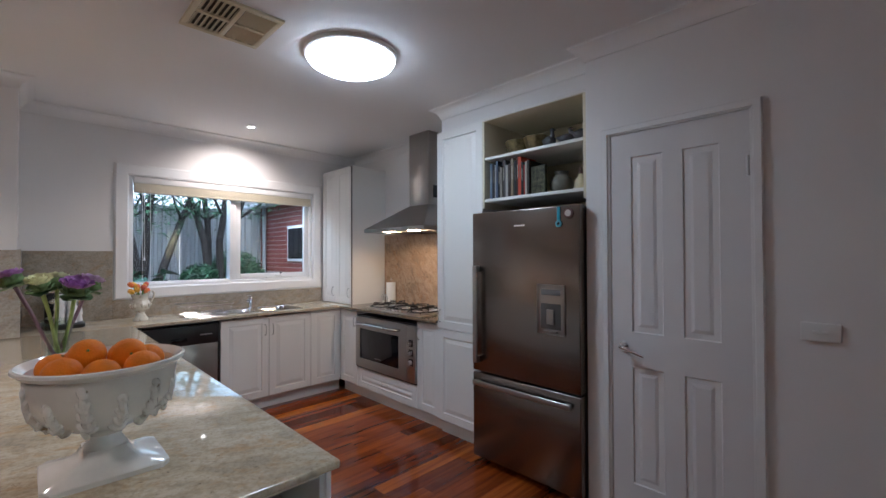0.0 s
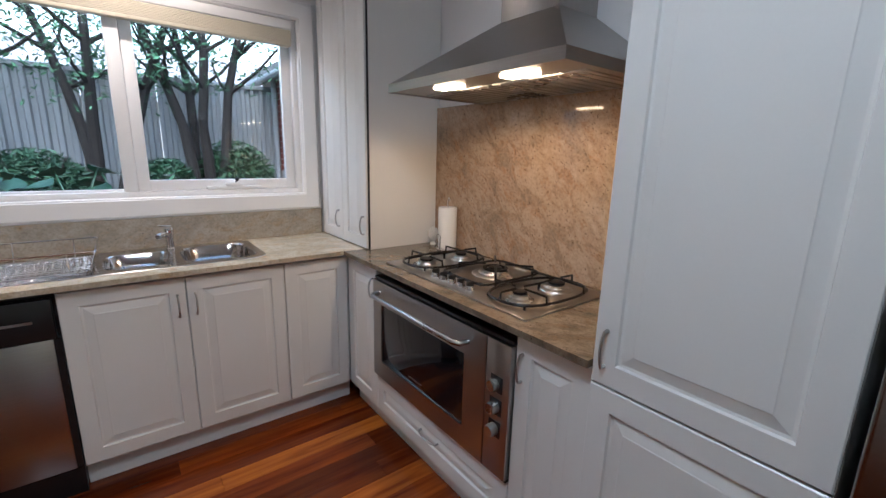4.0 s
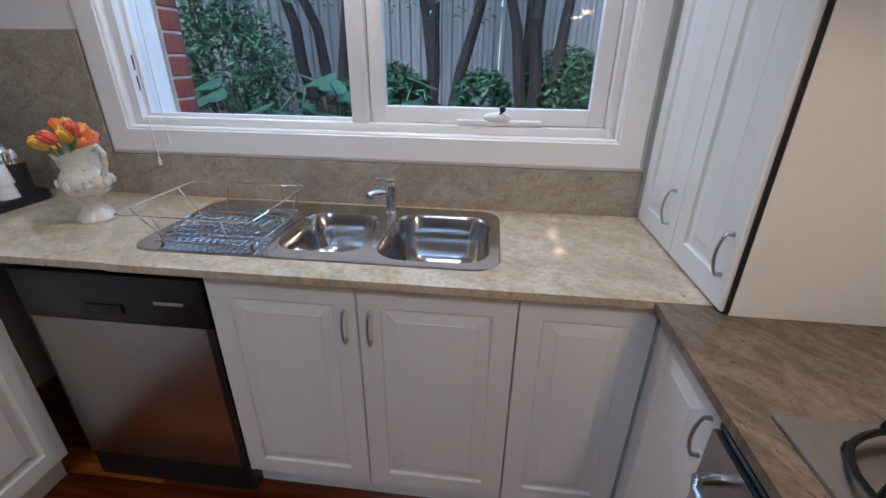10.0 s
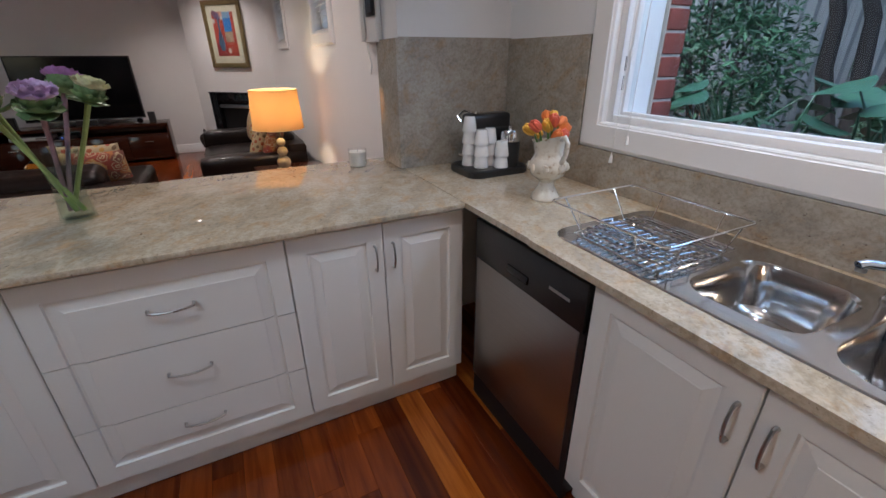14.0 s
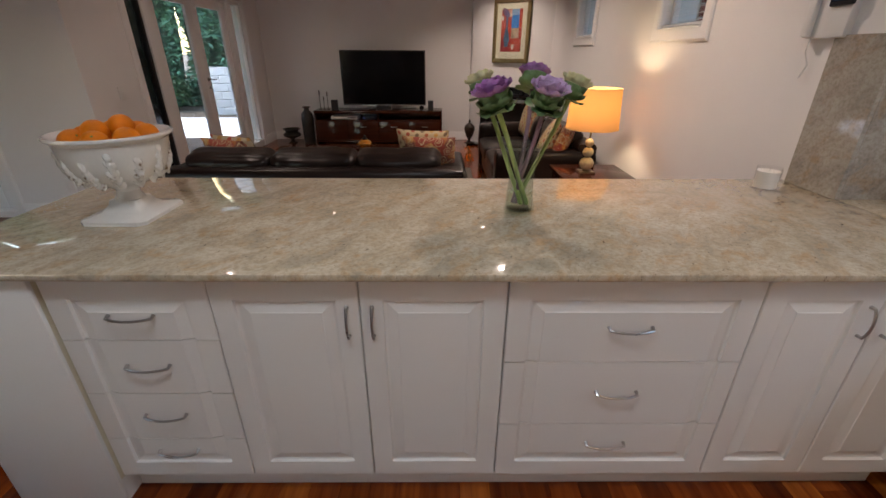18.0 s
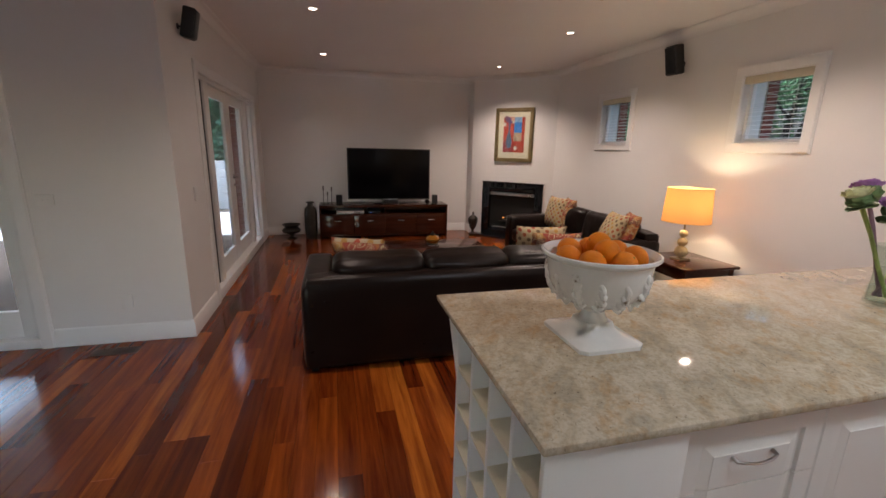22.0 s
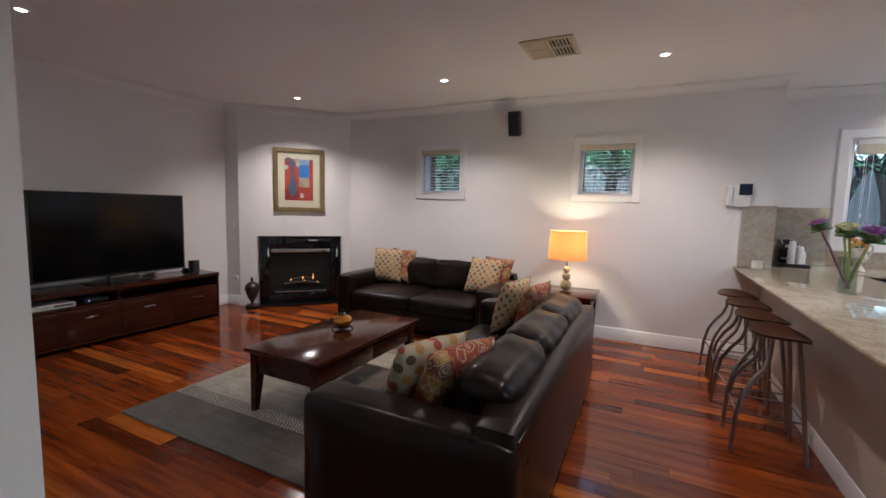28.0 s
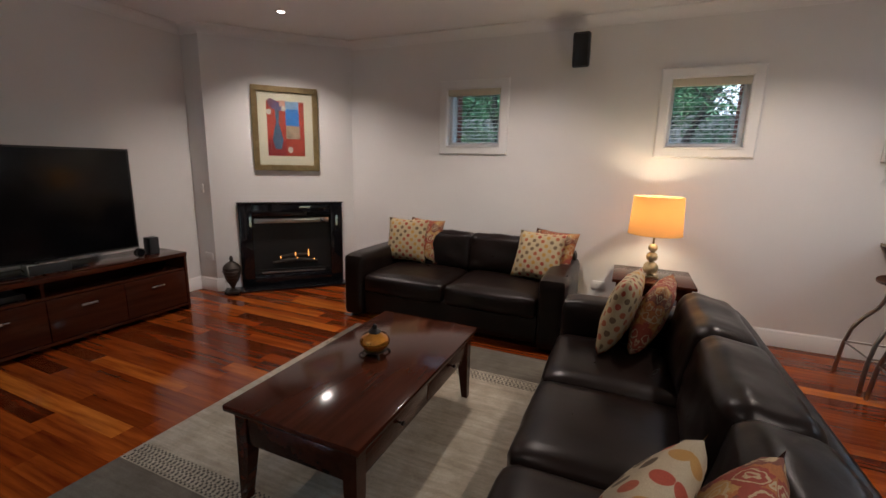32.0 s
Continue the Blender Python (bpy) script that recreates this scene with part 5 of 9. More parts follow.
pig = thing("salt_pig", "white ceramic salt pig with a knob", "salt pig", (2.855, 2.572, BZ), 10)
pig.scale = (0.82, 0.82, 0.86)
n, m_ = 28, 14
bm = B()
prof = [(0.0, 0.0), (0.07, 0.0), (0.10, 0.02), (0.108, 0.05), (0.10, 0.085), (0.075, 0.115), (0.04, 0.135), (0.02, 0.142), (0.018, 0.15), (0.03, 0.158), (0.032, 0.165), (0.02, 0.172), (0.0, 0.174)]
rings = []
for r, z in prof:
    rings.append([bm.verts.new((r * math.cos(2 * math.pi * k / n), r * math.sin(2 * math.pi * k / n) * 0.95, z)) for k in range(n)])
for i in range(len(rings) - 1):
    for k in range(n):
        c = (k + 0.5) / n * 360
        if 2 <= i <= 4 and 172 < c < 278:
            continue
        f = [rings[i][k], rings[i][(k + 1) % n], rings[i + 1][(k + 1) % n], rings[i + 1][k]]
        bm.faces.new(f)
part("shell", bm, CERAMIC, pig)
bm = B()
lathe(bm, [(0.0, 0.022), (0.085, 0.03), (0.095, 0.06), (0.08, 0.09), (0.05, 0.112)], 20)
part("inside", bm, CERAMIC, pig)
bm = B()
tube(bm, [(-0.10, -0.02, 0.045), (-0.05, -0.01, 0.06)], [0.012, 0.016], 8)
blob(bm, (-0.105, -0.022, 0.062), (0.016, 0.016, 0.012), 8, 5)
part("wooden_scoop", bm, timber("pale_wood", (0.30, 0.15, 0.06), (0.42, 0.24, 0.1)), pig, "small pale wooden scoop")

sr = thing("spoon_rest", "white ceramic spoon rest on the worktop", "spoon rest", (2.645, 2.537, BZ), -3)
bm = B()
rows = []
nu, nv = 22, 10
for i in range(nu + 1):
    u = i / nu
    lobe = math.sqrt(max(0.0, 1 - (2 * u - 1) ** 4)) * (0.036 - 0.013 * math.sin(math.pi * min(1, u / 0.8)) ** 2 + 0.024 * max(0.0, (u - 0.42) / 0.58) ** 0.8)
    row = []
    for j in range(nv + 1):
        v = j / nv * 2 - 1
        dish = max(0.0, min(1.0, (u - 0.42) / 0.2))
        z = (1 - dish) * (0.034 - 0.02 * v * v) + dish * (0.012 + 0.026 * max(abs(v), abs(2.6 * u - 1.9)) ** 2)
        row.append((u * 0.235 - 0.115, v * lobe, max(0.004, z)))
    rows.append(row)
top_, low_ = [[[bm.verts.new((x, y, z * (1 if s else 0.25))) for x, y, z in r] for r in rows] for s in (1, 0)]
for i in range(nu):
    for j in range(nv):
        bm.faces.new((top_[i][j], top_[i + 1][j], top_[i + 1][j + 1], top_[i][j + 1]))
        bm.faces.new((low_[i][j], low_[i + 1][j], low_[i + 1][j + 1], low_[i][j + 1]))
for i in range(nu):
    for j in (0, nv):
        bm.faces.new((top_[i][j], top_[i + 1][j], low_[i + 1][j], low_[i][j]))
bmesh.ops.remove_doubles(bm, verts=bm.verts, dist=1e-5)
part("dish", bm, CERAMIC, sr, smooth="all")

# coffee machine, its tray, cups and milk frother
cm = thing("coffee_machine", "black capsule coffee machine on a tray", "coffee machine", (0.06, 4.20, BZ), 0)
bm = B()
loops = [[(x, y, z) for x, y in rr(-0.02 + o, -0.03 + o, 0.23 - o, 0.29 - o, 0.05)] for o, z in ((0.004, 0.0), (0, 0.006), (0, 0.028), (0.006, 0.034))]
rows = skin(bm, loops)
bm.faces.new(rows[-1])
bm.faces.new(rows[0][::-1])
part("tray", bm, BLACK, cm, "glossy black base tray")
bm = B()
box(bm, 0.0, 0.10, 0.034, 0.10, 0.27, 0.21, 0.018, 3)
box(bm, 0.005, 0.03, 0.17, 0.095, 0.26, 0.265, 0.02, 3)
part("machine_body", bm, BLACK, cm)
bm = B()
tube(bm, [(0.01, 0.03, 0.225), (-0.012, 0.02, 0.25), (-0.015, 0.06, 0.272), (0.09, 0.06, 0.272)], 0.006, 8)
blob(bm, (0.05, 0.03, 0.205), (0.03, 0.012, 0.02), 12, 6)
part("brew_lever", bm, CHROME, cm, "chrome lever and spout")
bm = B()
lathe(bm, [(0, 0), (0.042, 0), (0.042, 0.012), (0, 0.012)], 20, (0.045, 0.045, 0.075))
part("cup_stand", bm, SATIN, cm, "round steel cup stand")
fb = B()
lathe(fb, [(0.0, 0.0), (0.044, 0.0), (0.046, 0.01), (0.046, 0.145), (0.044, 0.15)], 24, (0.175, 0.20, 0.034))
frother = part("milk_frother", fb, BLACK, cm, "black milk frother")
fb = B()
lathe(fb, [(0.0465, 0.115), (0.0468, 0.12), (0.0468, 0.15), (0.04, 0.165), (0.012, 0.17), (0.012, 0.182), (0, 0.184)], 24, (0.175, 0.20, 0.034))
part("frother_lid", fb, CHROME, frother, "chrome frother lid")
CUP = plain("white_porcelain", (0.80, 0.79, 0.78), 0.15, vary=0.02, relief=0, coat=0.4)


def cup_stack(x, y, count):
    """Small cups standing upside down on one another, each a thing."""
    for k in range(count):
        b = B()
        lathe(b, [(0.034, 0.0), (0.0345, 0.004), (0.026, 0.062), (0.022, 0.068), (0.0, 0.069)], 18)
        o = solid("coffee_cup", b, CUP, "small white tapered coffee cup upside down", "cup", at=(x, y, BZ + 0.0342 + 0.052 * k), group="stacked coffee cups")


cup_stack(0.14, 4.235, 4)
cup_stack(0.21, 4.26, 3)
cup_stack(0.185, 4.32, 3)
cup_stack(0.25, 4.345, 2)

# jug with tulips
jug = thing("ceramic_jug", "cream ceramic jug with relief and handle", "jug", (0.65, 4.285, BZ))
jug.scale = (0.9, 0.9, 0.92)
bm = B()
prof = [(0.0, 0.0), (0.060, 0.0), (0.063, 0.006), (0.060, 0.018), (0.048, 0.035), (0.033, 0.062), (0.030, 0.075), (0.045, 0.090), (0.068, 0.105), (0.078, 0.13), (0.078, 0.155), (0.066, 0.175), (0.058, 0.19), (0.060, 0.215), (0.066, 0.235), (0.070, 0.24), (0.064, 0.238), (0.056, 0.21)]
lathe(bm, prof, 32)
for v in bm.verts:
    if v.co.z > 0.19:
        v.co.z += 0.03 * max(0, v.co.x / 0.07) * (v.co.z - 0.19) / 0.05
        v.co.x += 0.012 * max(0, -v.co.x / 0.07) * -1
for k in range(8):
    a = 2 * math.pi * k / 8
    blob(bm, (0.075 * math.cos(a), 0.075 * math.sin(a), 0.14), (0.014, 0.014, 0.018), 8, 5, 0.3)
part("jug_body", bm, CERAMIC3, jug, "crackled glaze with brown crevices")
bm = B()
tube(bm, [(0.062, 0, 0.255), (0.085, 0, 0.268), (0.105, 0, 0.245), (0.10, 0, 0.205), (0.078, 0, 0.165)], [0.009, 0.009, 0.009, 0.009, 0.010], 10)
part("jug_handle", bm, CERAMIC3, jug)
TUL = [plain("tulip_orange", (0.78, 0.20, 0.04), 0.5, vary=0.2), plain("tulip_yellow", (0.82, 0.45, 0.05), 0.5, vary=0.2), plain("tulip_red", (0.70, 0.12, 0.06), 0.5, vary=0.2)]
GREEN = plain("stem_green", (0.10, 0.22, 0.05), 0.5, vary=0.2)
for k in range(11):
    a, rr_ = 2.4 * k, 0.035 + 0.045 * ((k * 7) % 5) / 4
    x, y, z = rr_ * math.cos(a), rr_ * math.sin(a), 0.246 + 0.018 * ((k * 3) % 4)
    tl = thing("tulip", "orange and yellow artificial tulip in the jug", "flower", (0.65 + x, 4.285 + y, BZ + z), 0, "tulips in the jug")
    bm = B()
    lean = Vector((x, y, 0.05)).normalized()
    for q in range(5):
        b = 2 * math.pi * q / 5
        blob(bm, (0.009 * math.cos(b), 0.009 * math.sin(b), 0.0), (0.012, 0.012, 0.026), 6, 6)
    moved(bm, lean.to_track_quat("Z", "Y").to_matrix().to_4x4())
    part("petals", bm, TUL[k % 3], tl)
    bm = B()
    tube(bm, [tuple(lean * -0.02), (-x * 0.6, -y * 0.6, -0.06 - z * 0.1)], 0.0035, 6)
    part("stem", bm, GREEN, tl)

# white candle in glass
cd = thing("candle", "white candle in a glass tumbler on the worktop", "candle", (-0.21, 3.79, BZ))
bm = B()
lathe(bm, [(0.0, 0.0), (0.043, 0.0), (0.045, 0.004), (0.046, 0.092), (0.0435, 0.092), (0.042, 0.008), (0, 0.007)], 28)
part("tumbler", bm, THIN, cd, "clear glass tumbler")
bm = B()
lathe(bm, [(0.0, 0.008), (0.0415, 0.009), (0.0425, 0.078), (0.02, 0.076), (0.0, 0.075)], 24)
part("wax", bm, plain("candle_wax", (0.80, 0.77, 0.70), 0.5, vary=0.02, relief=0), cd)
bm = B()
tube(bm, [(0, 0, 0.074), (0.002, 0.001, 0.085)], 0.0012, 5)
part("wick", bm, BLACK, cd)

# footed fruit bowl with oranges
fbowl = thing("fruit_bowl", "white glazed footed bowl with leaf relief", "bowl", (0.105, 1.358, BZ), 0)
fbowl.scale = (0.86, 0.86, 0.985)
bm = B()
prof = [(0.055, 0.06), (0.042, 0.078), (0.04, 0.092), (0.055, 0.105), (0.10, 0.122), (0.145, 0.150), (0.168, 0.185), (0.178, 0.225), (0.184, 0.262), (0.198, 0.270), (0.204, 0.276), (0.203, 0.283), (0.196, 0.285), (0.176, 0.268), (0.168, 0.22), (0.14, 0.165), (0.09, 0.135), (0.0, 0.125)]
lathe(bm, prof, 56)
part("bowl", bm, CERAMIC, fbowl)
bm = B()
c8 = [(-0.145, -0.10), (-0.125, -0.125), (0.125, -0.125), (0.145, -0.10), (0.145, 0.10), (0.125, 0.125), (-0.125, 0.125), (-0.145, 0.10)]
skin_rows = skin(bm, [[(x, y, 0.0) for x, y in c8], [(x, y, 0.012) for x, y in c8], [(x * 0.97, y * 0.97, 0.016) for x, y in c8], [(x * 0.6, y * 0.62, 0.026) for x, y in c8], [(x * 0.42, y * 0.46, 0.045) for x, y in c8], [(x * 0.36, y * 0.42, 0.062) for x, y in c8]])
bm.faces.new(skin_rows[0][::-1])
bm.faces.new(skin_rows[-1])
part("foot", bm, CERAMIC, fbowl)
rel = random.Random(9)
for k in range(13):
    a = 2 * math.pi * k / 13
    bm = B()
    wall_ = ((0.128, 0.136), (0.150, 0.155), (0.166, 0.178), (0.174, 0.205), (0.179, 0.232))
    top_ = 5 if k % 2 else 4
    spine = [(r * math.cos(a + 0.02 * math.sin(3 * z * 60)), r * math.sin(a + 0.02 * math.sin(3 * z * 60)), z) for r, z in wall_[:top_]]
    tube(bm, spine, [0.009, 0.012, 0.012, 0.010, 0.007][:top_], 8)
    for j in range(9):
        r0, zz = wall_[j * (top_ - 1) // 8]
        b0 = a + (0.075 - 0.008 * j) * (1 if j % 2 else -1)
        turn_ = pose(r0 * math.cos(b0), r0 * math.sin(b0), zz + rel.uniform(-0.006, 0.008), 0, 0, math.degrees(b0) + 90) @ pose(0, 0, 0, -12, (40 if j % 2 else -40) + rel.uniform(-15, 15), 0)
        bmesh.ops.create_uvsphere(bm, u_segments=8, v_segments=6, radius=1.0, matrix=turn_ @ Matrix.Diagonal((rel.uniform(0.010, 0.013), 0.009, rel.uniform(0.015, 0.021), 1)))
    part("leaf_relief", bm, CERAMIC2, fbowl, "raised vine leaves with dark crevices")
ORANGE = plain("orange_peel", (0.80, 0.21, 0.003), 0.5, vary=0.12, scale=18, grain=260, relief=0.12, spec=0.3)
for k, (x, y, z, r) in enumerate(((-0.10, -0.06, 0.255, 0.041), (-0.02, -0.11, 0.25, 0.040), (0.08, -0.08, 0.25, 0.042), (0.11, 0.02, 0.252, 0.040), (0.06, 0.10, 0.255, 0.041), (-0.05, 0.10, 0.252, 0.042), (-0.11, 0.03, 0.255, 0.040), (0.0, 0.0, 0.205, 0.042), (-0.04, 0.02, 0.282, 0.041), (0.055, -0.012, 0.276, 0.041))):
    r, z = r * 0.98, z + 0.008
    o = thing("orange", "ripe orange lying in the white bowl", "orange", (0.105 + x * 0.86, 1.358 + y * 0.86, BZ + z), 40 * k, "oranges in the bowl")
    bm = B()
    lathe(bm, [(0, -r * 0.92)] + [(r * math.cos(radians(q)), r * 0.93 * math.sin(radians(q))) for q in range(-75, 76, 15)] + [(0.004, r * 0.90), (0, r * 0.885)], 20)
    moved(bm, pose(0, 0, 0, 35 * (k % 5) - 60, 25 * (k % 3), 0))
    part("fruit", bm, ORANGE, o)
    bm = B()
    blob(bm, (0, 0, r * 0.90), (0.0035, 0.0035, 0.002), 6, 4)
    moved(bm, pose(0, 0, 0, 35 * (k % 5) - 60, 25 * (k % 3), 0))
    part("stem_button", bm, GREEN, o, "small green stem end")

# glass vase with ornamental kale
va = thing("glass_vase", "clear tapered glass vase with water", "vase", (0.072, 2.705, BZ))
bm = B()
lathe(bm, [(0.0, 0.0), (0.052, 0.0), (0.054, 0.006), (0.048, 0.05), (0.043, 0.11), (0.048, 0.17), (0.064, 0.24), (0.0615, 0.24), (0.0455, 0.17), (0.0405, 0.11), (0.0445, 0.05), (0.047, 0.011), (0, 0.009)], 32)
part("vase_body", bm, pane_glass("vase_glass", (0.90, 0.94, 0.92)), va)
bm = B()
lathe(bm, [(0, 0.0105), (0.0455, 0.0125), (0.0437, 0.05), (0.042, 0.075), (0, 0.075)], 28)
part("water", bm, pane_glass("vase_water", (0.95, 0.98, 0.95)), va, "clear water in the vase")
KALE = [plain("kale_purple", (0.48, 0.22, 0.53), 0.5, vary=0.3, scale=26), plain("kale_cream", (0.78, 0.78, 0.50), 0.55, vary=0.12, scale=30), plain("kale_green", (0.17, 0.27, 0.11), 0.45, vary=0.35, scale=20), plain("kale_mauve", (0.68, 0.49, 0.72), 0.55, vary=0.2, scale=30)]
STEM = plain("kale_stem", (0.33, 0.42, 0.13), 0.5, vary=0.25, scale=20)
STEM2 = plain("kale_stem_purple", (0.25, 0.14, 0.17), 0.5, vary=0.25, scale=20)


def kale_head(x, y, z, r, inner, outer, foot, seed):
    """A cabbage rose: rings of cupped frilly leaves round a heart, on a thick stem."""
    rnd = random.Random(seed)
    th = thing("ornamental_kale", "cut ornamental kale with frilled purple or cream head", "flower", (x, y, z), 0, "kale stems in the vase")
    lean = Vector((x - foot[0], y - foot[1], (z - foot[2]) * 1.1)).normalized().to_track_quat("Z", "Y").to_matrix().to_4x4()
    for nm, mat, rings in (("outer_leaves", outer, ((r * 1.0, 100, 84, 4, -0.022), (r * 1.05, 96, 40, 6, -0.018), (r * 1.08, 84, 18, 6, -0.010))), ("inner_leaves", inner, ((r * 1.12, 62, 56, 8, 0.010), (r * 1.0, 44, 42, 7, 0.014), (r * 0.85, 26, 26, 6, 0.016), (r * 0.68, 6, 10, 4, 0.016)))):
        bm = B()
        for size, t0, t1, cnt, base in rings:
            for k in range(cnt):
                a = 2 * math.pi * (k + rnd.random() * 0.5) / cnt
                nu, nv = 6, 8
                g = []
                out_, up_ = 0.004, 0.0
                for iu in range(nu + 1):
                    u = iu / nu
                    th_ = radians(t0 + (t1 - t0) * u)
                    if iu:
                        out_ += math.sin(th_) * size / nu
                        up_ += math.cos(th_) * size / nu
                    wdt = size * 0.58 * math.sqrt(math.sin(math.pi * (0.08 + 0.84 * u)))
                    row = []
                    for iv in range(nv + 1):
                        v = iv / nv * 2 - 1
                        fr = 0.06 * size * u * math.sin(iv * 1.9 + k * 1.7) * abs(v)
                        cup = 0.30 * size * v * v * (0.4 + 0.6 * u)
                        p = Vector((v * wdt, out_ - cup * math.cos(th_) * 0.8 + fr * math.cos(th_), up_ + base + cup * math.sin(th_) * 0.6 + fr * math.sin(th_)))
                        row.append(bm.verts.new(lean @ (Matrix.Rotation(a, 4, "Z") @ p)))
                    g.append(row)
                for iu in range(nu):
                    for iv in range(nv):
                        bm.faces.new((g[iu][iv], g[iu][iv + 1], g[iu + 1][iv + 1], g[iu + 1][iv]))
        part(nm, bm, mat, th, smooth="all")
    bm = B()
    f = Vector(foot) - Vector((x, y, z))
    tube(bm, [(0, 0, 0.0), tuple(f * 0.33 + Vector((0.004, 0.003, 0))), tuple(f * 0.66), tuple(f)], [0.009, 0.0075, 0.0075, 0.008], 8)
    part("stem", bm, STEM if seed % 2 else STEM2, th, "thick kale stem")


vz = BZ
kale_head(0.125, 2.595, vz + 0.375, 0.066, KALE[0], KALE[2], (0.08, 2.73, vz + 0.03), 1)
kale_head(0.18, 2.74, vz + 0.385, 0.060, KALE[3], KALE[2], (0.055, 2.685, vz + 0.03), 2)
kale_head(0.005, 2.565, vz + 0.405, 0.050, KALE[1], KALE[2], (0.085, 2.71, vz + 0.03), 3)
kale_head(-0.085, 2.75, vz + 0.42, 0.056, KALE[0], KALE[2], (0.075, 2.69, vz + 0.03), 4)
kale_head(0.07, 2.845, vz + 0.40, 0.052, KALE[1], KALE[2], (0.06, 2.695, vz + 0.03), 5)

# things on the open shelf
BK = [(0.16, 0.22, 0.32), (0.03, 0.03, 0.035), (0.42, 0.42, 0.42), (0.12, 0.16, 0.24), (0.02, 0.02, 0.022), (0.30, 0.27, 0.23), (0.05, 0.04, 0.035), (0.10, 0.09, 0.09), (0.48, 0.46, 0.42), (0.05, 0.03, 0.025), (0.26, 0.20, 0.13), (0.02, 0.02, 0.02), (0.10, 0.03, 0.02), (0.62, 0.08, 0.03), (0.03, 0.025, 0.02), (0.42, 0.04, 0.03), (0.55, 0.50, 0.42), (0.04, 0.035, 0.03)]
yb = 1.945
rnd = random.Random(5)
for k, c in enumerate(BK):
    tk, hh = 0.012 + 0.011 * rnd.random(), 0.225 + 0.055 * rnd.random()
    if k > 14:
        hh -= 0.03
    bk = thing("book", "upright cookery book on the open shelf", "book", (2.40 + 0.01 * rnd.random(), yb, 1.867), -90, "books on the open shelf")
    bm = B()
    box(bm, 0, 0, 0, 0.003, 0.19, hh)
    box(bm, tk - 0.003, 0, 0, tk, 0.19, hh)
    box(bm, 0.003, 0, 0, tk - 0.003, 0.004, hh)
    part("cover", bm, plain("book_cover", tuple(q * 0.75 for q in c), 0.55, vary=0.15, scale=8, spec=0.3), bk, smooth=False)
    bm = B()
    box(bm, 0.003, 0.006, 0.004, tk - 0.003, 0.184, hh - 0.004)
    part("pages", bm, PAPER, bk, "pale paper pages", smooth=False)
    bm = B()
    box(bm, tk * 0.38, -0.0006, hh * 0.45, tk * 0.62, 0.0, hh * 0.8)
    part("spine_title", bm, plain("spine_ink", (0.35, 0.32, 0.26) if k % 2 == 0 else (0.08, 0.07, 0.06), 0.5), bk, "printed spine marking")
    yb -= tk + 0.0015
bk = thing("book", "book with a leafy picture cover facing out", "book", (2.425, 1.60, 1.867), -100, "books on the open shelf")
bm = B()
box(bm, 0, 0, 0, 0.125, 0.022, 0.19)
part("cover", bm, plain("picture_cover", (0.06, 0.062, 0.035), 0.45, vary=0.85, scale=30, spec=0.3), bk, smooth=False)
POT = plain("grey_stoneware", (0.15, 0.145, 0.115), 0.6, vary=0.25, scale=9, relief=0.06)
bm = B()
lathe(bm, [(0, 0), (0.05, 0), (0.075, 0.03), (0.08, 0.06), (0.065, 0.1), (0.042, 0.122), (0.045, 0.14), (0.05, 0.146), (0.04, 0.144), (0.035, 0.12)], 24)
for v in bm.verts:
    v.co.z = max(0.0, v.co.z)
solid("stoneware_vase", bm, POT, "squat grey stoneware vase on the shelf", "vase", at=(2.52, 1.42, 1.867))
bo = thing("ornamental_bottle", "small cream bottle with dark neck on the shelf", "bottle", (2.45, 1.245, 1.867))
bm = B()
lathe(bm, [(0, 0), (0.034, 0), (0.038, 0.03), (0.034, 0.06), (0.015, 0.085), (0.012, 0.10)], 20)
part("bottle_body", bm, plain("cream_glaze", (0.62, 0.55, 0.36), 0.3, vary=0.2, scale=20), bo)
bm = B()
lathe(bm, [(0.013, 0.10), (0.014, 0.11), (0.009, 0.14), (0.011, 0.145), (0, 0.147)], 16)
part("bottle_neck", bm, plain("dark_neck", (0.12, 0.06, 0.04), 0.4), bo, "dark stopper")
BRASSY = plain("aged_brass", (0.22, 0.17, 0.08), 0.45, 0.6, vary=0.5, scale=16, grain=50, relief=0.08)
for k, y in enumerate((1.78, 1.62)):
    bm = B()
    lathe(bm, [(0, 0), (0.06, 0), (0.065, 0.03), (0.08, 0.07), (0.092, 0.11), (0.088, 0.112), (0.07, 0.07), (0, 0.03)], 28)
    for v in bm.verts:
        a = math.atan2(v.co.y, v.co.x)
        v.co.x *= 1 + 0.05 * math.sin(9 * a)
        v.co.y *= 1 + 0.05 * math.sin(9 * a)
    solid("embossed_planter", bm, BRASSY, "aged embossed metal planter on the top shelf", "planter", at=(2.53, y, 2.177), group="planters on the shelf")
DUCK = plain("dark_carved_wood", (0.045, 0.045, 0.05), 0.45, vary=0.3, scale=12)
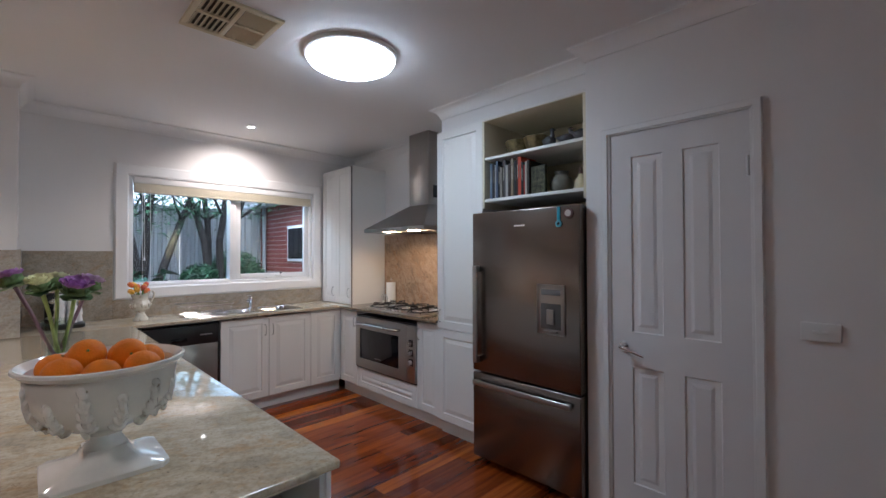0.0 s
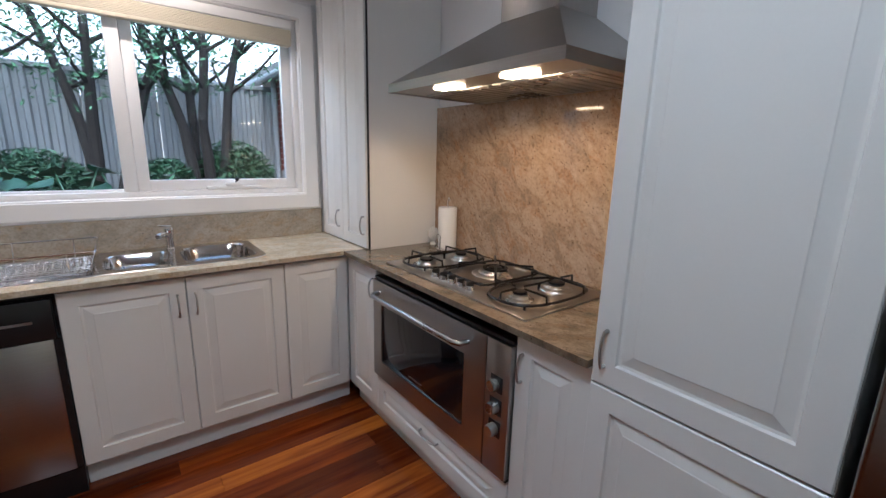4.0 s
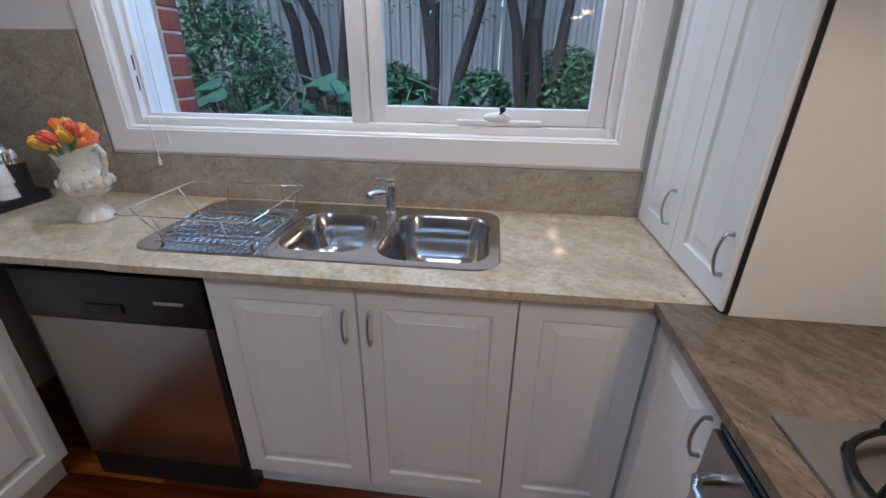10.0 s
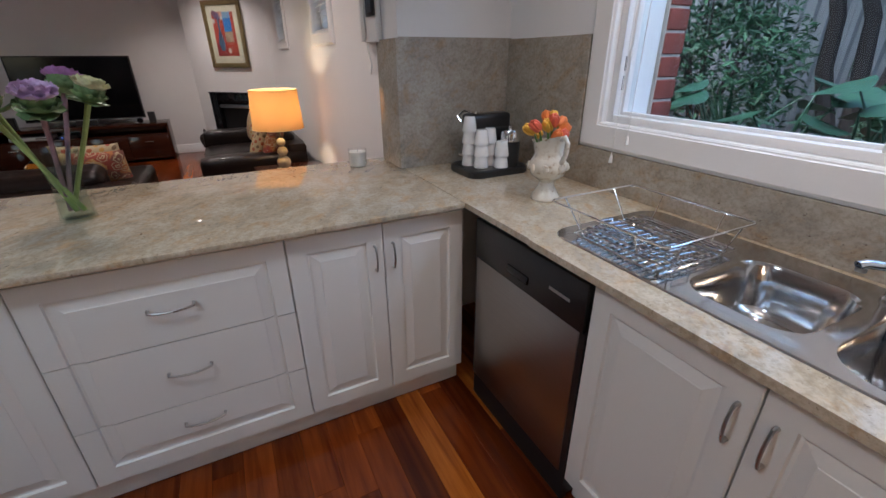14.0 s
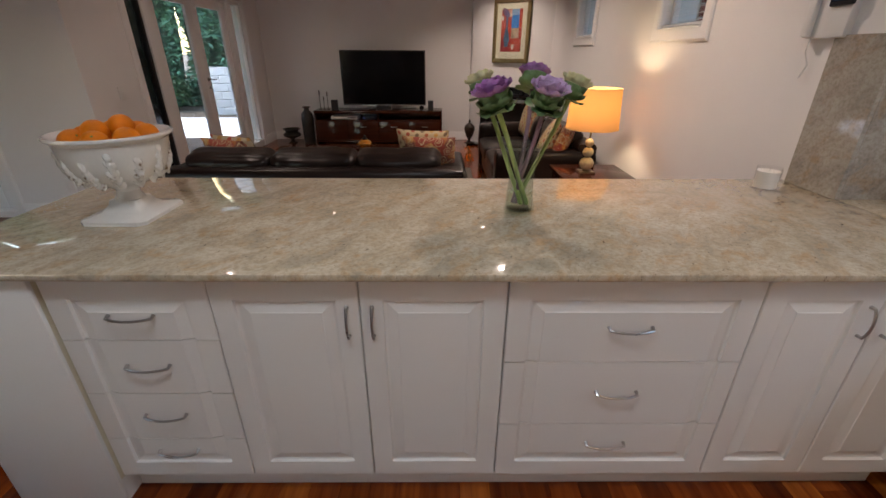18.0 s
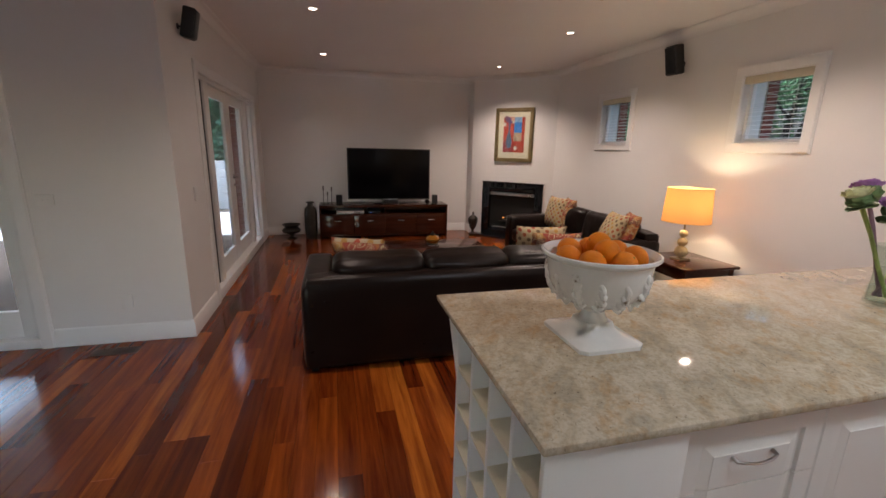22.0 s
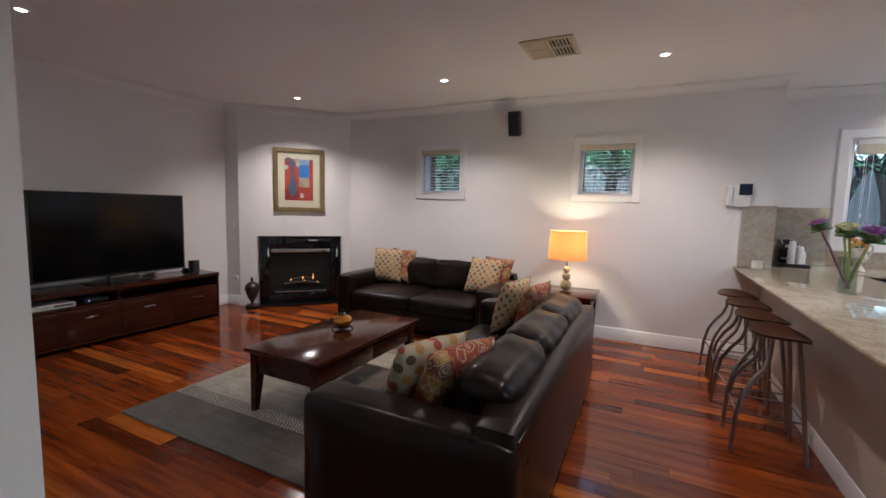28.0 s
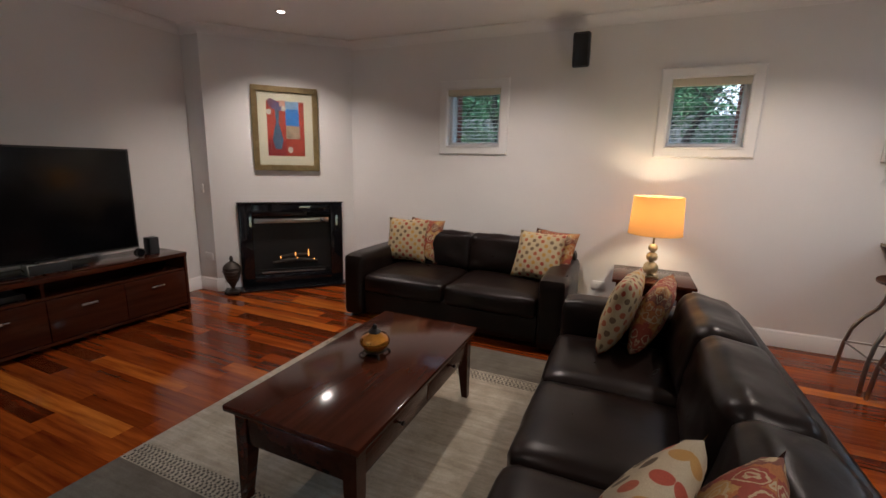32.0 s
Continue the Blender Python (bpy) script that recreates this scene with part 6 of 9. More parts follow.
for k, (y, sc) in enumerate(((1.47, 1.0), (1.345, 0.85), (1.235, 1.0))):
    bm = B()
    blob(bm, (0, 0, 0.038), (0.055, 0.036, 0.038), 14, 8)
    tube(bm, [(-0.03, 0, 0.055), (-0.035, 0, 0.085), (-0.03, 0, 0.1)], [0.018, 0.012, 0.014], 8)
    blob(bm, (-0.032, 0, 0.105), (0.019, 0.015, 0.015), 10, 6)
    tube(bm, [(-0.045, 0, 0.103), (-0.068, 0, 0.099)], [0.007, 0.003], 6)
    tube(bm, [(0.045, 0, 0.05), (0.075, 0, 0.062)], [0.018, 0.006], 6)
    for v in bm.verts:
        v.co.z = max(0, v.co.z) * sc
    solid("carved_bird", bm, DUCK, "small dark carved bird figure on the top shelf", "ornament", at=(2.45, y, 2.177), turn=70 + 20 * k, group="carved birds")
mg = thing("fridge_magnet", "round brown and pale magnet on the fridge", "magnet", (2.2215, 1.205, 1.70), -90)
bm = B()
tube(bm, [(0, 0, 0), (0, -0.012, 0)], 0.029, 22)
part("disc", bm, plain("magnet_brown", (0.10, 0.035, 0.03), 0.4), mg)
bm = B()
tube(bm, [(0, -0.012, 0), (0, -0.014, 0)], 0.02, 18)
part("face", bm, plain("magnet_pale", (0.55, 0.5, 0.46), 0.4), mg, "pale ring on the magnet")
mg = thing("bottle_opener", "blue handled bottle opener stuck to the fridge", "bottle opener", (2.2215, 1.27, 1.715), -90)
bm = B()
box(bm, -0.010, -0.008, -0.06, 0.010, 0.0, 0.028, 0.004)
part("handle", bm, plain("teal_plastic", (0.02, 0.30, 0.42), 0.35), mg)
bm = B()
tube(bm, [(0.015 * math.cos(a), -0.005, -0.074 + 0.015 * math.sin(a)) for a in [2 * math.pi * k / 16 for k in range(16)]], 0.007, 6, True)
part("ring", bm, plain("teal_ring", (0.10, 0.36, 0.44), 0.35), mg, "pale teal ring end")

# ---- living room ----
def softbox(bm, x0, y0, z0, x1, y1, z1, r=0.05, puff=(0, 0, 0), wrinkle=0.0, cuts=7, seed=0, freq=9.0):
    """A rounded, puffed block with uneven skin, as an upholstered cushion."""
    start = len(bm.verts)
    g = bmesh.ops.create_cube(bm, size=2.0)
    es = list({e for v in g["verts"] for e in v.link_edges})
    bmesh.ops.subdivide_edges(bm, edges=es, cuts=cuts, use_grid_fill=True)
    bm.verts.ensure_lookup_table()
    half = Vector(((x1 - x0) / 2, (y1 - y0) / 2, (z1 - z0) / 2))
    mid = Vector(((x1 + x0) / 2, (y1 + y0) / 2, (z1 + z0) / 2))
    rr_ = min(r, *[h * 0.98 for h in half])
    for v in bm.verts[start:]:
        p = v.co.copy()
        q = Vector([math.copysign(abs(c) ** 0.8, c) * h for c, h in zip(p, half)])
        inn = Vector([max(-(h - rr_), min(h - rr_, c)) for c, h in zip(q, half)])
        d = q - inn
        if d.length > 1e-6:
            inn += d.normalized() * rr_
        for k in range(3):
            a, b = [j for j in range(3) if j != k]
            inn[k] += math.copysign(puff[k], p[k]) * abs(p[k]) * (1 - p[a] ** 2) * (1 - p[b] ** 2)
        if wrinkle:
            w = noise.noise(Vector((inn.x * freq + seed * 7, inn.y * freq * 0.6, inn.z * freq))) + 0.5 * noise.noise(Vector((inn.x * freq * 2.6, inn.y * freq * 2 + seed, inn.z * freq * 2.6)))
            inn += (d.normalized() if d.length > 1e-6 else Vector((0, 0, 1))) * w * wrinkle
        v.co = mid + inn
    return bm


def leather(name):
    m, t, p = nodes(name)
    v = coords(t)
    big = node(t, "ShaderNodeTexNoise", Scale=3.0, Detail=5.0)
    cell = node(t, "ShaderNodeTexVoronoi", Scale=260.0)
    crease = node(t, "ShaderNodeTexNoise", Scale=7.0, Detail=3.0, Roughness=0.45, Distortion=0.8)
    for n in (big, cell, crease):
        t.links.new(v, n.inputs["Vector"])
    t.links.new(ramp(t, big.outputs[0], [(0.3, (0.006, 0.0034, 0.0028)), (0.7, (0.013, 0.0075, 0.006))]).outputs[0], p.inputs["Base Color"])
    mr = t.nodes.new("ShaderNodeMapRange")
    mr.inputs[3].default_value, mr.inputs[4].default_value = 0.24, 0.36
    p.inputs["Specular IOR Level"].default_value = 0.21
    t.links.new(crease.outputs[0], mr.inputs[0])
    t.links.new(mr.outputs[0], p.inputs["Roughness"])
    add = t.nodes.new("ShaderNodeMath")
    add.operation = "MULTIPLY_ADD"
    add.inputs[1].default_value = 0.12
    t.links.new(cell.outputs["Distance"], add.inputs[0])
    t.links.new(crease.outputs[0], add.inputs[2])
    bump(t, p, add.outputs[0], 0.22, 0.006)
    return m


LEATHER = leather("dark_leather")
DARKWOOD = timber("dark_stained_wood", (0.034, 0.0088, 0.0042), (0.062, 0.0155, 0.0072), 0.13, "y", 0.0)
DARKWOODX = timber("dark_stained_wood_x", (0.034, 0.0088, 0.0042), (0.062, 0.0155, 0.0072), 0.13, "x", 0.0)


def sofa(label, at, turn, w, d, seats, armh=0.62, seath=0.43, backh=0.67, topz=0.79):
    """A leather sofa, its front towards local -y, from x 0 to w."""
    ob = thing("sofa", label, "sofa", at, turn, "leather sofas")
    aw = 0.21
    bm = B()
    softbox(bm, aw - 0.01, 0.03, 0.05, w - aw + 0.01, d - 0.06, 0.30, 0.03, cuts=5)
    part("base", bm, LEATHER, ob)
    for k, x in enumerate((0, w - aw)):
        bm = B()
        softbox(bm, x, 0.0, 0.025, x + aw, d - 0.01, armh, 0.045, (0.004, 0.004, 0.008), 0.003, 9, k)
        part("arm", bm, LEATHER, ob)
    bm = B()
    softbox(bm, 0.03, d - 0.20, 0.03, w - 0.03, d, backh, 0.05, (0.0, 0.01, 0.004), 0.004, 9, 3)
    part("back_frame", bm, LEATHER, ob)
    bm = B()
    tube(bm, [(0.05, d - 0.012, backh - 0.045), (w - 0.05, d - 0.012, backh - 0.045)], 0.005, 6)
    part("piping", bm, LEATHER, ob, "stitched leather piping")
    cw = (w - 2 * aw) / seats
    for k in range(seats):
        x = aw + cw * k
        bm = B()
        softbox(bm, x + 0.003, 0.0, 0.25, x + cw - 0.003, d - 0.26, seath, 0.05, (0.0, 0.01, 0.022), 0.006, 9, k + 5)
        part("seat_cushion", bm, LEATHER, ob)
        bm = B()
        n0 = len(bm.verts)
        softbox(bm, x - 0.008, -0.12, 0.0, x + cw + 0.008, 0.12, topz - seath + 0.01, 0.065, (0.0, 0.03, 0.006), 0.010, 17, k + 11, 8.0)
        moved(bm, pose(0, d - 0.26, seath - 0.03, -10, 0, 0), n0)
        part("back_cushion", bm, LEATHER, ob)
    for x in (0.05, w - 0.09):
        for y in (0.06, d - 0.1):
            bm = B()
            box(bm, x, y, 0, x + 0.045, y + 0.045, 0.05, 0.004)
            part("foot", bm, BLACK, ob)
    return ob


sofa("dark brown leather three-seat sofa with its back to the kitchen", (-2.40, 2.63, 0), -90, 2.285, 0.94, 3)
sofa("dark brown leather two-seat sofa along the wall", (-4.41, 2.955, 0), 0, 1.97, 0.96, 2, armh=0.59)


def dots(name, base, inks, step=0.068, size=0.30, swirl=False):
    """Woven cloth printed with rows of coloured spots, or with loose rings and sprigs."""
    m, t, p = nodes(name)
    tc = t.nodes.new("ShaderNodeTexCoord")
    weave = node(t, "ShaderNodeTexNoise", Scale=420.0, Detail=2.0)
    t.links.new(tc.outputs["Object"], weave.inputs["Vector"])
    if swirl:
        vo = node(t, "ShaderNodeTexVoronoi", Scale=15.0)
        dist = node(t, "ShaderNodeTexNoise", Scale=26.0, Detail=3.0)
        t.links.new(tc.outputs["UV"], dist.inputs["Vector"])
        mx = t.nodes.new("ShaderNodeVectorMath")
        mx.operation = "MULTIPLY_ADD"
        mx.inputs[1].default_value = (0.05, 0.05, 0.05)
        t.links.new(dist.outputs["Color"], mx.inputs[0])
        t.links.new(tc.outputs["UV"], mx.inputs[2])
        t.links.new(mx.outputs[0], vo.inputs["Vector"])
        mask = ramp(t, vo.outputs["Distance"], [(0.0, (1, 1, 1)), (0.14, (1, 1, 1)), (0.16, (0, 0, 0)), (0.22, (0, 0, 0)), (0.24, (1, 1, 1)), (0.38, (1, 1, 1)), (0.40, (0, 0, 0)), (0.46, (0, 0, 0)), (0.48, (1, 1, 1))]).outputs[0]
        pick = vo.outputs["Color"]
    else:
        vo = node(t, "ShaderNodeTexVoronoi", Scale=1.0 / step, Randomness=0.0)
        vo.voronoi_dimensions = "2D"
        sw = t.nodes.new("ShaderNodeMapping")
        sw.inputs["Rotation"].default_value = (0, 0, radians(45))
        t.links.new(tc.outputs["UV"], sw.inputs[0])
        t.links.new(sw.outputs[0], vo.inputs["Vector"])
        mask = ramp(t, vo.outputs["Distance"], [(size, (1, 1, 1)), (size + 0.03, (0, 0, 0))]).outputs[0]
        pick = vo.outputs["Color"]
    sep = t.nodes.new("ShaderNodeSeparateColor")
    t.links.new(pick, sep.inputs[0])
    ink = ramp(t, sep.outputs[0], [(k / len(inks), c) for k, c in enumerate(inks)])
    ink.color_ramp.interpolation = "CONSTANT"
    col = mixrgb(t, base, ink.outputs[0], mask)
    col = mixrgb(t, col, ramp(t, weave.outputs[0], [(0.3, (0.72,) * 3), (0.7, (1, 1, 1))]).outputs[0], 1.0, "MULTIPLY")
    t.links.new(col, p.inputs["Base Color"])
    p.inputs["Roughness"].default_value = 0.85
    bump(t, p, weave.outputs[0], 0.3, 0.002)
    return m


DOT = dots("spotted_cloth", (0.47, 0.37, 0.22), ((0.33, 0.06, 0.03), (0.17, 0.11, 0.06), (0.46, 0.25, 0.06), (0.36, 0.10, 0.04)), step=0.055, size=0.29)
DOT2 = dots("large_spotted_cloth", (0.43, 0.36, 0.25), ((0.36, 0.06, 0.03), (0.10, 0.07, 0.04), (0.40, 0.22, 0.06), (0.34, 0.08, 0.04)), step=0.072, size=0.32)
SWIRL = dots("patterned_cloth", (0.45, 0.35, 0.21), ((0.28, 0.05, 0.03), (0.36, 0.13, 0.04), (0.18, 0.06, 0.04), (0.42, 0.24, 0.08)), swirl=True)


def cushion(x, y, z, size, tilt, turn, cloth, label):
    """A square scatter cushion with pinched corners; its face looks along local -y before the turn. z: its lowest edge."""
    ob = thing("scatter_cushion", label, "cushion", (x, y, z), turn, "scatter cushions")
    bm = B()
    n = 14
    sides = []
    for s in (1, -1):
        g = []
        for i in range(n + 1):
            row = []
            for j in range(n + 1):
                u, v = i / n * 2 - 1, j / n * 2 - 1
                pin = 1 - 0.055 * (abs(u * v)) * 0 - 0.06 * (1 - u * u) * abs(v) ** 3 - 0.06 * (1 - v * v) * abs(u) ** 3
                th = 0.075 * ((1 - u * u) * (1 - v * v)) ** 0.42 + 0.006 * noise.noise(Vector((u * 2.2, v * 2.2, s + x)))
                row.append(bm.verts.new((u * size / 2 * pin, v * size / 2 * pin, 0.0 if i in (0, n) or j in (0, n) else s * max(th, 0.002))))
            g.append(row)
        for i in range(n):
            for j in range(n):
                bm.faces.new((g[i][j], g[i + 1][j], g[i + 1][j + 1], g[i][j + 1]))
        sides.append(g)
    uv = bm.loops.layers.uv.new("cloth")
    where = {}
    for g in sides:
        for j in range(n + 1):
            for way in (1, -1):
                s0 = s1 = 0.0
                for i in range(n // 2, n // 2 + way * (n // 2 + 1), way):
                    if i != n // 2:
                        s0 += way * (g[i][j].co - g[i - way][j].co).length
                        s1 += way * (g[j][i].co - g[j][i - way].co).length
                    where.setdefault(g[i][j], [0, 0])[0] = s0
                    where.setdefault(g[j][i], [0, 0])[1] = s1
    for f in bm.faces:
        for lp in f.loops:
            lp[uv].uv = where[lp.vert]
    bmesh.ops.remove_doubles(bm, verts=bm.verts, dist=1e-5)
    ob2 = part("cover", bm, cloth, ob, smooth="all")
    ob2.matrix_local = pose(0, 0, 0, 90 - tilt, 0, 0) @ pose(0, size / 2, 0)
    return ob


SPOT, PAT = "beige cushion with red and brown spots on the sofa", "ochre and red patterned cushion on the sofa"
cushion(-4.07, 3.50, 0.45, 0.43, 14, 4, DOT, SPOT)
cushion(-3.94, 3.58, 0.45, 0.43, 16, -14, SWIRL, PAT)
cushion(-2.78, 3.42, 0.45, 0.43, 24, -12, DOT, SPOT)
cushion(-2.70, 3.55, 0.45, 0.43, 22, -22, SWIRL, PAT)
cushion(-2.13, 2.30, 0.44, 0.44, 15, -100, DOT, SPOT)
cushion(-1.98, 2.36, 0.44, 0.42, 18, -100, SWIRL, PAT)
cushion(-2.12, 0.80, 0.44, 0.42, 25, -112, DOT2, "cream cushion with large red and brown spots on the sofa")
cushion(-1.97, 0.80, 0.44, 0.42, 25, -110, SWIRL, PAT)


def rug_mat(name, pale=1.0):
    m, t, p = nodes(name)
    v = coords(t)
    wide = node(t, "ShaderNodeTexNoise", Scale=5.0, Detail=6.0, Roughness=0.7)
    pile = node(t, "ShaderNodeTexNoise", Scale=330.0, Detail=2.0)
    line = node(t, "ShaderNodeTexNoise", Scale=1.0, Detail=4.0, Roughness=0.7)
    t.links.new(v, wide.inputs["Vector"])
    t.links.new(v, pile.inputs["Vector"])
    t.links.new(coords(t, (2.5, 34.0, 1.0)), line.inputs["Vector"])
    c = ramp(t, line.outputs[0], [(p_, tuple(q * pale for q in c_)) for p_, c_ in ((0.3, (0.16, 0.139, 0.108)), (0.5, (0.205, 0.18, 0.143)), (0.7, (0.25, 0.222, 0.178)))]).outputs[0]
    c = mixrgb(t, c, ramp(t, wide.outputs[0], [(0.35, (0.62, 0.60, 0.56)), (0.62, (1, 1, 1))]).outputs[0], 0.8, "MULTIPLY")
    c = mixrgb(t, c, ramp(t, pile.outputs[0], [(0.3, (0.65,) * 3), (0.7, (1, 1, 1))]).outputs[0], 1.0, "MULTIPLY")
    t.links.new(c, p.inputs["Base Color"])
    p.inputs["Roughness"].default_value = 0.95
    bump(t, p, pile.outputs[0], 0.6, 0.004)
    return m


rug = thing("rug", "grey woven rug with darker lace border on the floor", "rug", (-4.18, 0.55, 0.001))
bm = B()
box(bm, 0, 0.36, 0, 2.25, 1.93, 0.011, 0.002)
part("weave", bm, rug_mat("rug_pile", 2.15), rug, "pale faded field")
LACE = plain("rug_border", (0.045, 0.04, 0.032), 0.95, vary=0.35, scale=30, grain=300, relief=0.2)
for y0, y1 in ((0.0, 0.36), (1.93, 2.29)):
    bm = B()
    box(bm, 0, y0, 0, 2.25, y1, 0.0108, 0.002)
    part("end_border", bm, rug_mat("rug_border_pile", 0.66), rug, "darker streaked border")
for y0 in (0.365, 1.81):
    bm = B()
    for k in range(84):
        for row in range(5):
            x, y = 0.02 + 0.0262 * k, y0 + 0.023 * row
            sl = 0.007 if row % 2 else -0.007
            box(bm, x + 0.002 + sl, y, 0.0095, x + 0.014 + sl, y + 0.010, 0.0118)
            box(bm, x + 0.010, y + 0.011, 0.0095, x + 0.018, y + 0.019, 0.0118)
    tagged(part("lace_pattern", bm, LACE, rug, "fine lace pattern woven in", smooth=False), kind="stuff")

# coffee table
ct = thing("coffee_table", "low dark wood coffee table with drawers", "coffee table", (-3.49, 0.94, 0.011))
tw, tl, th_ = 0.645, 1.235, 0.44
bm = B()
box(bm, 0, 0, th_ - 0.028, tw, tl, th_, 0.006)
part("tabletop", bm, DARKWOOD, ct)
for nm, b in (("apron", (0.05, 0.034, th_ - 0.17, tw - 0.05, 0.055, th_ - 0.0285)), ("apron", (0.05, tl - 0.055, th_ - 0.17, tw - 0.05, tl - 0.034, th_ - 0.0285)), ("side_rail", (0.034, 0.057, th_ - 0.17, 0.05, tl - 0.057, th_ - 0.0285))):
    bm = B()
    box(bm, *b, 0.002)
    part(nm, bm, DARKWOOD, ct)
for k in range(2):
    y0 = 0.058 + k * (tl - 0.116) / 2
    bm = B()
    box(bm, tw - 0.055, y0 + 0.002, th_ - 0.168, tw - 0.034, y0 + (tl - 0.116) / 2 - 0.002, th_ - 0.032, 0.003)
    dw_ = part("drawer", bm, DARKWOOD, ct, "dark wooden drawer front")
    bm = B()
    lathe(bm, [(0.006, 0), (0.006, 0.012), (0.012, 0.018), (0.010, 0.026), (0, 0.027)], 14)
    moved(bm, pose(tw - 0.034, y0 + (tl - 0.116) / 4, th_ - 0.10, 0, 90, 0))
    part("knob", bm, BLACKIRON, dw_, "small dark knob")
for x in (0.03, tw - 0.03):
    for y in (0.03, tl - 0.03):
        bm = B()
        sx, sy = (1 if x < 0.3 else -1), (1 if y < 0.5 else -1)
        rows = []
        for z, s in ((th_ - 0.028, 0.062), (0.22, 0.058), (0.0, 0.036)):
            rows.append([(x, y, z), (x + sx * s, y, z), (x + sx * s, y + sy * s, z), (x, y + sy * s, z)])
        rws = skin(bm, rows)
        bm.faces.new(rws[-1])
        bm.faces.new(rws[0])
        part("leg", bm, DARKWOOD, ct, smooth=False)
AMBER = plain("amber_lacquer", (0.66, 0.27, 0.03), 0.12, 0.75, vary=0.25, scale=10, coat=0.6)
bp = thing("incense_burner", "amber lacquer pot with dark lid on a stand", "ornament", (-3.2, 1.60, 0.451))
bm = B()
lathe(bm, [(0.02, 0.026), (0.055, 0.034), (0.074, 0.058), (0.076, 0.075), (0.062, 0.10), (0.035, 0.112), (0.03, 0.118)], 28)
part("pot", bm, AMBER, bp)
bm = B()
lathe(bm, [(0.032, 0.116), (0.034, 0.122), (0.022, 0.13), (0.012, 0.136), (0.014, 0.146), (0.008, 0.158), (0, 0.16)], 18)
part("lid", bm, BLACKIRON, bp, "dark pierced lid")
bm = B()
lathe(bm, [(0, 0.018), (0.055, 0.018), (0.06, 0.024), (0.055, 0.028), (0.02, 0.029)], 20)
for k in range(4):
    a = radians(45 + 90 * k)
    tube(bm, [(0.05 * math.cos(a), 0.05 * math.sin(a), 0.022), (0.072 * math.cos(a), 0.072 * math.sin(a), 0.012), (0.076 * math.cos(a), 0.076 * math.sin(a), 0.0)], [0.007, 0.006, 0.008], 6)
part("stand", bm, BLACKIRON, bp, "dark footed stand")

# side table and lamp
st = thing("side_table", "small dark wood side table beside the sofas", "side table", (-2.15, 3.38, 0))
bm = B()
box(bm, 0, 0, 0.525, 0.59, 0.57, 0.55, 0.005)
part("tabletop", bm, DARKWOODX, st)
for b in ((0.04, 0.035, 0.43, 0.55, 0.055, 0.525), (0.04, 0.515, 0.43, 0.55, 0.535, 0.525), (0.035, 0.055, 0.43, 0.055, 0.515, 0.525), (0.535, 0.055, 0.43, 0.555, 0.515, 0.525)):
    bm = B()
    box(bm, *b, 0.002)
    part("apron", bm, DARKWOODX, st)
for x in (0.03, 0.52):
    for y in (0.03, 0.50):
        bm = B()
        rws = skin(bm, [[(x + o, y + o, z), (x + 0.04 - o, y + o, z), (x + 0.04 - o, y + 0.04 - o, z), (x + o, y + 0.04 - o, z)] for z, o in ((0.525, 0), (0.0, 0.007))])
        bm.faces.new(rws[-1])
        bm.faces.new(rws[0])
        part("leg", bm, DARKWOODX, st, smooth=False)

LX, LYP, LZ = -1.875, 3.61, 0.55
lm = thing("table_lamp", "lit table lamp with orange drum shade and stacked ball base", "lamp", (LX, LYP, LZ))
MARB = plain("cream_marble", (0.62, 0.52, 0.33), 0.25, vary=0.2, scale=14, grain=60, relief=0.02)
bm = B()
box(bm, -0.06, -0.06, 0, 0.06, 0.06, 0.016, 0.003)
part("foot_plate", bm, plain("bronze_plate", (0.25, 0.2, 0.12), 0.35, 0.7), lm)
for zc, r in ((0.075, 0.056), (0.165, 0.043), (0.24, 0.035)):
    bm = B()
    blob(bm, (0, 0, zc), (r, r, r * 0.97), 24, 14)
    part("ball", bm, MARB, lm)
bm = B()
for z0, z1, r in ((0.016, 0.022, 0.03), (0.125, 0.13, 0.02), (0.204, 0.209, 0.018), (0.27, 0.38, 0.008)):
    lathe(bm, [(0, z0), (r, z0), (r, z1), (0, z1)], 14)
part("stem", bm, plain("bronze_stem", (0.3, 0.24, 0.14), 0.3, 0.9), lm)


def shade_mat(name):
    m, t, p = nodes(name)
    d = node(t, "ShaderNodeBsdfDiffuse", Roughness=0.5)
    d.inputs[0].default_value = (0.64, 0.43, 0.20, 1)
    tr = t.nodes.new("ShaderNodeBsdfTranslucent")
    w = node(t, "ShaderNodeTexNoise", Scale=180.0, Detail=2.0)
    t.links.new(coords(t, (1, 1, 2.5)), w.inputs["Vector"])
    r = ramp(t, w.outputs[0], [(0.3, (0.42, 0.185, 0.045)), (0.7, (0.51, 0.235, 0.062))])
    t.links.new(r.outputs[0], tr.inputs[0])
    mx = t.nodes.new("ShaderNodeMixShader")
    mx.inputs[0].default_value = 0.27
    t.links.new(d.outputs[0], mx.inputs[1])
    t.links.new(tr.outputs[0], mx.inputs[2])
    t.links.new(mx.outputs[0], t.nodes["Material Output"].inputs[0])
    return m


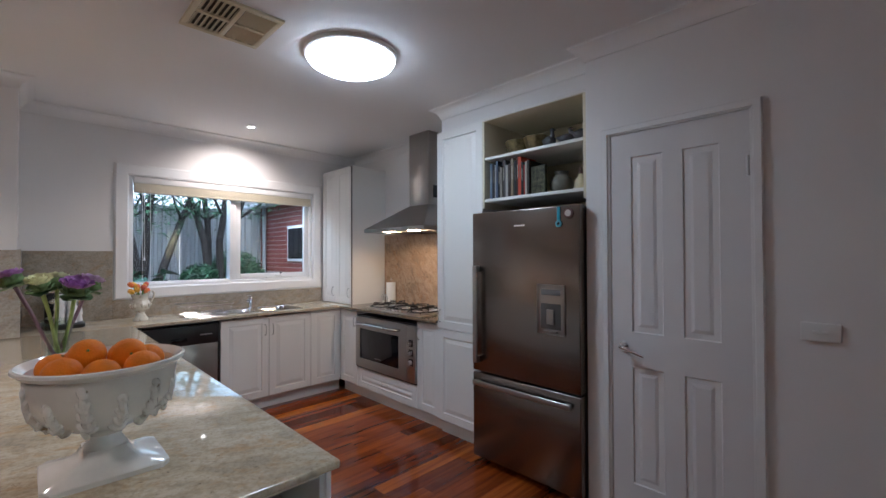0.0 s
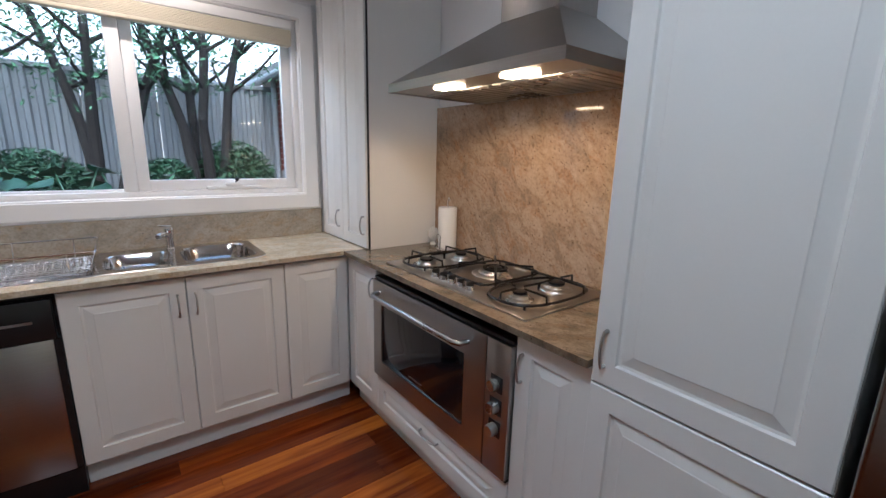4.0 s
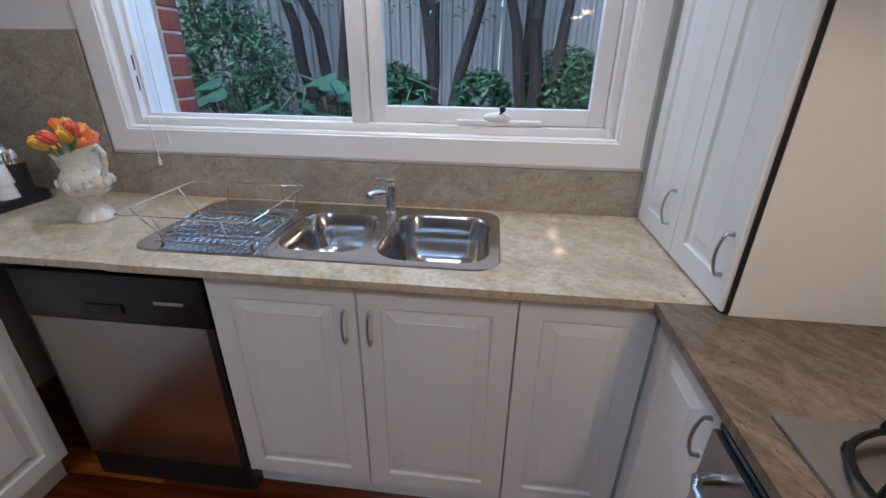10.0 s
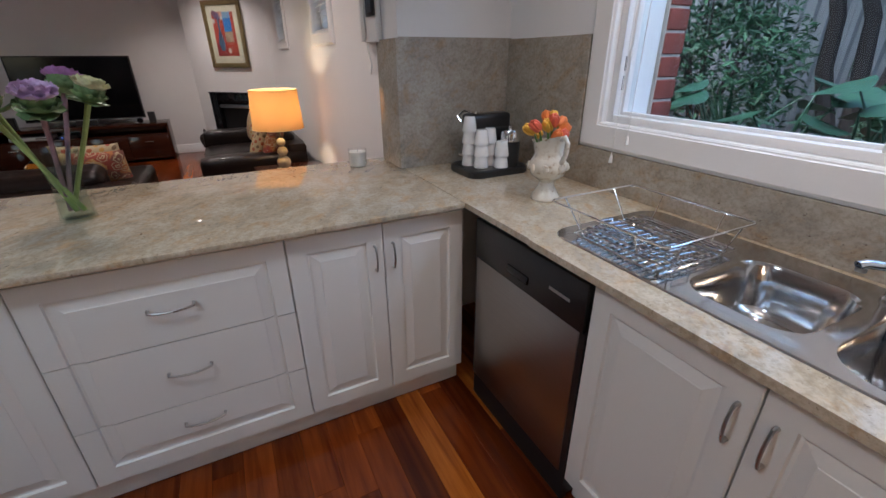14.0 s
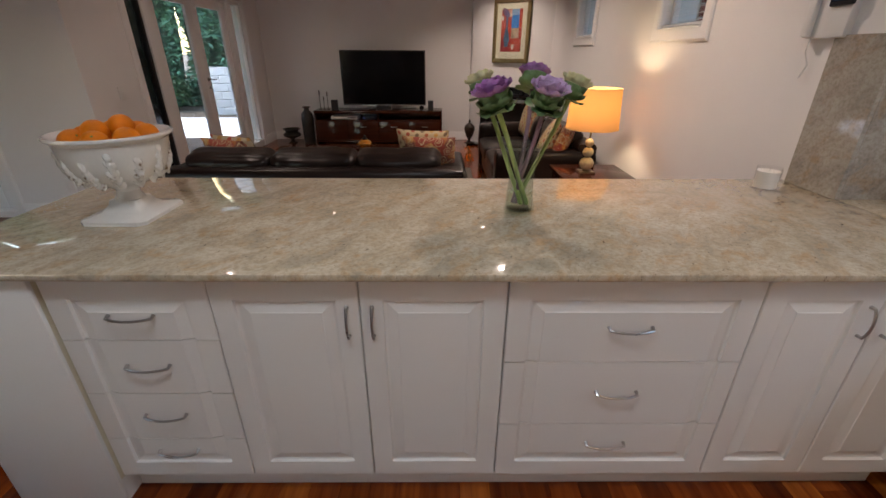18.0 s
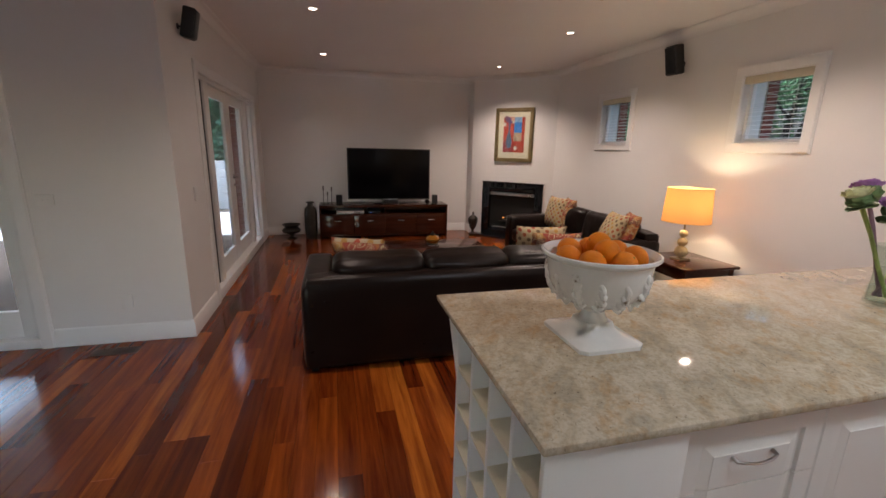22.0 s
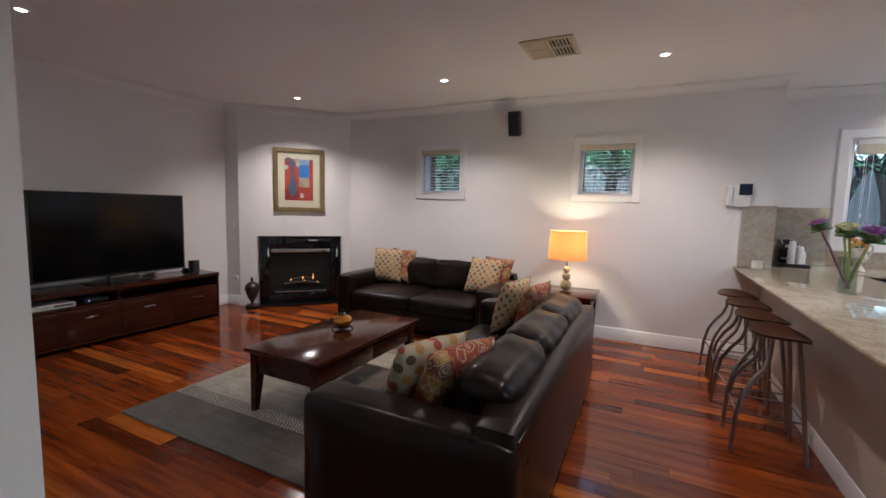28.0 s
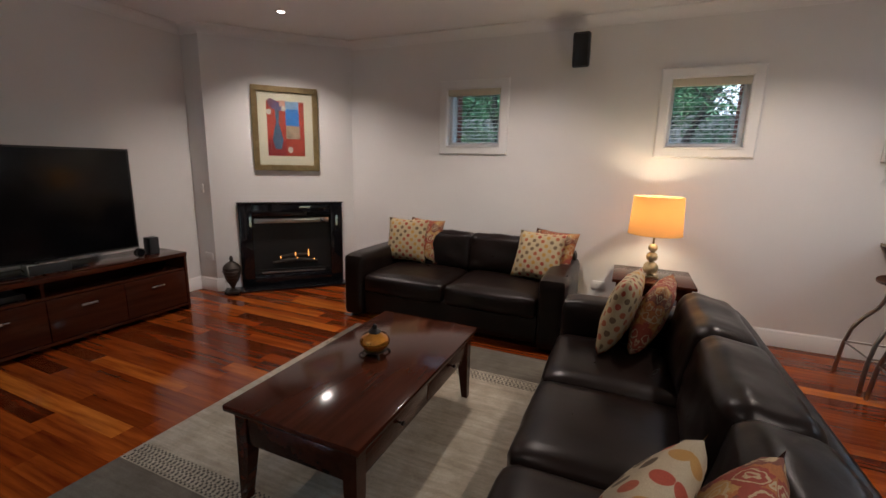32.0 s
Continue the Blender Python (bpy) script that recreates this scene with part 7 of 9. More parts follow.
bm = B()
lathe(bm, [(0.198, 0.35), (0.181, 0.645)], 48)
part("shade", bm, shade_mat("shade_cloth"), lm, "glowing orange cloth shade", smooth="all")
bm = B()
tube(bm, [(0.1825 * math.cos(a), 0.1825 * math.sin(a), 0.644) for a in [2 * math.pi * k / 40 for k in range(40)]], 0.003, 6, True)
part("shade_ring", bm, plain("shade_trim", (0.6, 0.42, 0.2), 0.7), lm)
bm = B()
tube(bm, [(0.1995 * math.cos(a), 0.1995 * math.sin(a), 0.351) for a in [2 * math.pi * k / 40 for k in range(40)]], 0.003, 6, True)
part("shade_ring", bm, plain("shade_trim", (0.6, 0.42, 0.2), 0.7), lm)
bm = B()
blob(bm, (0, 0, 0.455), (0.02, 0.02, 0.03), 14, 8)
lb = part("bulb", bm, glow("bulb_glow", (1.0, 0.78, 0.5), 4.0), lm, "warm glowing bulb")


# television bench and what stands on it
UX0, UX1, UY0, UY1 = -6.27, -5.81, 0.33, 2.46
tb = thing("tv_bench", "long dark wood television bench with drawers", "tv bench", (UX0, UY0, 0))
ud, ul = UX1 - UX0, UY1 - UY0
for nm, b in (("top_board", (0, 0, 0.515, ud + 0.01, ul, 0.55)), ("bottom_board", (0, 0.02, 0.04, ud, ul - 0.02, 0.065)), ("shelf_board", (0, 0.025, 0.385, ud - 0.01, ul - 0.025, 0.405)), ("end_panel", (0, 0, 0, ud, 0.025, 0.515)), ("end_panel", (0, ul - 0.025, 0, ud, ul, 0.515)), ("back_panel", (0, 0.025, 0.065, 0.012, ul - 0.025, 0.515)), ("divider", (0.012, ul / 2 - 0.01, 0.405, ud - 0.02, ul / 2 + 0.01, 0.515))):
    bm = B()
    box(bm, *b, 0.003)
    part(nm, bm, DARKWOOD, tb)
for k in range(4):
    y0 = 0.027 + k * (ul - 0.054) / 4
    y1 = y0 + (ul - 0.054) / 4
    bm = B()
    box(bm, 0.012, y0 + 0.002, 0.07, ud, y1 - 0.002, 0.383, 0.003)
    d_ = part("drawer", bm, DARKWOOD, tb, "dark wooden drawer front")
    bm = B()
    box(bm, ud, (y0 + y1) / 2 - 0.055, 0.285, ud + 0.014, (y0 + y1) / 2 + 0.055, 0.30, 0.004)
    part("handle", bm, SATIN, d_, "slim metal handle")
tv = thing("television", "large black flat screen television switched off", "television", (-6.05, 0.795, 0.55))
tvw = 1.39
bm = B()
box(bm, -0.02, 0, 0.065, 0.028, tvw, 0.915, 0.006)
part("casing", bm, BLACK, tv)
bm = B()
box(bm, 0.0275, 0.018, 0.09, 0.0295, tvw - 0.018, 0.9)
part("screen", bm, plain("screen_glass", (0.004, 0.004, 0.005), 0.12, vary=0.05, relief=0, spec=0.22), tv, "glossy dark screen", smooth=False)
bm = B()
box(bm, 0.026, 0.0, 0.065, 0.031, tvw, 0.075, 0.001)
part("lower_bezel", bm, SATIN, tv, "silver lower edge")
bm = B()
tube(bm, [(0, tvw / 2, 0.01), (0, tvw / 2, 0.09)], 0.03, 14)
part("neck", bm, BLACK, tv)
bm = B()
box(bm, -0.09, tvw / 2 - 0.26, 0, 0.13, tvw / 2 + 0.26, 0.012, 0.005)
part("stand_base", bm, BLACKGLASS, tv, "glossy stand foot")
for nm, at, w_, d_, h_, lab in (("bookshelf_speaker", (-5.95, 0.60, 0.55), 0.10, 0.09, 0.155, "small black satellite speaker beside the television"), ("bookshelf_speaker", (-5.95, 2.225, 0.55), 0.09, 0.08, 0.15, "small black satellite speaker beside the television"), ("centre_speaker", (-5.90, 1.36, 0.552), 0.26, 0.09, 0.085, "low grey centre speaker before the television")):
    sp = thing(nm, lab, "speaker", at)
    bm = B()
    box(bm, -d_, 0, 0, 0, w_, h_, 0.006)
    part("cabinet", bm, SATIN if "centre" in nm else BLACK, sp)
    bm = B()
    box(bm, 0.0, 0.006, 0.006, 0.006, w_ - 0.006, h_ - 0.006, 0.003)
    part("grille", bm, plain("speaker_cloth", (0.03, 0.03, 0.032), 0.9, vary=0.3, grain=300, relief=0.1), sp, "dark cloth grille")
ck = thing("round_clock", "small dark round object on the bench", "clock", (-5.93, 2.12, 0.55))
bm = B()
tube(bm, [(0, 0, 0.042), (0.03, 0, 0.042)], 0.04, 20)
part("case", bm, BLACK, ck)
bm = B()
tube(bm, [(0.03, 0, 0.042), (0.033, 0, 0.042)], 0.03, 18)
part("face", bm, BLACKGLASS, ck)
dv = thing("disc_player", "slim white disc player in the bench slot", "disc player", (-6.18, 0.60, 0.4055))
bm = B()
box(bm, 0, 0, 0.004, 0.33, 0.44, 0.05, 0.004)
part("case", bm, WHITEPL, dv)
bm = B()
box(bm, 0.3305, 0.28, 0.022, 0.332, 0.42, 0.036)
part("tray_slot", bm, BLACK, dv, smooth=False)
rc = thing("set_top_box", "black box with a blue light in the bench slot", "set top box", (-6.18, 1.12, 0.4055))
bm = B()
box(bm, 0, 0, 0.003, 0.3, 0.2, 0.045, 0.004)
part("case", bm, BLACK, rc)
bm = B()
box(bm, 0.3, 0.03, 0.02, 0.302, 0.037, 0.026)
part("power_light", bm, glow("blue_light", (0.1, 0.2, 1.0), 1.0), rc, "tiny blue light")
for k, (y, h_) in enumerate(((0.40, 0.30), (0.465, 0.20), (0.53, 0.28))):
    cs = thing("candlestick", "slender clear and dark candlestick on the bench", "candlestick", (-6.02, y, 0.55), 0, "candlesticks")
    bm = B()
    lathe(bm, [(0, 0), (0.028, 0), (0.028, 0.006), (0.006, 0.014), (0.005, h_ * 0.45), (0.009, h_ * 0.5), (0.005, h_ * 0.55), (0.006, h_ * 0.75), (0.014, h_ * 0.78), (0.012, h_ * 0.82), (0, h_ * 0.82)], 14)
    part("stick", bm, plain("pewter", (0.18, 0.17, 0.16), 0.3, 0.8), cs)
    bm = B()
    lathe(bm, [(0.01, h_ * 0.82), (0.01, h_), (0, h_)], 12)
    part("candle_stub", bm, plain("dark_wax", (0.05, 0.03, 0.03), 0.5), cs, "short dark candle")
VASEM = plain("dark_pewter", (0.045, 0.04, 0.034), 0.42, 0.5, vary=0.3, scale=12, relief=0.04)
bm = B()
lathe(bm, [(0, 0), (0.085, 0), (0.09, 0.02), (0.098, 0.15), (0.10, 0.42), (0.088, 0.50), (0.045, 0.545), (0.038, 0.575), (0.07, 0.60), (0.068, 0.604), (0.03, 0.58)], 28)
solid("floor_vase", bm, VASEM, "tall dark metal floor vase by the bench", "vase", at=(-5.90, 0.19, 0))
bm = B()
lathe(bm, [(0, 0), (0.07, 0), (0.072, 0.012), (0.03, 0.03), (0.026, 0.06), (0.06, 0.085), (0.135, 0.115), (0.15, 0.14), (0.13, 0.165), (0.10, 0.185), (0.11, 0.21), (0.145, 0.235), (0.14, 0.24), (0.09, 0.2), (0, 0.13)], 32)
solid("footed_urn", bm, VASEM, "low dark footed metal urn on the floor", "urn", at=(-5.95, -0.12, 0))

# fireplace in the chimney breast, hearth, urn, picture
fp = thing("gas_fireplace", "black gas log fireplace set in the corner chimney breast", "fireplace", (FA.x, FA.y, 0.0), 45)
for nm, b in (("surround_side", (0, 0, 0.03, 0.13, 0.10, FH)), ("surround_side", (FW - 0.13, 0, 0.03, FW, 0.10, FH)), ("surround_top", (0.13, 0, FH - 0.14, FW - 0.13, 0.10, FH)), ("surround_foot", (0.13, 0, 0.03, FW - 0.13, 0.10, 0.15))):
    bm = B()
    box(bm, *b, 0.004)
    part(nm, bm, BLACKGLASS, fp, "polished black surround")
bm = B()
box(bm, -0.012, -0.012, FH, FW + 0.012, 0.10, FH + 0.014, 0.004)
part("mantel_edge", bm, BLACK, fp)
IR = plain("matt_black_steel", (0.012, 0.012, 0.012), 0.55, 0.2, vary=0.2)
bm = B()
box(bm, 0.13, 0.085, 0.15, FW - 0.13, 0.10, FH - 0.14)
part("firebox", bm, IR, fp, smooth=False)
bm = B()
box(bm, 0.15, 0.01, FH - 0.215, FW - 0.15, 0.05, FH - 0.165, 0.006)
part("louvre", bm, SATIN, fp, "brushed metal louvre strip")
bm = B()
box(bm, 0.2, 0.012, 0.165, FW - 0.2, 0.04, 0.18, 0.003)
part("lower_strip", bm, SATIN, fp, "thin metal strip")
bm = B()
box(bm, 0.15, 0.02, 0.19, FW - 0.15, 0.03, 0.21, 0.002)
part("glass_rail", bm, IR, fp)
LOG = plain("charred_log", (0.03, 0.024, 0.02), 0.9, vary=0.5, scale=10, relief=0.2)
for k, (xa, xb, za, zb, yy) in enumerate(((0.32, 0.62, 0.27, 0.30, 0.05), (0.48, 0.80, 0.30, 0.27, 0.06), (0.40, 0.7, 0.33, 0.35, 0.07))):
    bm = B()
    tube(bm, [(xa, yy, za), ((xa + xb) / 2, yy, (za + zb) / 2 + 0.01), (xb, yy, zb)], [0.02, 0.024, 0.018], 8)
    part("log", bm, LOG, fp, "charred ceramic log")
FLM = glow("flame_glow", (1.0, 0.38, 0.08), 0.28)
for x, h_, z in ((0.40, 0.05, 0.32), (0.56, 0.07, 0.34), (0.58, 0.05, 0.30), (0.70, 0.14, 0.33), (0.76, 0.03, 0.29)):
    bm = B()
    h_ *= 0.7
    lathe(bm, [(0, 0), (0.007, h_ * 0.2), (0.006, h_ * 0.45), (0.003, h_ * 0.8), (0, h_)], 8, (x, 0.045, z))
    part("flame", bm, FLM, fp, "small orange gas flame")
bm = B()
box(bm, -0.17, -0.14, 0.002, FW + 0.17, 0.10, 0.03, 0.004)
solid("hearth_slab", bm, BLACKGLASS, "polished black stone hearth slab", "hearth", at=(FA.x, FA.y, 0), turn=45)
URN = plain("bronze_urn", (0.05, 0.038, 0.03), 0.4, 0.5, vary=0.4, scale=14, relief=0.06)
ur = thing("lidded_urn", "dark ribbed lidded urn on a square foot", "urn", (-5.795, 2.925, 0.03), 45)
bm = B()
box(bm, -0.06, -0.06, 0, 0.06, 0.06, 0.02, 0.003)
part("plinth", bm, URN, ur)
bm = B()
prof = [(0.0, 0.02), (0.045, 0.022), (0.02, 0.045), (0.018, 0.06), (0.05, 0.12), (0.075, 0.19), (0.085, 0.24), (0.082, 0.262)]
lathe(bm, prof, 24)
for z in (0.13, 0.165, 0.20, 0.235):
    r = 0.053 + (z - 0.12) * 0.28
    tube(bm, [((r + 0.004) * math.cos(a), (r + 0.004) * math.sin(a), z) for a in [2 * math.pi * k / 24 for k in range(24)]], 0.005, 6, True)
part("urn_body", bm, URN, ur)
bm = B()
lathe(bm, [(0.086, 0.262), (0.088, 0.27), (0.07, 0.30), (0.04, 0.325), (0.018, 0.335), (0.014, 0.345), (0.02, 0.36), (0.012, 0.385), (0, 0.40)], 24)
part("lid", bm, URN, ur)

pc_ = thing("framed_picture", "gold framed abstract still life print on the chimney breast", "picture", (-5.755 + 0.014, 3.268 - 0.014, 1.295), 45)
pw, ph = 0.66, 0.86
GOLD = plain("dull_gold_frame", (0.36, 0.27, 0.14), 0.35, 0.75, vary=0.2, scale=20, relief=0.03)
for nm, q in (("frame_side", [(0, 0), (0.06, 0.06), (0.06, ph - 0.06), (0, ph)]), ("frame_side", [(pw, 0), (pw - 0.06, 0.06), (pw - 0.06, ph - 0.06), (pw, ph)]), ("frame_rail", [(0, 0), (pw, 0), (pw - 0.06, 0.06), (0.06, 0.06)]), ("frame_rail", [(0, ph), (pw, ph), (pw - 0.06, ph - 0.06), (0.06, ph - 0.06)])):
    bm = B()
    prism(bm, q, "y", -0.03, 0.0)
    bmesh.ops.bevel(bm, geom=bm.edges[:], offset=0.006, segments=2, affect="EDGES")
    part(nm, bm, GOLD, pc_)
bm = B()
box(bm, 0.055, -0.012, 0.055, pw - 0.055, -0.004, ph - 0.055)
part("mount_board", bm, plain("cream_mount", (0.66, 0.60, 0.46), 0.8, vary=0.03), pc_, "cream mount board", smooth=False)


def paint(name, c, v=0.25):
    return plain(name, c, 0.6, vary=v, scale=18, grain=70, relief=0.03)


ax0, az0, aw_, ah_ = 0.145, 0.155, 0.37, 0.56
for nm, b, m_ in (("red_ground", (0, 0, 1, 1), paint("red_ink", (0.42, 0.055, 0.03))), ("blue_window", (0.50, 0.56, 0.86, 1.0), paint("blue_ink", (0.03, 0.17, 0.48))), ("pale_sky", (0.50, 0.86, 0.86, 1.0), paint("pale_blue_ink", (0.22, 0.36, 0.55))), ("stone_block", (0.50, 0.32, 0.87, 0.56), paint("stone_ink", (0.40, 0.29, 0.2), 0.5)), ("lower_red", (0.0, 0.0, 0.5, 0.3), paint("deep_red_ink", (0.30, 0.03, 0.03)))):
    bm = B()
    t_ = -0.0125 if nm == "red_ground" else (-0.0135 if nm != "pale_sky" else -0.0142)
    box(bm, ax0 + b[0] * aw_, t_ - 0.001, az0 + b[1] * ah_, ax0 + b[2] * aw_, t_ + 0.0003, az0 + b[3] * ah_)
    part(nm, bm, m_, pc_, smooth=False)
bm = B()
prism(bm, [(ax0 + u * aw_, az0 + v * ah_) for u, v in ((0.2, 0.12), (0.36, 0.12), (0.42, 0.3), (0.36, 0.48), (0.31, 0.6), (0.33, 0.86), (0.22, 0.86), (0.24, 0.6), (0.18, 0.48), (0.13, 0.3))], "y", -0.0155, -0.0142)
part("painted_vase", bm, paint("vase_ink", (0.07, 0.12, 0.20), 0.5), pc_, smooth=False)
for u, v, r, c in ((0.2, 0.93, 0.05, (0.14, 0.08, 0.16)), (0.33, 0.9, 0.045, (0.10, 0.09, 0.2)), (0.12, 0.97, 0.04, (0.2, 0.08, 0.12)), (0.45, 0.87, 0.03, (0.6, 0.5, 0.42)), (0.06, 0.8, 0.03, (0.6, 0.55, 0.5)), (0.6, 0.12, 0.035, (0.6, 0.52, 0.45)), (0.42, 0.95, 0.04, (0.6, 0.3, 0.22))):
    bm = B()
    prism(bm, [(ax0 + u * aw_ + r * math.cos(a) * 0.8, az0 + v * ah_ + r * math.sin(a)) for a in [2 * math.pi * k / 9 + u for k in range(9)]], "y", -0.0168, -0.0156)
    part("painted_bloom", bm, paint("bloom_ink", c), pc_, smooth=False)
bm = B()
box(bm, 0.055, -0.0205, 0.055, pw - 0.055, -0.0185, ph - 0.055)
gp = part("picture_glass", bm, PANE, pc_, "clear picture glass", smooth=False)
gp.visible_shadow = False

# bar stools
STOOLWOOD = timber("stool_seat_wood", (0.028, 0.011, 0.006), (0.08, 0.031, 0.014), 0.32, "y", 0.12)
STOOLMETAL = plain("stool_steel", (0.36, 0.34, 0.32), 0.3, 1.0, vary=0.08)
stool = thing("bar_stool", "bar stool with dark curved wooden seat and bent steel legs", "bar stool", (-0.385, 2.17, 0), 0, "bar stools at the breakfast bar")
bm = B()
nu, nv = 14, 12
lay = []
for s in (0, 1):
    g = []
    for i in range(nu + 1):
        row = []
        for j in range(nv + 1):
            u, v = i / nu * 2 - 1, j / nv * 2 - 1
            uu, vv = u * math.sqrt(1 - v * v / 2), v * math.sqrt(1 - u * u / 2)
            x, y = uu * 0.15, vv * 0.205
            z = 0.705 + 0.028 * abs(vv) ** 2.2 - 0.012 * uu * abs(uu) + 0.006 * abs(uu) - (0.014 if s == 0 else 0)
            row.append(bm.verts.new((x, y, z)))
        g.append(row)
    lay.append(g)
    for i in range(nu):
        for j in range(nv):
            bm.faces.new((g[i][j], g[i + 1][j], g[i + 1][j + 1], g[i][j + 1]))
rim = [(i, 0) for i in range(nu)] + [(nu, j) for j in range(nv)] + [(i, nv) for i in range(nu, 0, -1)] + [(0, j) for j in range(nv, 0, -1)]
for (a, b), (c, d) in zip(rim, rim[1:] + rim[:1]):
    bm.faces.new((lay[0][a][b], lay[0][c][d], lay[1][c][d], lay[1][a][b]))
part("seat", bm, STOOLWOOD, stool, "curved dark wooden seat")
for sy in (-1, 1):
    bm = B()
    tube(bm, [(-0.045, sy * 0.085, 0.695), (-0.055, sy * 0.10, 0.58), (-0.075, sy * 0.115, 0.515), (-0.13, sy * 0.13, 0.44), (-0.175, sy * 0.145, 0.35), (-0.20, sy * 0.155, 0.22), (-0.215, sy * 0.165, 0.0)], 0.0125, 10)
    part("bent_leg", bm, STOOLMETAL, stool, "bent brushed steel leg")
    bm = B()
    tube(bm, [(0.075, sy * 0.10, 0.695), (0.115, sy * 0.13, 0.35), (0.15, sy * 0.16, 0.0)], 0.0125, 10)
    part("leg", bm, STOOLMETAL, stool, "straight brushed steel leg")
    bm = B()
    tube(bm, [(-0.197, sy * 0.154, 0.24), (0.126, sy * 0.14, 0.24)], 0.006, 8)
    part("side_rail", bm, STOOLMETAL, stool)
for x, y in ((-0.197, 0.154), (0.126, 0.14)):
    bm = B()
    tube(bm, [(x, -y, 0.24), (x, y, 0.24)], 0.006, 8)
    part("cross_rail", bm, STOOLMETAL, stool)
for y, a in ((2.60, 6), (3.04, -5), (3.48, 3)):
    copy_thing(stool, pose(-0.385, y, 0, 0, 0, a))


# ---- fixtures ----
def vent(at, size, turn=0):
    """A square ceiling outlet: frame, cross bars and four fields of slanted blades."""
    v = thing("ceiling_vent", "square cream ceiling air vent with slatted quarters", "air vent", at, turn, "ceiling vents")
    s = size / 2
    VM = plain("vent_cream", (0.66, 0.58, 0.40), 0.45, vary=0.04)
    for b in ((-s, -s, s, -s + 0.03), (-s, s - 0.03, s, s), (-s, -s + 0.03, -s + 0.03, s - 0.03), (s - 0.03, -s + 0.03, s, s - 0.03), (-0.012, -s + 0.03, 0.012, s - 0.03), (-s + 0.03, -0.012, -0.012, 0.012), (0.012, -0.012, s - 0.03, 0.012)):
        bm = B()
        box(bm, b[0], b[1], -0.014, b[2], b[3], 0.0, 0.003)
        part("frame_bar", bm, VM, v)
    # dark sheet behind the blades, painting the shade of the duct
    bm = B()
    box(bm, -s + 0.03, -s + 0.03, -0.002, s - 0.03, s - 0.03, 0.0)
    part("backing", bm, plain("vent_shade", (0.05, 0.045, 0.035), 0.9), v, "dark sheet for the shaded vent opening", smooth=False)
    q = (s - 0.042) / 6
    for qx, qy, way in ((-1, -1, 0), (1, -1, 0), (-1, 1, 0), (1, 1, 0)):
        for k in range(6):
            bm = B()
            c0 = 0.016 + q * (k + 0.5)
            n0 = len(bm.verts)
            box(bm, -q * 0.42, -(s - 0.045) / 2, -0.0012, q * 0.42, (s - 0.045) / 2, 0.0012)
            moved(bm, pose(qx * c0, qy * (0.013 + (s - 0.043) / 2), -0.009, 0, 38 * qx, 0), n0)
            part("blade", bm, VM, v, smooth=False)
    return v


vent((0.705, 2.27, CZ), 0.39)
vent((-1.905, 2.50, CZ), 0.40)
oy = thing("oyster_light", "round white ceiling light glowing in the kitchen", "ceiling light", (1.35, 2.16, CZ))
bm = B()
lathe(bm, [(0.0, 0.0), (0.275, 0.0), (0.275, -0.025), (0.262, -0.03)], 48)
part("base_ring", bm, WHITEPL, oy)
bm = B()
lathe(bm, [(0.262, -0.03), (0.25, -0.052), (0.20, -0.078), (0.12, -0.094), (0.0, -0.10)], 48)
part("diffuser", bm, glow("oyster_glow", (0.80, 0.92, 1.0), 3.0), oy, "bright opal diffuser")
for x, y in DOWN:
    dl = thing("downlight", "small lit recessed ceiling downlight", "downlight", (x, y, CZ), 0, "ceiling downlights")
    bm = B()
    lathe(bm, [(0.030, -0.001), (0.034, -0.006), (0.046, -0.005), (0.05, 0.0)], 28)
    part("rim", bm, WHITEPL, dl)
    bm = B()
    lathe(bm, [(0.0, -0.002), (0.030, -0.002)], 24)
    part("lamp_face", bm, glow("downlight_glow", (1.0, 0.92, 0.8), 3.0), dl, "glowing lamp face")


def wall_speaker(at, turn):
    """A small black speaker on a wall bracket, tipped down; its back to local +y."""
    w = thing("wall_speaker", "small black surround speaker on a wall bracket", "speaker", at, turn, "surround speakers")
    bm = B()
    box(bm, -0.055, -0.07, -0.11, 0.055, 0.02, 0.11, 0.015, 3)
    moved(bm, pose(0, -0.06, 0, 12, 0, 0))
    part("cabinet", bm, BLACK, w)
    bm = B()
    box(bm, -0.048, -0.078, -0.10, 0.048, -0.068, 0.10, 0.006)
    moved(bm, pose(0, -0.06, 0, 12, 0, 0))
    part("grille", bm, BLACK, w, "black speaker grille")
    bm = B()
    tube(bm, [(0, -0.001, -0.03), (0, -0.03, -0.03), (0, -0.05, 0.0)], 0.009, 8)
    tube(bm, [(0, 0.0, -0.03), (0, -0.006, -0.03)], 0.022, 14)
    part("bracket", bm, BLACK, w)
    return w


wall_speaker((-2.585, LY, 2.39), 0).scale = (1.25, 1.25, 1.25)
wall_speaker((-2.70, SY, 2.375), 180)


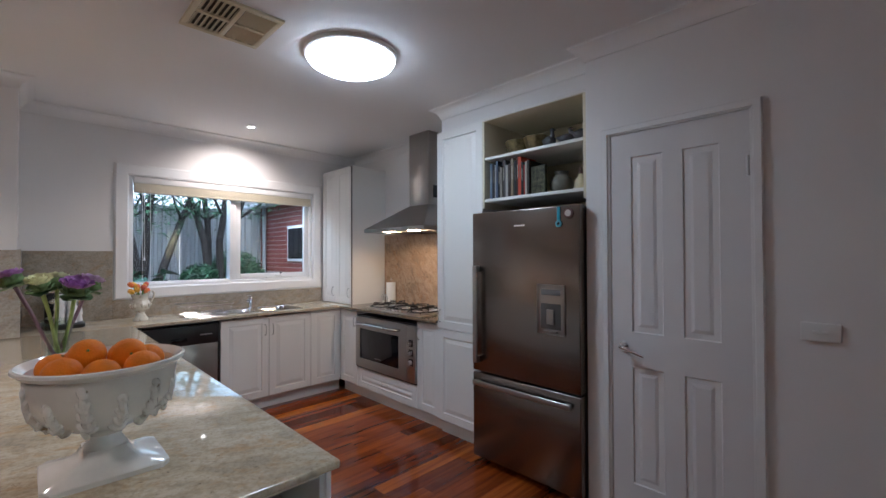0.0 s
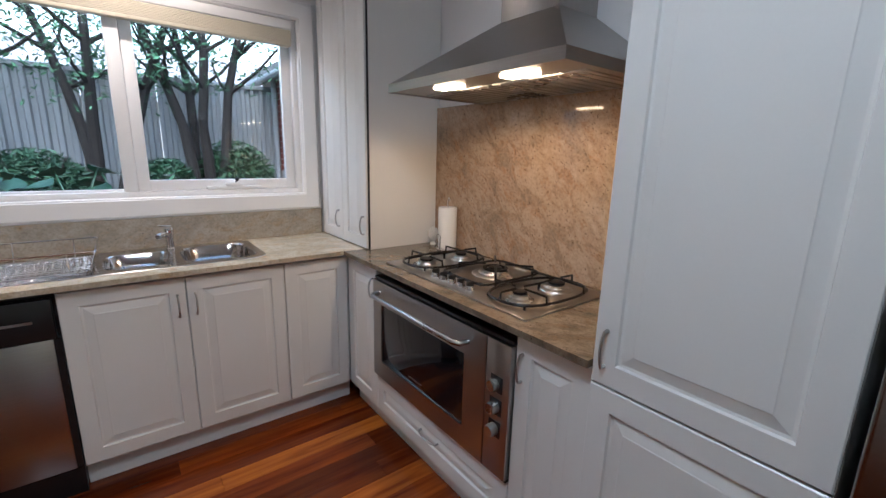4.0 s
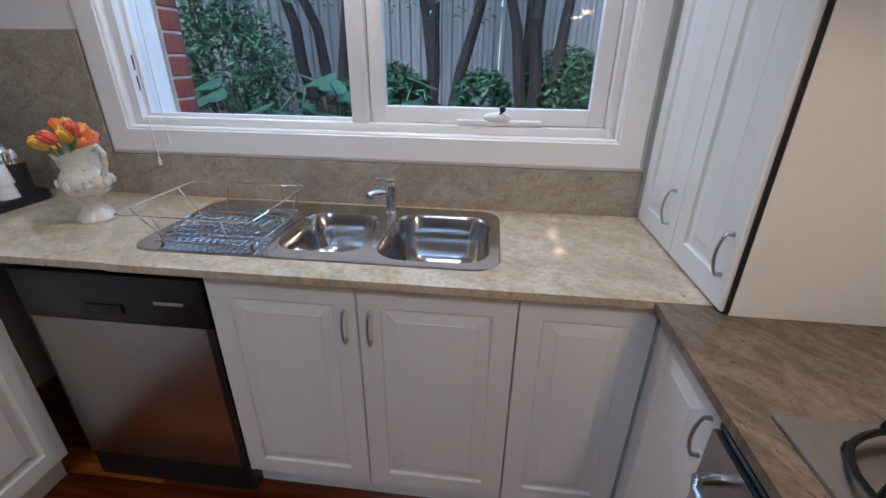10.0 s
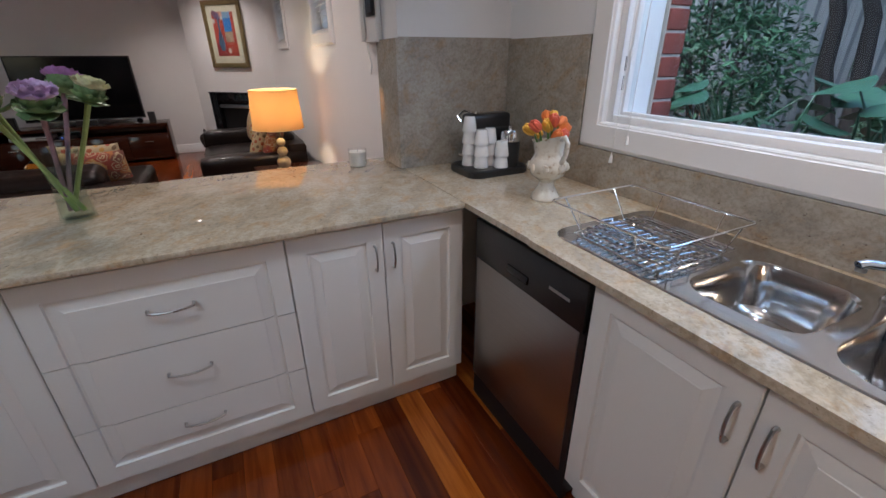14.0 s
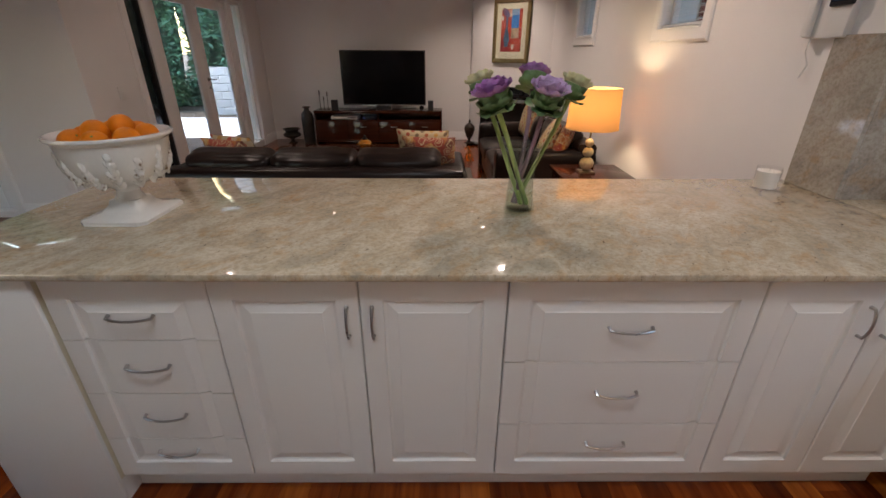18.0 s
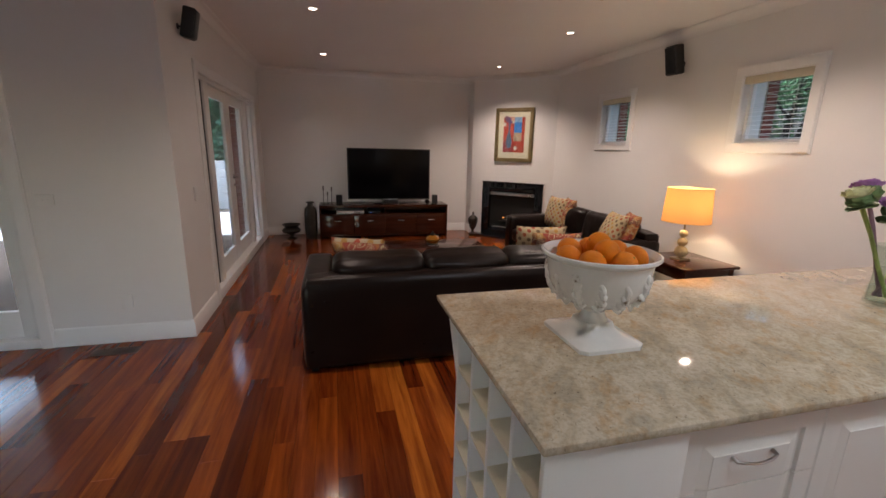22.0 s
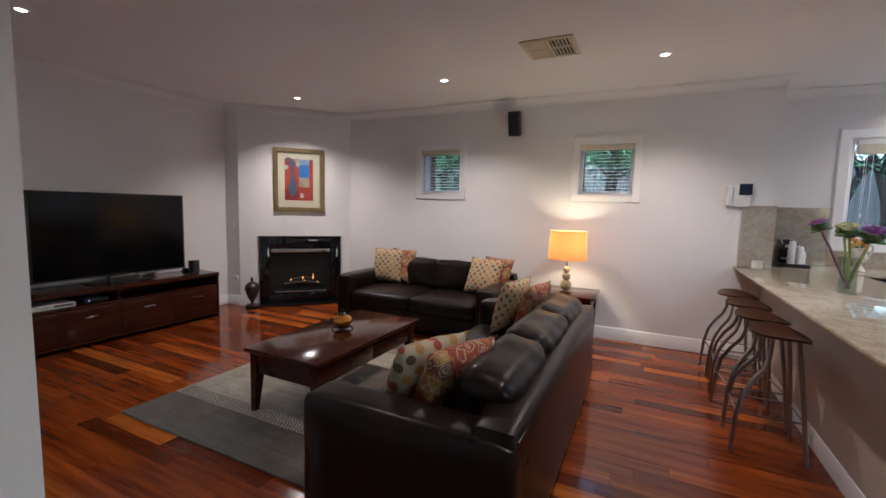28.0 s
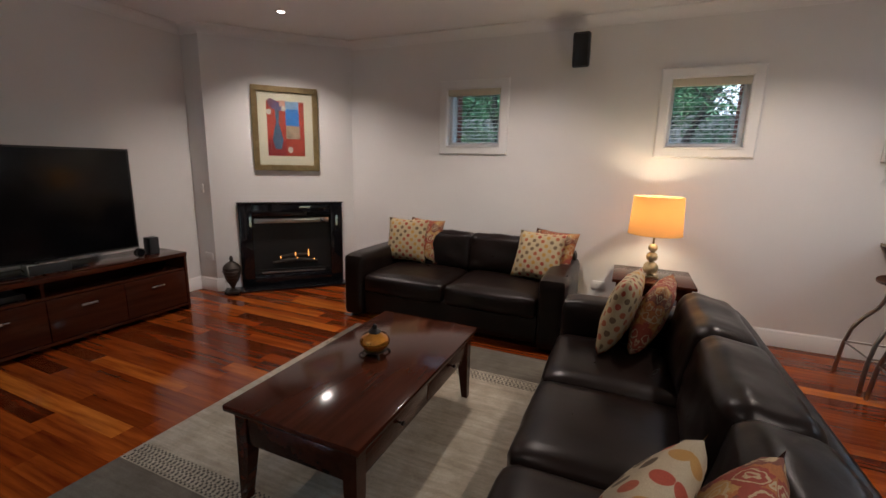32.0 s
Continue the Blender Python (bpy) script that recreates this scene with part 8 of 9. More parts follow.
def plate(at, turn, w, h, label, switches=0, outlets=0):
    p_ = thing("wall_plate", label, "wall plate", at, turn, "switches and outlets")
    bm = B()
    box(bm, -w / 2, -0.012, -h / 2, w / 2, 0.0, h / 2, 0.003)
    part("plate", bm, WHITEPL, p_)
    for k in range(switches):
        x = (k - (switches - 1) / 2) * 0.03
        bm = B()
        box(bm, x - 0.011, -0.016, -0.006, x + 0.011, -0.012, 0.006, 0.002)
        part("rocker", bm, WHITEPL, p_)
    for k in range(outlets):
        x = (k - (outlets - 1) / 2) * 0.05
        for dx, a in ((-0.008, 30), (0.008, -30)):
            bm = B()
            box(bm, x + dx - 0.001, -0.0128, 0.0, x + dx + 0.001, -0.012, 0.009)
            part("slot", bm, BLACK, p_, smooth=False)
    return p_


plate((DX, 0.112, 1.133), -90, 0.125, 0.075, "white double light switch on the wall", 2)
plate((WX, -1.345, 1.085), 90, 0.115, 0.075, "white light switch beside the garden doors", 2)
plate((WX, -0.95, 0.32), 90, 0.075, 0.115, "white blank outlet plate low on the wall")
plate((-2.67, SY, 1.08), 180, 0.075, 0.115, "white light switch beside the patio doors", 2)
plate((-6.16, 2.95, 1.10), 0, 0.04, 0.09, "narrow white switch plate by the fireplace", 1)
plate((-6.14, 2.95, 0.38), 0, 0.115, 0.075, "white power outlet by the fireplace", 0, 2)
plate((-2.27, LY, 0.33), 0, 0.115, 0.075, "white power outlet behind the side table", 0, 2)

ic = thing("intercom", "white wall intercom with small dark screen", "intercom", (-0.375, LY, 1.58), 0)
bm = B()
box(bm, -0.095, -0.035, -0.09, 0.095, 0.0, 0.10, 0.008)
part("housing", bm, WHITEPL, ic)
bm = B()
box(bm, 0.0, -0.05, 0.02, 0.105, -0.033, 0.125, 0.006)
scn = part("screen_housing", bm, BLACK, ic)
bm = B()
box(bm, 0.012, -0.052, 0.035, 0.093, -0.0495, 0.11)
part("screen", bm, plain("screen_dark", (0.02, 0.035, 0.06), 0.12), scn, "small dark blue screen", smooth=False)
bm = B()
box(bm, -0.088, -0.062, -0.085, -0.048, -0.036, 0.105, 0.010)
part("handset", bm, WHITEPL, ic, "white handset resting on its cradle")
bm = B()
tube(bm, [(-0.06, -0.03, -0.09), (-0.07, -0.025, -0.14), (-0.045, -0.02, -0.19), (-0.07, -0.02, -0.24), (-0.055, -0.015, -0.20)], 0.004, 6)
part("cord", bm, WHITEPL, ic, "white coiled cord")

for at, tn in (((-2.10, -1.0, 0.0), 90), ((-5.51, -0.17, 0.0), 0)):
    fv = thing("floor_vent", "brown metal floor heating vent", "floor vent", at, tn, "floor vents")
    FVM = plain("brown_vent", (0.10, 0.05, 0.03), 0.45, 0.4)
    bm = B()
    box(bm, -0.15, -0.06, 0.0, 0.15, -0.045, 0.005)
    box(bm, -0.15, 0.045, 0.0, 0.15, 0.06, 0.005)
    box(bm, -0.15, -0.045, 0.0, -0.135, 0.045, 0.005)
    box(bm, 0.135, -0.045, 0.0, 0.15, 0.045, 0.005)
    part("rim", bm, FVM, fv, smooth=False)
    # no real hole: a black sheet for the shade below the bars
    bm = B()
    box(bm, -0.135, -0.045, 0.0005, 0.135, 0.045, 0.0015)
    part("opening", bm, BLACK, fv, smooth=False)
    for k in range(12):
        x = -0.12 + 0.0218 * k
        bm = B()
        box(bm, x - 0.005, -0.045, 0.0015, x + 0.005, 0.045, 0.0045)
        part("bar", bm, FVM, fv, smooth=False)

# blinds
bl = thing("roman_blind", "raised cream venetian blind bunched at the window head", "blind", (0, 0, 0))
BLM = plain("cream_blind", (0.64, 0.58, 0.45), 0.55, vary=0.05, scale=4)
bm = B()
box(bm, KW[0] + 0.035, NY - 0.03, 2.115, KW[1] - 0.035, NY + 0.03, 2.165, 0.004)
part("head_rail", bm, TRIM, bl)
for k in range(9):
    bm = B()
    box(bm, KW[0] + 0.04, NY - 0.028, 2.048 + 0.0072 * k, KW[1] - 0.04, NY + 0.025, 2.0535 + 0.0072 * k)
    part("slat", bm, BLM, bl, smooth=False)
bm = B()
box(bm, KW[0] + 0.04, NY - 0.028, 2.028, KW[1] - 0.04, NY + 0.025, 2.046, 0.003)
part("bottom_rail", bm, BLM, bl)
for k, (x, z) in enumerate(((0.70, 1.07), (0.715, 1.45), (0.76, 1.15))):
    bm = B()
    tube(bm, [(x, NY - 0.033, 2.06), (x + 0.004, NY - 0.034, 1.6), (x + 0.002, NY - 0.036, z)], 0.0016, 5)
    part("pull_cord", bm, WHITEPL, bl, "thin white pull cord")
    bm = B()
    lathe(bm, [(0.003, 0), (0.006, -0.012), (0.008, -0.032), (0, -0.034)], 10, (x + 0.002, NY - 0.036, z))
    part("cord_weight", bm, WHITEPL, bl, "white cord weight")
for u0, u1, z0, z1 in (W1, W2):
    vb = thing("venetian_blind", "white venetian blind half open over a small window", "blind", (0, 0, 0), 0, "venetian blinds")
    bm = B()
    box(bm, u0 + 0.004, LY - 0.012, z1 - 0.06, u1 - 0.004, LY + 0.04, z1 - 0.002, 0.004)
    part("pelmet", bm, BLM, vb)
    n_ = 13
    for k in range(n_):
        bm = B()
        z = z0 + 0.035 + (z1 - z0 - 0.11) * k / (n_ - 1)
        box(bm, -(u1 - u0) / 2 + 0.012, -0.0125, -0.0008, (u1 - u0) / 2 - 0.012, 0.0125, 0.0008)
        moved(bm, pose((u0 + u1) / 2, LY + 0.022, z, 11, 0, 0))
        part("slat", bm, WHITEPL, vb, smooth=False)
    bm = B()
    box(bm, u0 + 0.012, LY + 0.004, z0 + 0.006, u1 - 0.012, LY + 0.04, z0 + 0.02, 0.002)
    part("bottom_rail", bm, WHITEPL, vb)
    for x in (u0 + 0.1, u1 - 0.1):
        bm = B()
        tube(bm, [(x, LY + 0.001, z1 - 0.06), (x, LY + 0.001, z0 + 0.02)], 0.001, 4)
        part("ladder_cord", bm, WHITEPL, vb)

# ---- outside ----
def leafy(name, seed, count, size, colour, spread, parent=None, rough=0.5, tall=1.6, label="", category="", at=(0, 0, 0)):
    """Many small folded leaves; spread(rng) gives one place. kind 'stuff' when it stands alone."""
    rng = random.Random(seed)
    vs, fs = [], []
    for k in range(count):
        c = Vector(spread(rng))
        q = Euler((rng.uniform(-1.2, 1.2), rng.uniform(-1.2, 1.2), rng.uniform(0, 6.28))).to_matrix()
        s = size * rng.uniform(0.6, 1.3)
        n = len(vs)
        for p in ((0, -tall * s, 0), (s * 0.5, 0, 0.18 * s), (0, tall * s, 0), (-s * 0.5, 0, 0.18 * s), (0, 0, 0)):
            vs.append(c + q @ Vector(p))
        fs += [(n, n + 1, n + 4), (n + 1, n + 2, n + 4), (n + 2, n + 3, n + 4), (n + 3, n, n + 4)]
    me = bpy.data.meshes.new(name)
    me.from_pydata(vs, [], fs)
    m, t, p = nodes(name + "_leaves")
    g = t.nodes.new("ShaderNodeNewGeometry")
    r = ramp(t, g.outputs["Random Per Island"], [(0.0, tuple(c * 0.45 for c in colour)), (0.6, colour), (1.0, tuple(min(1, c * 1.7) for c in colour))])
    t.links.new(r.outputs[0], p.inputs["Base Color"])
    p.inputs["Roughness"].default_value = rough
    p.inputs["Specular IOR Level"].default_value = 0.22
    me.materials.append(m)
    ob = new(name, me)
    if parent:
        ob.parent = parent
        return tagged(ob, label, kind="stuff")
    ob.location = at
    return tagged(ob, label, category, "", "stuff")


BARK = plain("dark_bark", (0.014, 0.010, 0.008), 0.9, vary=0.35, scale=7, grain=45, relief=0.25, stretch=(1, 1, 0.25))


def tree(x, y, z, lean, height, crown, seed, colour=(0.05, 0.12, 0.05), stems=3, leaves=5200, low=0.45):
    """A tree of several forking stems with limbs and a loose crown."""
    rng = random.Random(seed)
    ob = thing("tree", "leafy garden tree with dark forking stems by the fence", "tree", (x, y, z), 0, "trees by the fence")
    tips = []
    bm = B()
    for s in range(stems):
        a = 2 * math.pi * s / stems + rng.uniform(-0.5, 0.5)
        d = Vector((math.cos(a) * 0.20 + lean, math.sin(a) * 0.2, 1))
        p, pts, rad = Vector((0.05 * math.cos(a), 0.05 * math.sin(a), -0.05)), [], []
        for k in range(8):
            pts.append(p.copy())
            rad.append(0.075 * (1 - 0.085 * k))
            p = p + d * height / 9 + Vector((rng.uniform(-0.05, 0.05), rng.uniform(-0.04, 0.04), 0))
            d = d * 0.98 + Vector((rng.uniform(-0.08, 0.08), rng.uniform(-0.08, 0.08), 0.02))
            if k > 2:
                for w in range(2):
                    b = rng.uniform(0, 6.28)
                    e = p + Vector((math.cos(b), math.sin(b) * 0.7, 0.75)) * rng.uniform(0.5, 1.0)
                    mid = (p + e) / 2 + Vector((0, 0, -0.06))
                    tube(bm, [p, mid, e], [0.028, 0.018, 0.007], 6)
                    tips += [e, mid, (e + mid) / 2]
        tube(bm, pts, rad, 9)
        tips += pts[4:]
    part("trunk", bm, BARK, ob, "dark forking stems")

    def place(r):
        t = r.choice(tips)
        return (t.x + r.gauss(0, 0.24 * crown), t.y + r.gauss(0, 0.22 * crown), max(height * low * 0.8, t.z + r.gauss(0, 0.2)))
    leafy("crown", seed, int(leaves * 1.7), 0.025, colour, place, ob, label="loose crown of small green leaves")
    return ob


GROUND = plain("garden_ground", (0.10, 0.075, 0.05), 0.95, vary=0.3, scale=0.7, grain=30, relief=0.2)
bm = B()
prism(bm, [(-300, -300), (300, -300), (300, 300), (-300, 300)], "z", -0.6, -0.13)
solid("ground", bm, GROUND, "bare brown garden soil round the house", "ground", "structure", smooth=False)
bm = B()
g = bmesh.ops.create_grid(bm, x_segments=60, y_segments=22, size=1.0)
for v in bm.verts:
    v.co = Vector((-1.4 + v.co.x * 5.2, 7.25 + v.co.y * 1.65, 0.57))
    v.co.z += 0.06 * noise.noise(v.co * 1.7)
solid("garden_bed", bm, SOIL, "raised bed of dark mulched soil", "garden bed", "structure")
bm = B()
box(bm, -6.6, 5.50, -0.13, 3.43, 5.62, 0.60, 0.01)
solid("bed_edge", bm, plain("grey_block", (0.30, 0.28, 0.26), 0.9, vary=0.15, grain=50, relief=0.15), "grey block edge of the raised bed", "retaining wall", "structure")

FENCE = plain("fence_paint", (0.24, 0.245, 0.25), 0.5, vary=0.06, scale=1.5, grain=30, relief=0.02)
fence = thing("steel_fence", "pale grey ribbed steel garden fence", "fence", (-6.6, 8.9, 0.45))
for k in range(13):
    bm = B()
    o, step = [], 0.77 / 6
    for j in range(6):
        u = k * 0.78 + j * step
        o += [(u, 0.0), (u + step * 0.34, 0.0), (u + step * 0.48, 0.034), (u + step * 0.86, 0.034)]
    o.append((k * 0.78 + 0.77, 0.0))
    lo = [bm.verts.new((u, w, 0.03)) for u, w in o] + []
    hi = [bm.verts.new((u, w, 1.88)) for u, w in o]
    lb = [bm.verts.new((u, w + 0.004, 0.03)) for u, w in o]
    hb = [bm.verts.new((u, w + 0.004, 1.88)) for u, w in o]
    for i in range(len(o) - 1):
        bm.faces.new((lo[i], lo[i + 1], hi[i + 1], hi[i]))
        bm.faces.new((lb[i], lb[i + 1], hb[i + 1], hb[i]))
        bm.faces.new((hi[i], hi[i + 1], hb[i + 1], hb[i]))
    part("fence_panel", bm, FENCE, fence, smooth=False)
for k in range(5):
    bm = B()
    box(bm, k * 2.34 - 0.03, -0.014, -0.5, k * 2.34 + 0.02, 0.06, 1.9, 0.004)
    part("fence_post", bm, FENCE, fence)
for z0, z1 in ((0.0, 0.05), (1.86, 1.92)):
    bm = B()
    box(bm, 0, -0.018, z0, 10.1, 0.064, z1, 0.004)
    part("fence_rail", bm, FENCE, fence)

tree(0.13, 8.0, 0.55, -0.10, 3.6, 1.5, 11, stems=3, colour=(0.06, 0.14, 0.075), leaves=2300)
tree(1.30, 8.1, 0.55, 0.10, 3.5, 1.3, 12, stems=3, colour=(0.06, 0.14, 0.075), leaves=2300)
tree(2.36, 8.0, 0.55, -0.02, 3.6, 1.2, 13, stems=4, colour=(0.06, 0.14, 0.075), leaves=2000, low=0.55)
tree(-1.9, 7.4, 0.55, 0.1, 3.4, 1.3, 14, stems=3, low=0.3)
tree(-4.0, 7.0, 0.55, 0.05, 3.4, 1.3, 15, stems=3, low=0.3)
tree(-5.6, 7.6, 0.55, 0.05, 3.4, 1.3, 16, stems=3, low=0.3)


def shrub(x, y, z, rx, rz, seed, colour, leaf=0.028, n=4200):
    ob = thing("shrub", "dense leafy green garden shrub in the bed", "shrub", (x, y, z))
    bm = B()
    rng = random.Random(seed)
    for k in range(7):
        a = rng.uniform(0, 6.28)
        tube(bm, [(0, 0, -0.03), (rx * 0.3 * math.cos(a), rx * 0.3 * math.sin(a), rz * 0.5), (rx * 0.6 * math.cos(a), rx * 0.6 * math.sin(a), rz * 0.95)], [0.02, 0.013, 0.005], 6)
    part("branches", bm, BARK, ob)

    def place(r):
        a, b, q = r.uniform(0, 6.28), r.uniform(-0.5, 1), r.uniform(0.55, 1.08)
        c = math.sqrt(max(0, 1 - b * b))
        return (rx * q * c * math.cos(a), rx * q * c * math.sin(a), max(0.02, rz * (0.45 + 0.55 * q * b)))
    leafy("foliage", seed, n, leaf, colour, place, ob)
    return ob


shrub(-0.9, 7.5, 0.57, 0.75, 1.45, 21, (0.028, 0.072, 0.036))
shrub(0.75, 7.9, 0.57, 0.5, 0.8, 22, (0.025, 0.065, 0.036))
shrub(2.7, 8.2, 0.57, 0.5, 0.95, 23, (0.03, 0.072, 0.036))
shrub(-2.8, 7.9, 0.57, 0.8, 1.5, 24, (0.05, 0.11, 0.04))
shrub(-4.8, 7.6, 0.57, 0.8, 1.5, 25, (0.05, 0.11, 0.04))


def big_leaf(bm, at, a, reach, rise, size):
    """A heart-shaped leaf on a curved stalk."""
    base = Vector(at)
    tip = base + Vector((math.cos(a) * reach, math.sin(a) * reach, rise))
    tube(bm, [base, base.lerp(tip, 0.5) + Vector((0, 0, rise * 0.18)), tip], [0.012, 0.009, 0.006], 6)
    c, s = math.cos(a), math.sin(a)
    mid = bm.verts.new(tip)
    out = []
    for k in range(14):
        q = 2 * math.pi * k / 14
        r = size * (0.62 + 0.38 * math.cos(q)) * (1.1 if k else 1.35) + size * 0.25
        u, w = r * math.cos(q), r * math.sin(q) * 0.85
        out.append(bm.verts.new(tip + Vector((c * u - s * w, s * u + c * w, -0.35 * u - 0.25 * abs(w) + 0.05 * math.sin(3 * q) * size))))
    for k in range(14):
        bm.faces.new((mid, out[k], out[(k + 1) % 14]))


BIGLEAF = plain("broad_leaf", (0.018, 0.066, 0.034), 0.4, vary=0.3, scale=7, grain=30, relief=0.05)
rng = random.Random(31)
for k, (x, y) in enumerate(((0.35, 6.5), (0.8, 6.75), (1.15, 6.5), (0.55, 7.0), (-0.1, 6.5), (1.45, 6.8), (-0.6, 6.4))):
    ob = thing("broad_leaf_plant", "green broad-leaved plant in the bed", "plant", (x, y, 0.57), 0, "broad-leaved plants")
    for j in range(7):
        bm = B()
        big_leaf(bm, (0, 0, -0.02), rng.uniform(0, 6.28), rng.uniform(0.12, 0.32), rng.uniform(0.35, 0.75), rng.uniform(0.09, 0.15))
        part("leaf", bm, BIGLEAF, ob, smooth="all")
ag = thing("yucca", "spiky yucca with sword leaves in the bed", "plant", (-0.3, 7.0, 0.57))
for j in range(26):
    a, e = rng.uniform(0, 6.28), rng.uniform(0.25, 1.3)
    ln = rng.uniform(0.5, 0.8)
    d = Vector((math.cos(a) * math.cos(e), math.sin(a) * math.cos(e), math.sin(e)))
    sd = Vector((-math.sin(a), math.cos(a), 0))
    bm = B()
    rows = []
    for i in range(5):
        u = i / 4
        c = Vector((0, 0, 0.1)) + d * ln * u + Vector((0, 0, -0.18 * u * u * math.cos(e)))
        w = 0.028 * (1 - u) ** 0.7 + 0.002
        rows.append([bm.verts.new(c - sd * w), bm.verts.new(c + Vector((0, 0, -0.01))), bm.verts.new(c + sd * w)])
    for ra, rb in zip(rows, rows[1:]):
        for i in range(2):
            bm.faces.new((ra[i], ra[i + 1], rb[i + 1], rb[i]))
    part("sword_leaf", bm, BIGLEAF, ag, smooth="all")
top = thing("potted_topiary", "round clipped shrub in a dark pot", "plant", (1.84, 7.1, 0.57))
bm = B()
lathe(bm, [(0, -0.02), (0.15, -0.02), (0.19, 0.24), (0.21, 0.25), (0.20, 0.28), (0.17, 0.27), (0, 0.25)], 24)
part("pot", bm, plain("dark_pot", (0.05, 0.045, 0.05), 0.5), top, "dark glazed pot")


def ball(r):
    a, b, q = r.uniform(0, 6.28), r.uniform(-0.9, 1), r.uniform(0.75, 1.05)
    c = math.sqrt(max(0, 1 - b * b))
    return (0.26 * q * c * math.cos(a), 0.26 * q * c * math.sin(a), 0.5 + 0.26 * q * b)


leafy("foliage", 41, 1100, 0.03, (0.022, 0.06, 0.03), ball, top)

# neighbouring brick house beside the fence
MORTAR = plain("pale_mortar", (0.50, 0.46, 0.42), 0.9, vary=0.1, grain=60, relief=0.15)
BRICK = plain("red_brick", (0.22, 0.055, 0.04), 0.85, vary=0.3, scale=8, grain=70, relief=0.15)
bh = thing("brick_house", "red brick neighbouring house wall beside the garden", "house")
bm = B()
box(bm, 3.46, 5.1, -0.13, 3.75, 9.4, 2.5)
hw = part("wall", bm, MORTAR, bh, "mortar-jointed brick wall", smooth=False)
bm = B()
prism(bm, [(3.30, 2.52), (6.4, 4.0), (6.4, 4.08), (3.30, 2.60)], "y", 4.9, 9.6)
part("roof", bm, plain("roof_sheet", (0.24, 0.22, 0.21), 0.6, vary=0.1), bh, "grey sloping roof", smooth=False)
bm = B()
tube(bm, [(3.32, 4.9, 2.46), (3.32, 9.6, 2.46)], 0.06, 10)
part("gutter", bm, FENCE, bh, "pale roof gutter")
bm = B()
tube(bm, [(3.40, 8.6, 2.44), (3.40, 8.6, -0.1)], 0.04, 10)
part("downpipe", bm, FENCE, bh, "pale round downpipe")
wd2 = new("window")
wd2.parent = bh
bm = B()
box(bm, 3.425, 6.9, 1.35, 3.46, 7.6, 2.0, 0.004)
part("window_frame", bm, TRIM, wd2, "white window frame")
bm = B()
box(bm, 3.418, 6.95, 1.40, 3.426, 7.55, 1.95)
part("window_pane", bm, BLACKGLASS, wd2, "dark window glass", smooth=False)

# far roof beyond the fence
fh = thing("neighbour_house", "pale neighbouring house roof beyond the fence", "house", (0, 15, -0.13))
bm = B()
box(bm, -8, 0, 0, 6, 5, 2.7)
part("wall", bm, plain("pale_render", (0.5, 0.47, 0.43), 0.8), fh, "pale rendered wall", smooth=False)
bm = B()
prism(bm, [(-0.5, 2.65), (2.5, 4.3), (5.5, 2.65)], "x", -8.5, 6.5)
part("roof", bm, plain("pale_tiles", (0.34, 0.32, 0.31), 0.7, vary=0.15, scale=6, grain=25, relief=0.1), fh, "pale grey tiled roof", smooth=False)

# patio side
pave = thing("patio_paving", "cream stone paved patio", "pavement", kind="structure")
bm = B()
box(bm, -9.4, -5.45, -0.14, -2.52, -0.78, -0.075)
part("bedding", bm, MORTAR, pave, smooth=False)
LAWN = plain("lawn_green", (0.10, 0.20, 0.05), 0.95, vary=0.3, scale=5, grain=60, relief=0.2)
bm = B()
g = bmesh.ops.create_grid(bm, x_segments=10, y_segments=10, size=1.0)
for v in bm.verts:
    v.co = Vector((-2.6 + v.co.x * 5.4, -9.2 + v.co.y * 3.7, -0.11))
solid("lawn", bm, LAWN, "mown green lawn beyond the patio", "lawn", "structure")
rng = random.Random(61)
vs, fs = [], []
for k in range(22000):
    x, y = rng.uniform(-8.0, -1.5), -5.5 - 6.0 * rng.random() ** 1.4
    a, h = rng.uniform(0, 6.28), rng.uniform(0.03, 0.06)
    n = len(vs)
    vs += [(x - 0.006 * math.cos(a), y - 0.006 * math.sin(a), -0.11), (x + 0.006 * math.cos(a), y + 0.006 * math.sin(a), -0.11), (x + rng.uniform(-0.03, 0.03), y + rng.uniform(-0.03, 0.03), -0.11 + h)]
    fs.append((n, n + 1, n + 2))
me = bpy.data.meshes.new("grass")
me.from_pydata(vs, [], fs)
me.materials.append(LAWN)
tagged(new("grass", me), "short green grass blades of the lawn", "grass", "", "stuff")
col = thing("verandah_post", "round white verandah column with a moulded base", "column", (-4.22, -3.53, -0.05))
bm = B()
lathe(bm, [(0.125, 0.18), (0.128, 0.8), (0.118, 2.55), (0.13, 2.58), (0.14, 2.62), (0.13, 2.66), (0.0, 2.66)], 28)
part("shaft", bm, TRIM, col)
bm = B()
lathe(bm, [(0.0, 0.0), (0.175, 0.0), (0.19, 0.015), (0.194, 0.035), (0.188, 0.058), (0.165, 0.066), (0.158, 0.085), (0.165, 0.098), (0.172, 0.112), (0.168, 0.13), (0.150, 0.14), (0.138, 0.155), (0.128, 0.18)], 36)
part("base", bm, TRIM, col)
bm = B()
box(bm, -9.4, -3.68, 2.61, -2.52, -3.38, 2.85, 0.004)
solid("verandah_beam", bm, TRIM, "white timber verandah beam", "beam", "structure")
BLOCK = plain("white_block", (0.60, 0.58, 0.55), 0.8, vary=0.08, scale=4, grain=40, relief=0.12)
bwall = thing("garden_wall", "low white painted block garden wall", "wall", (-10.6, -3.8, -0.13))
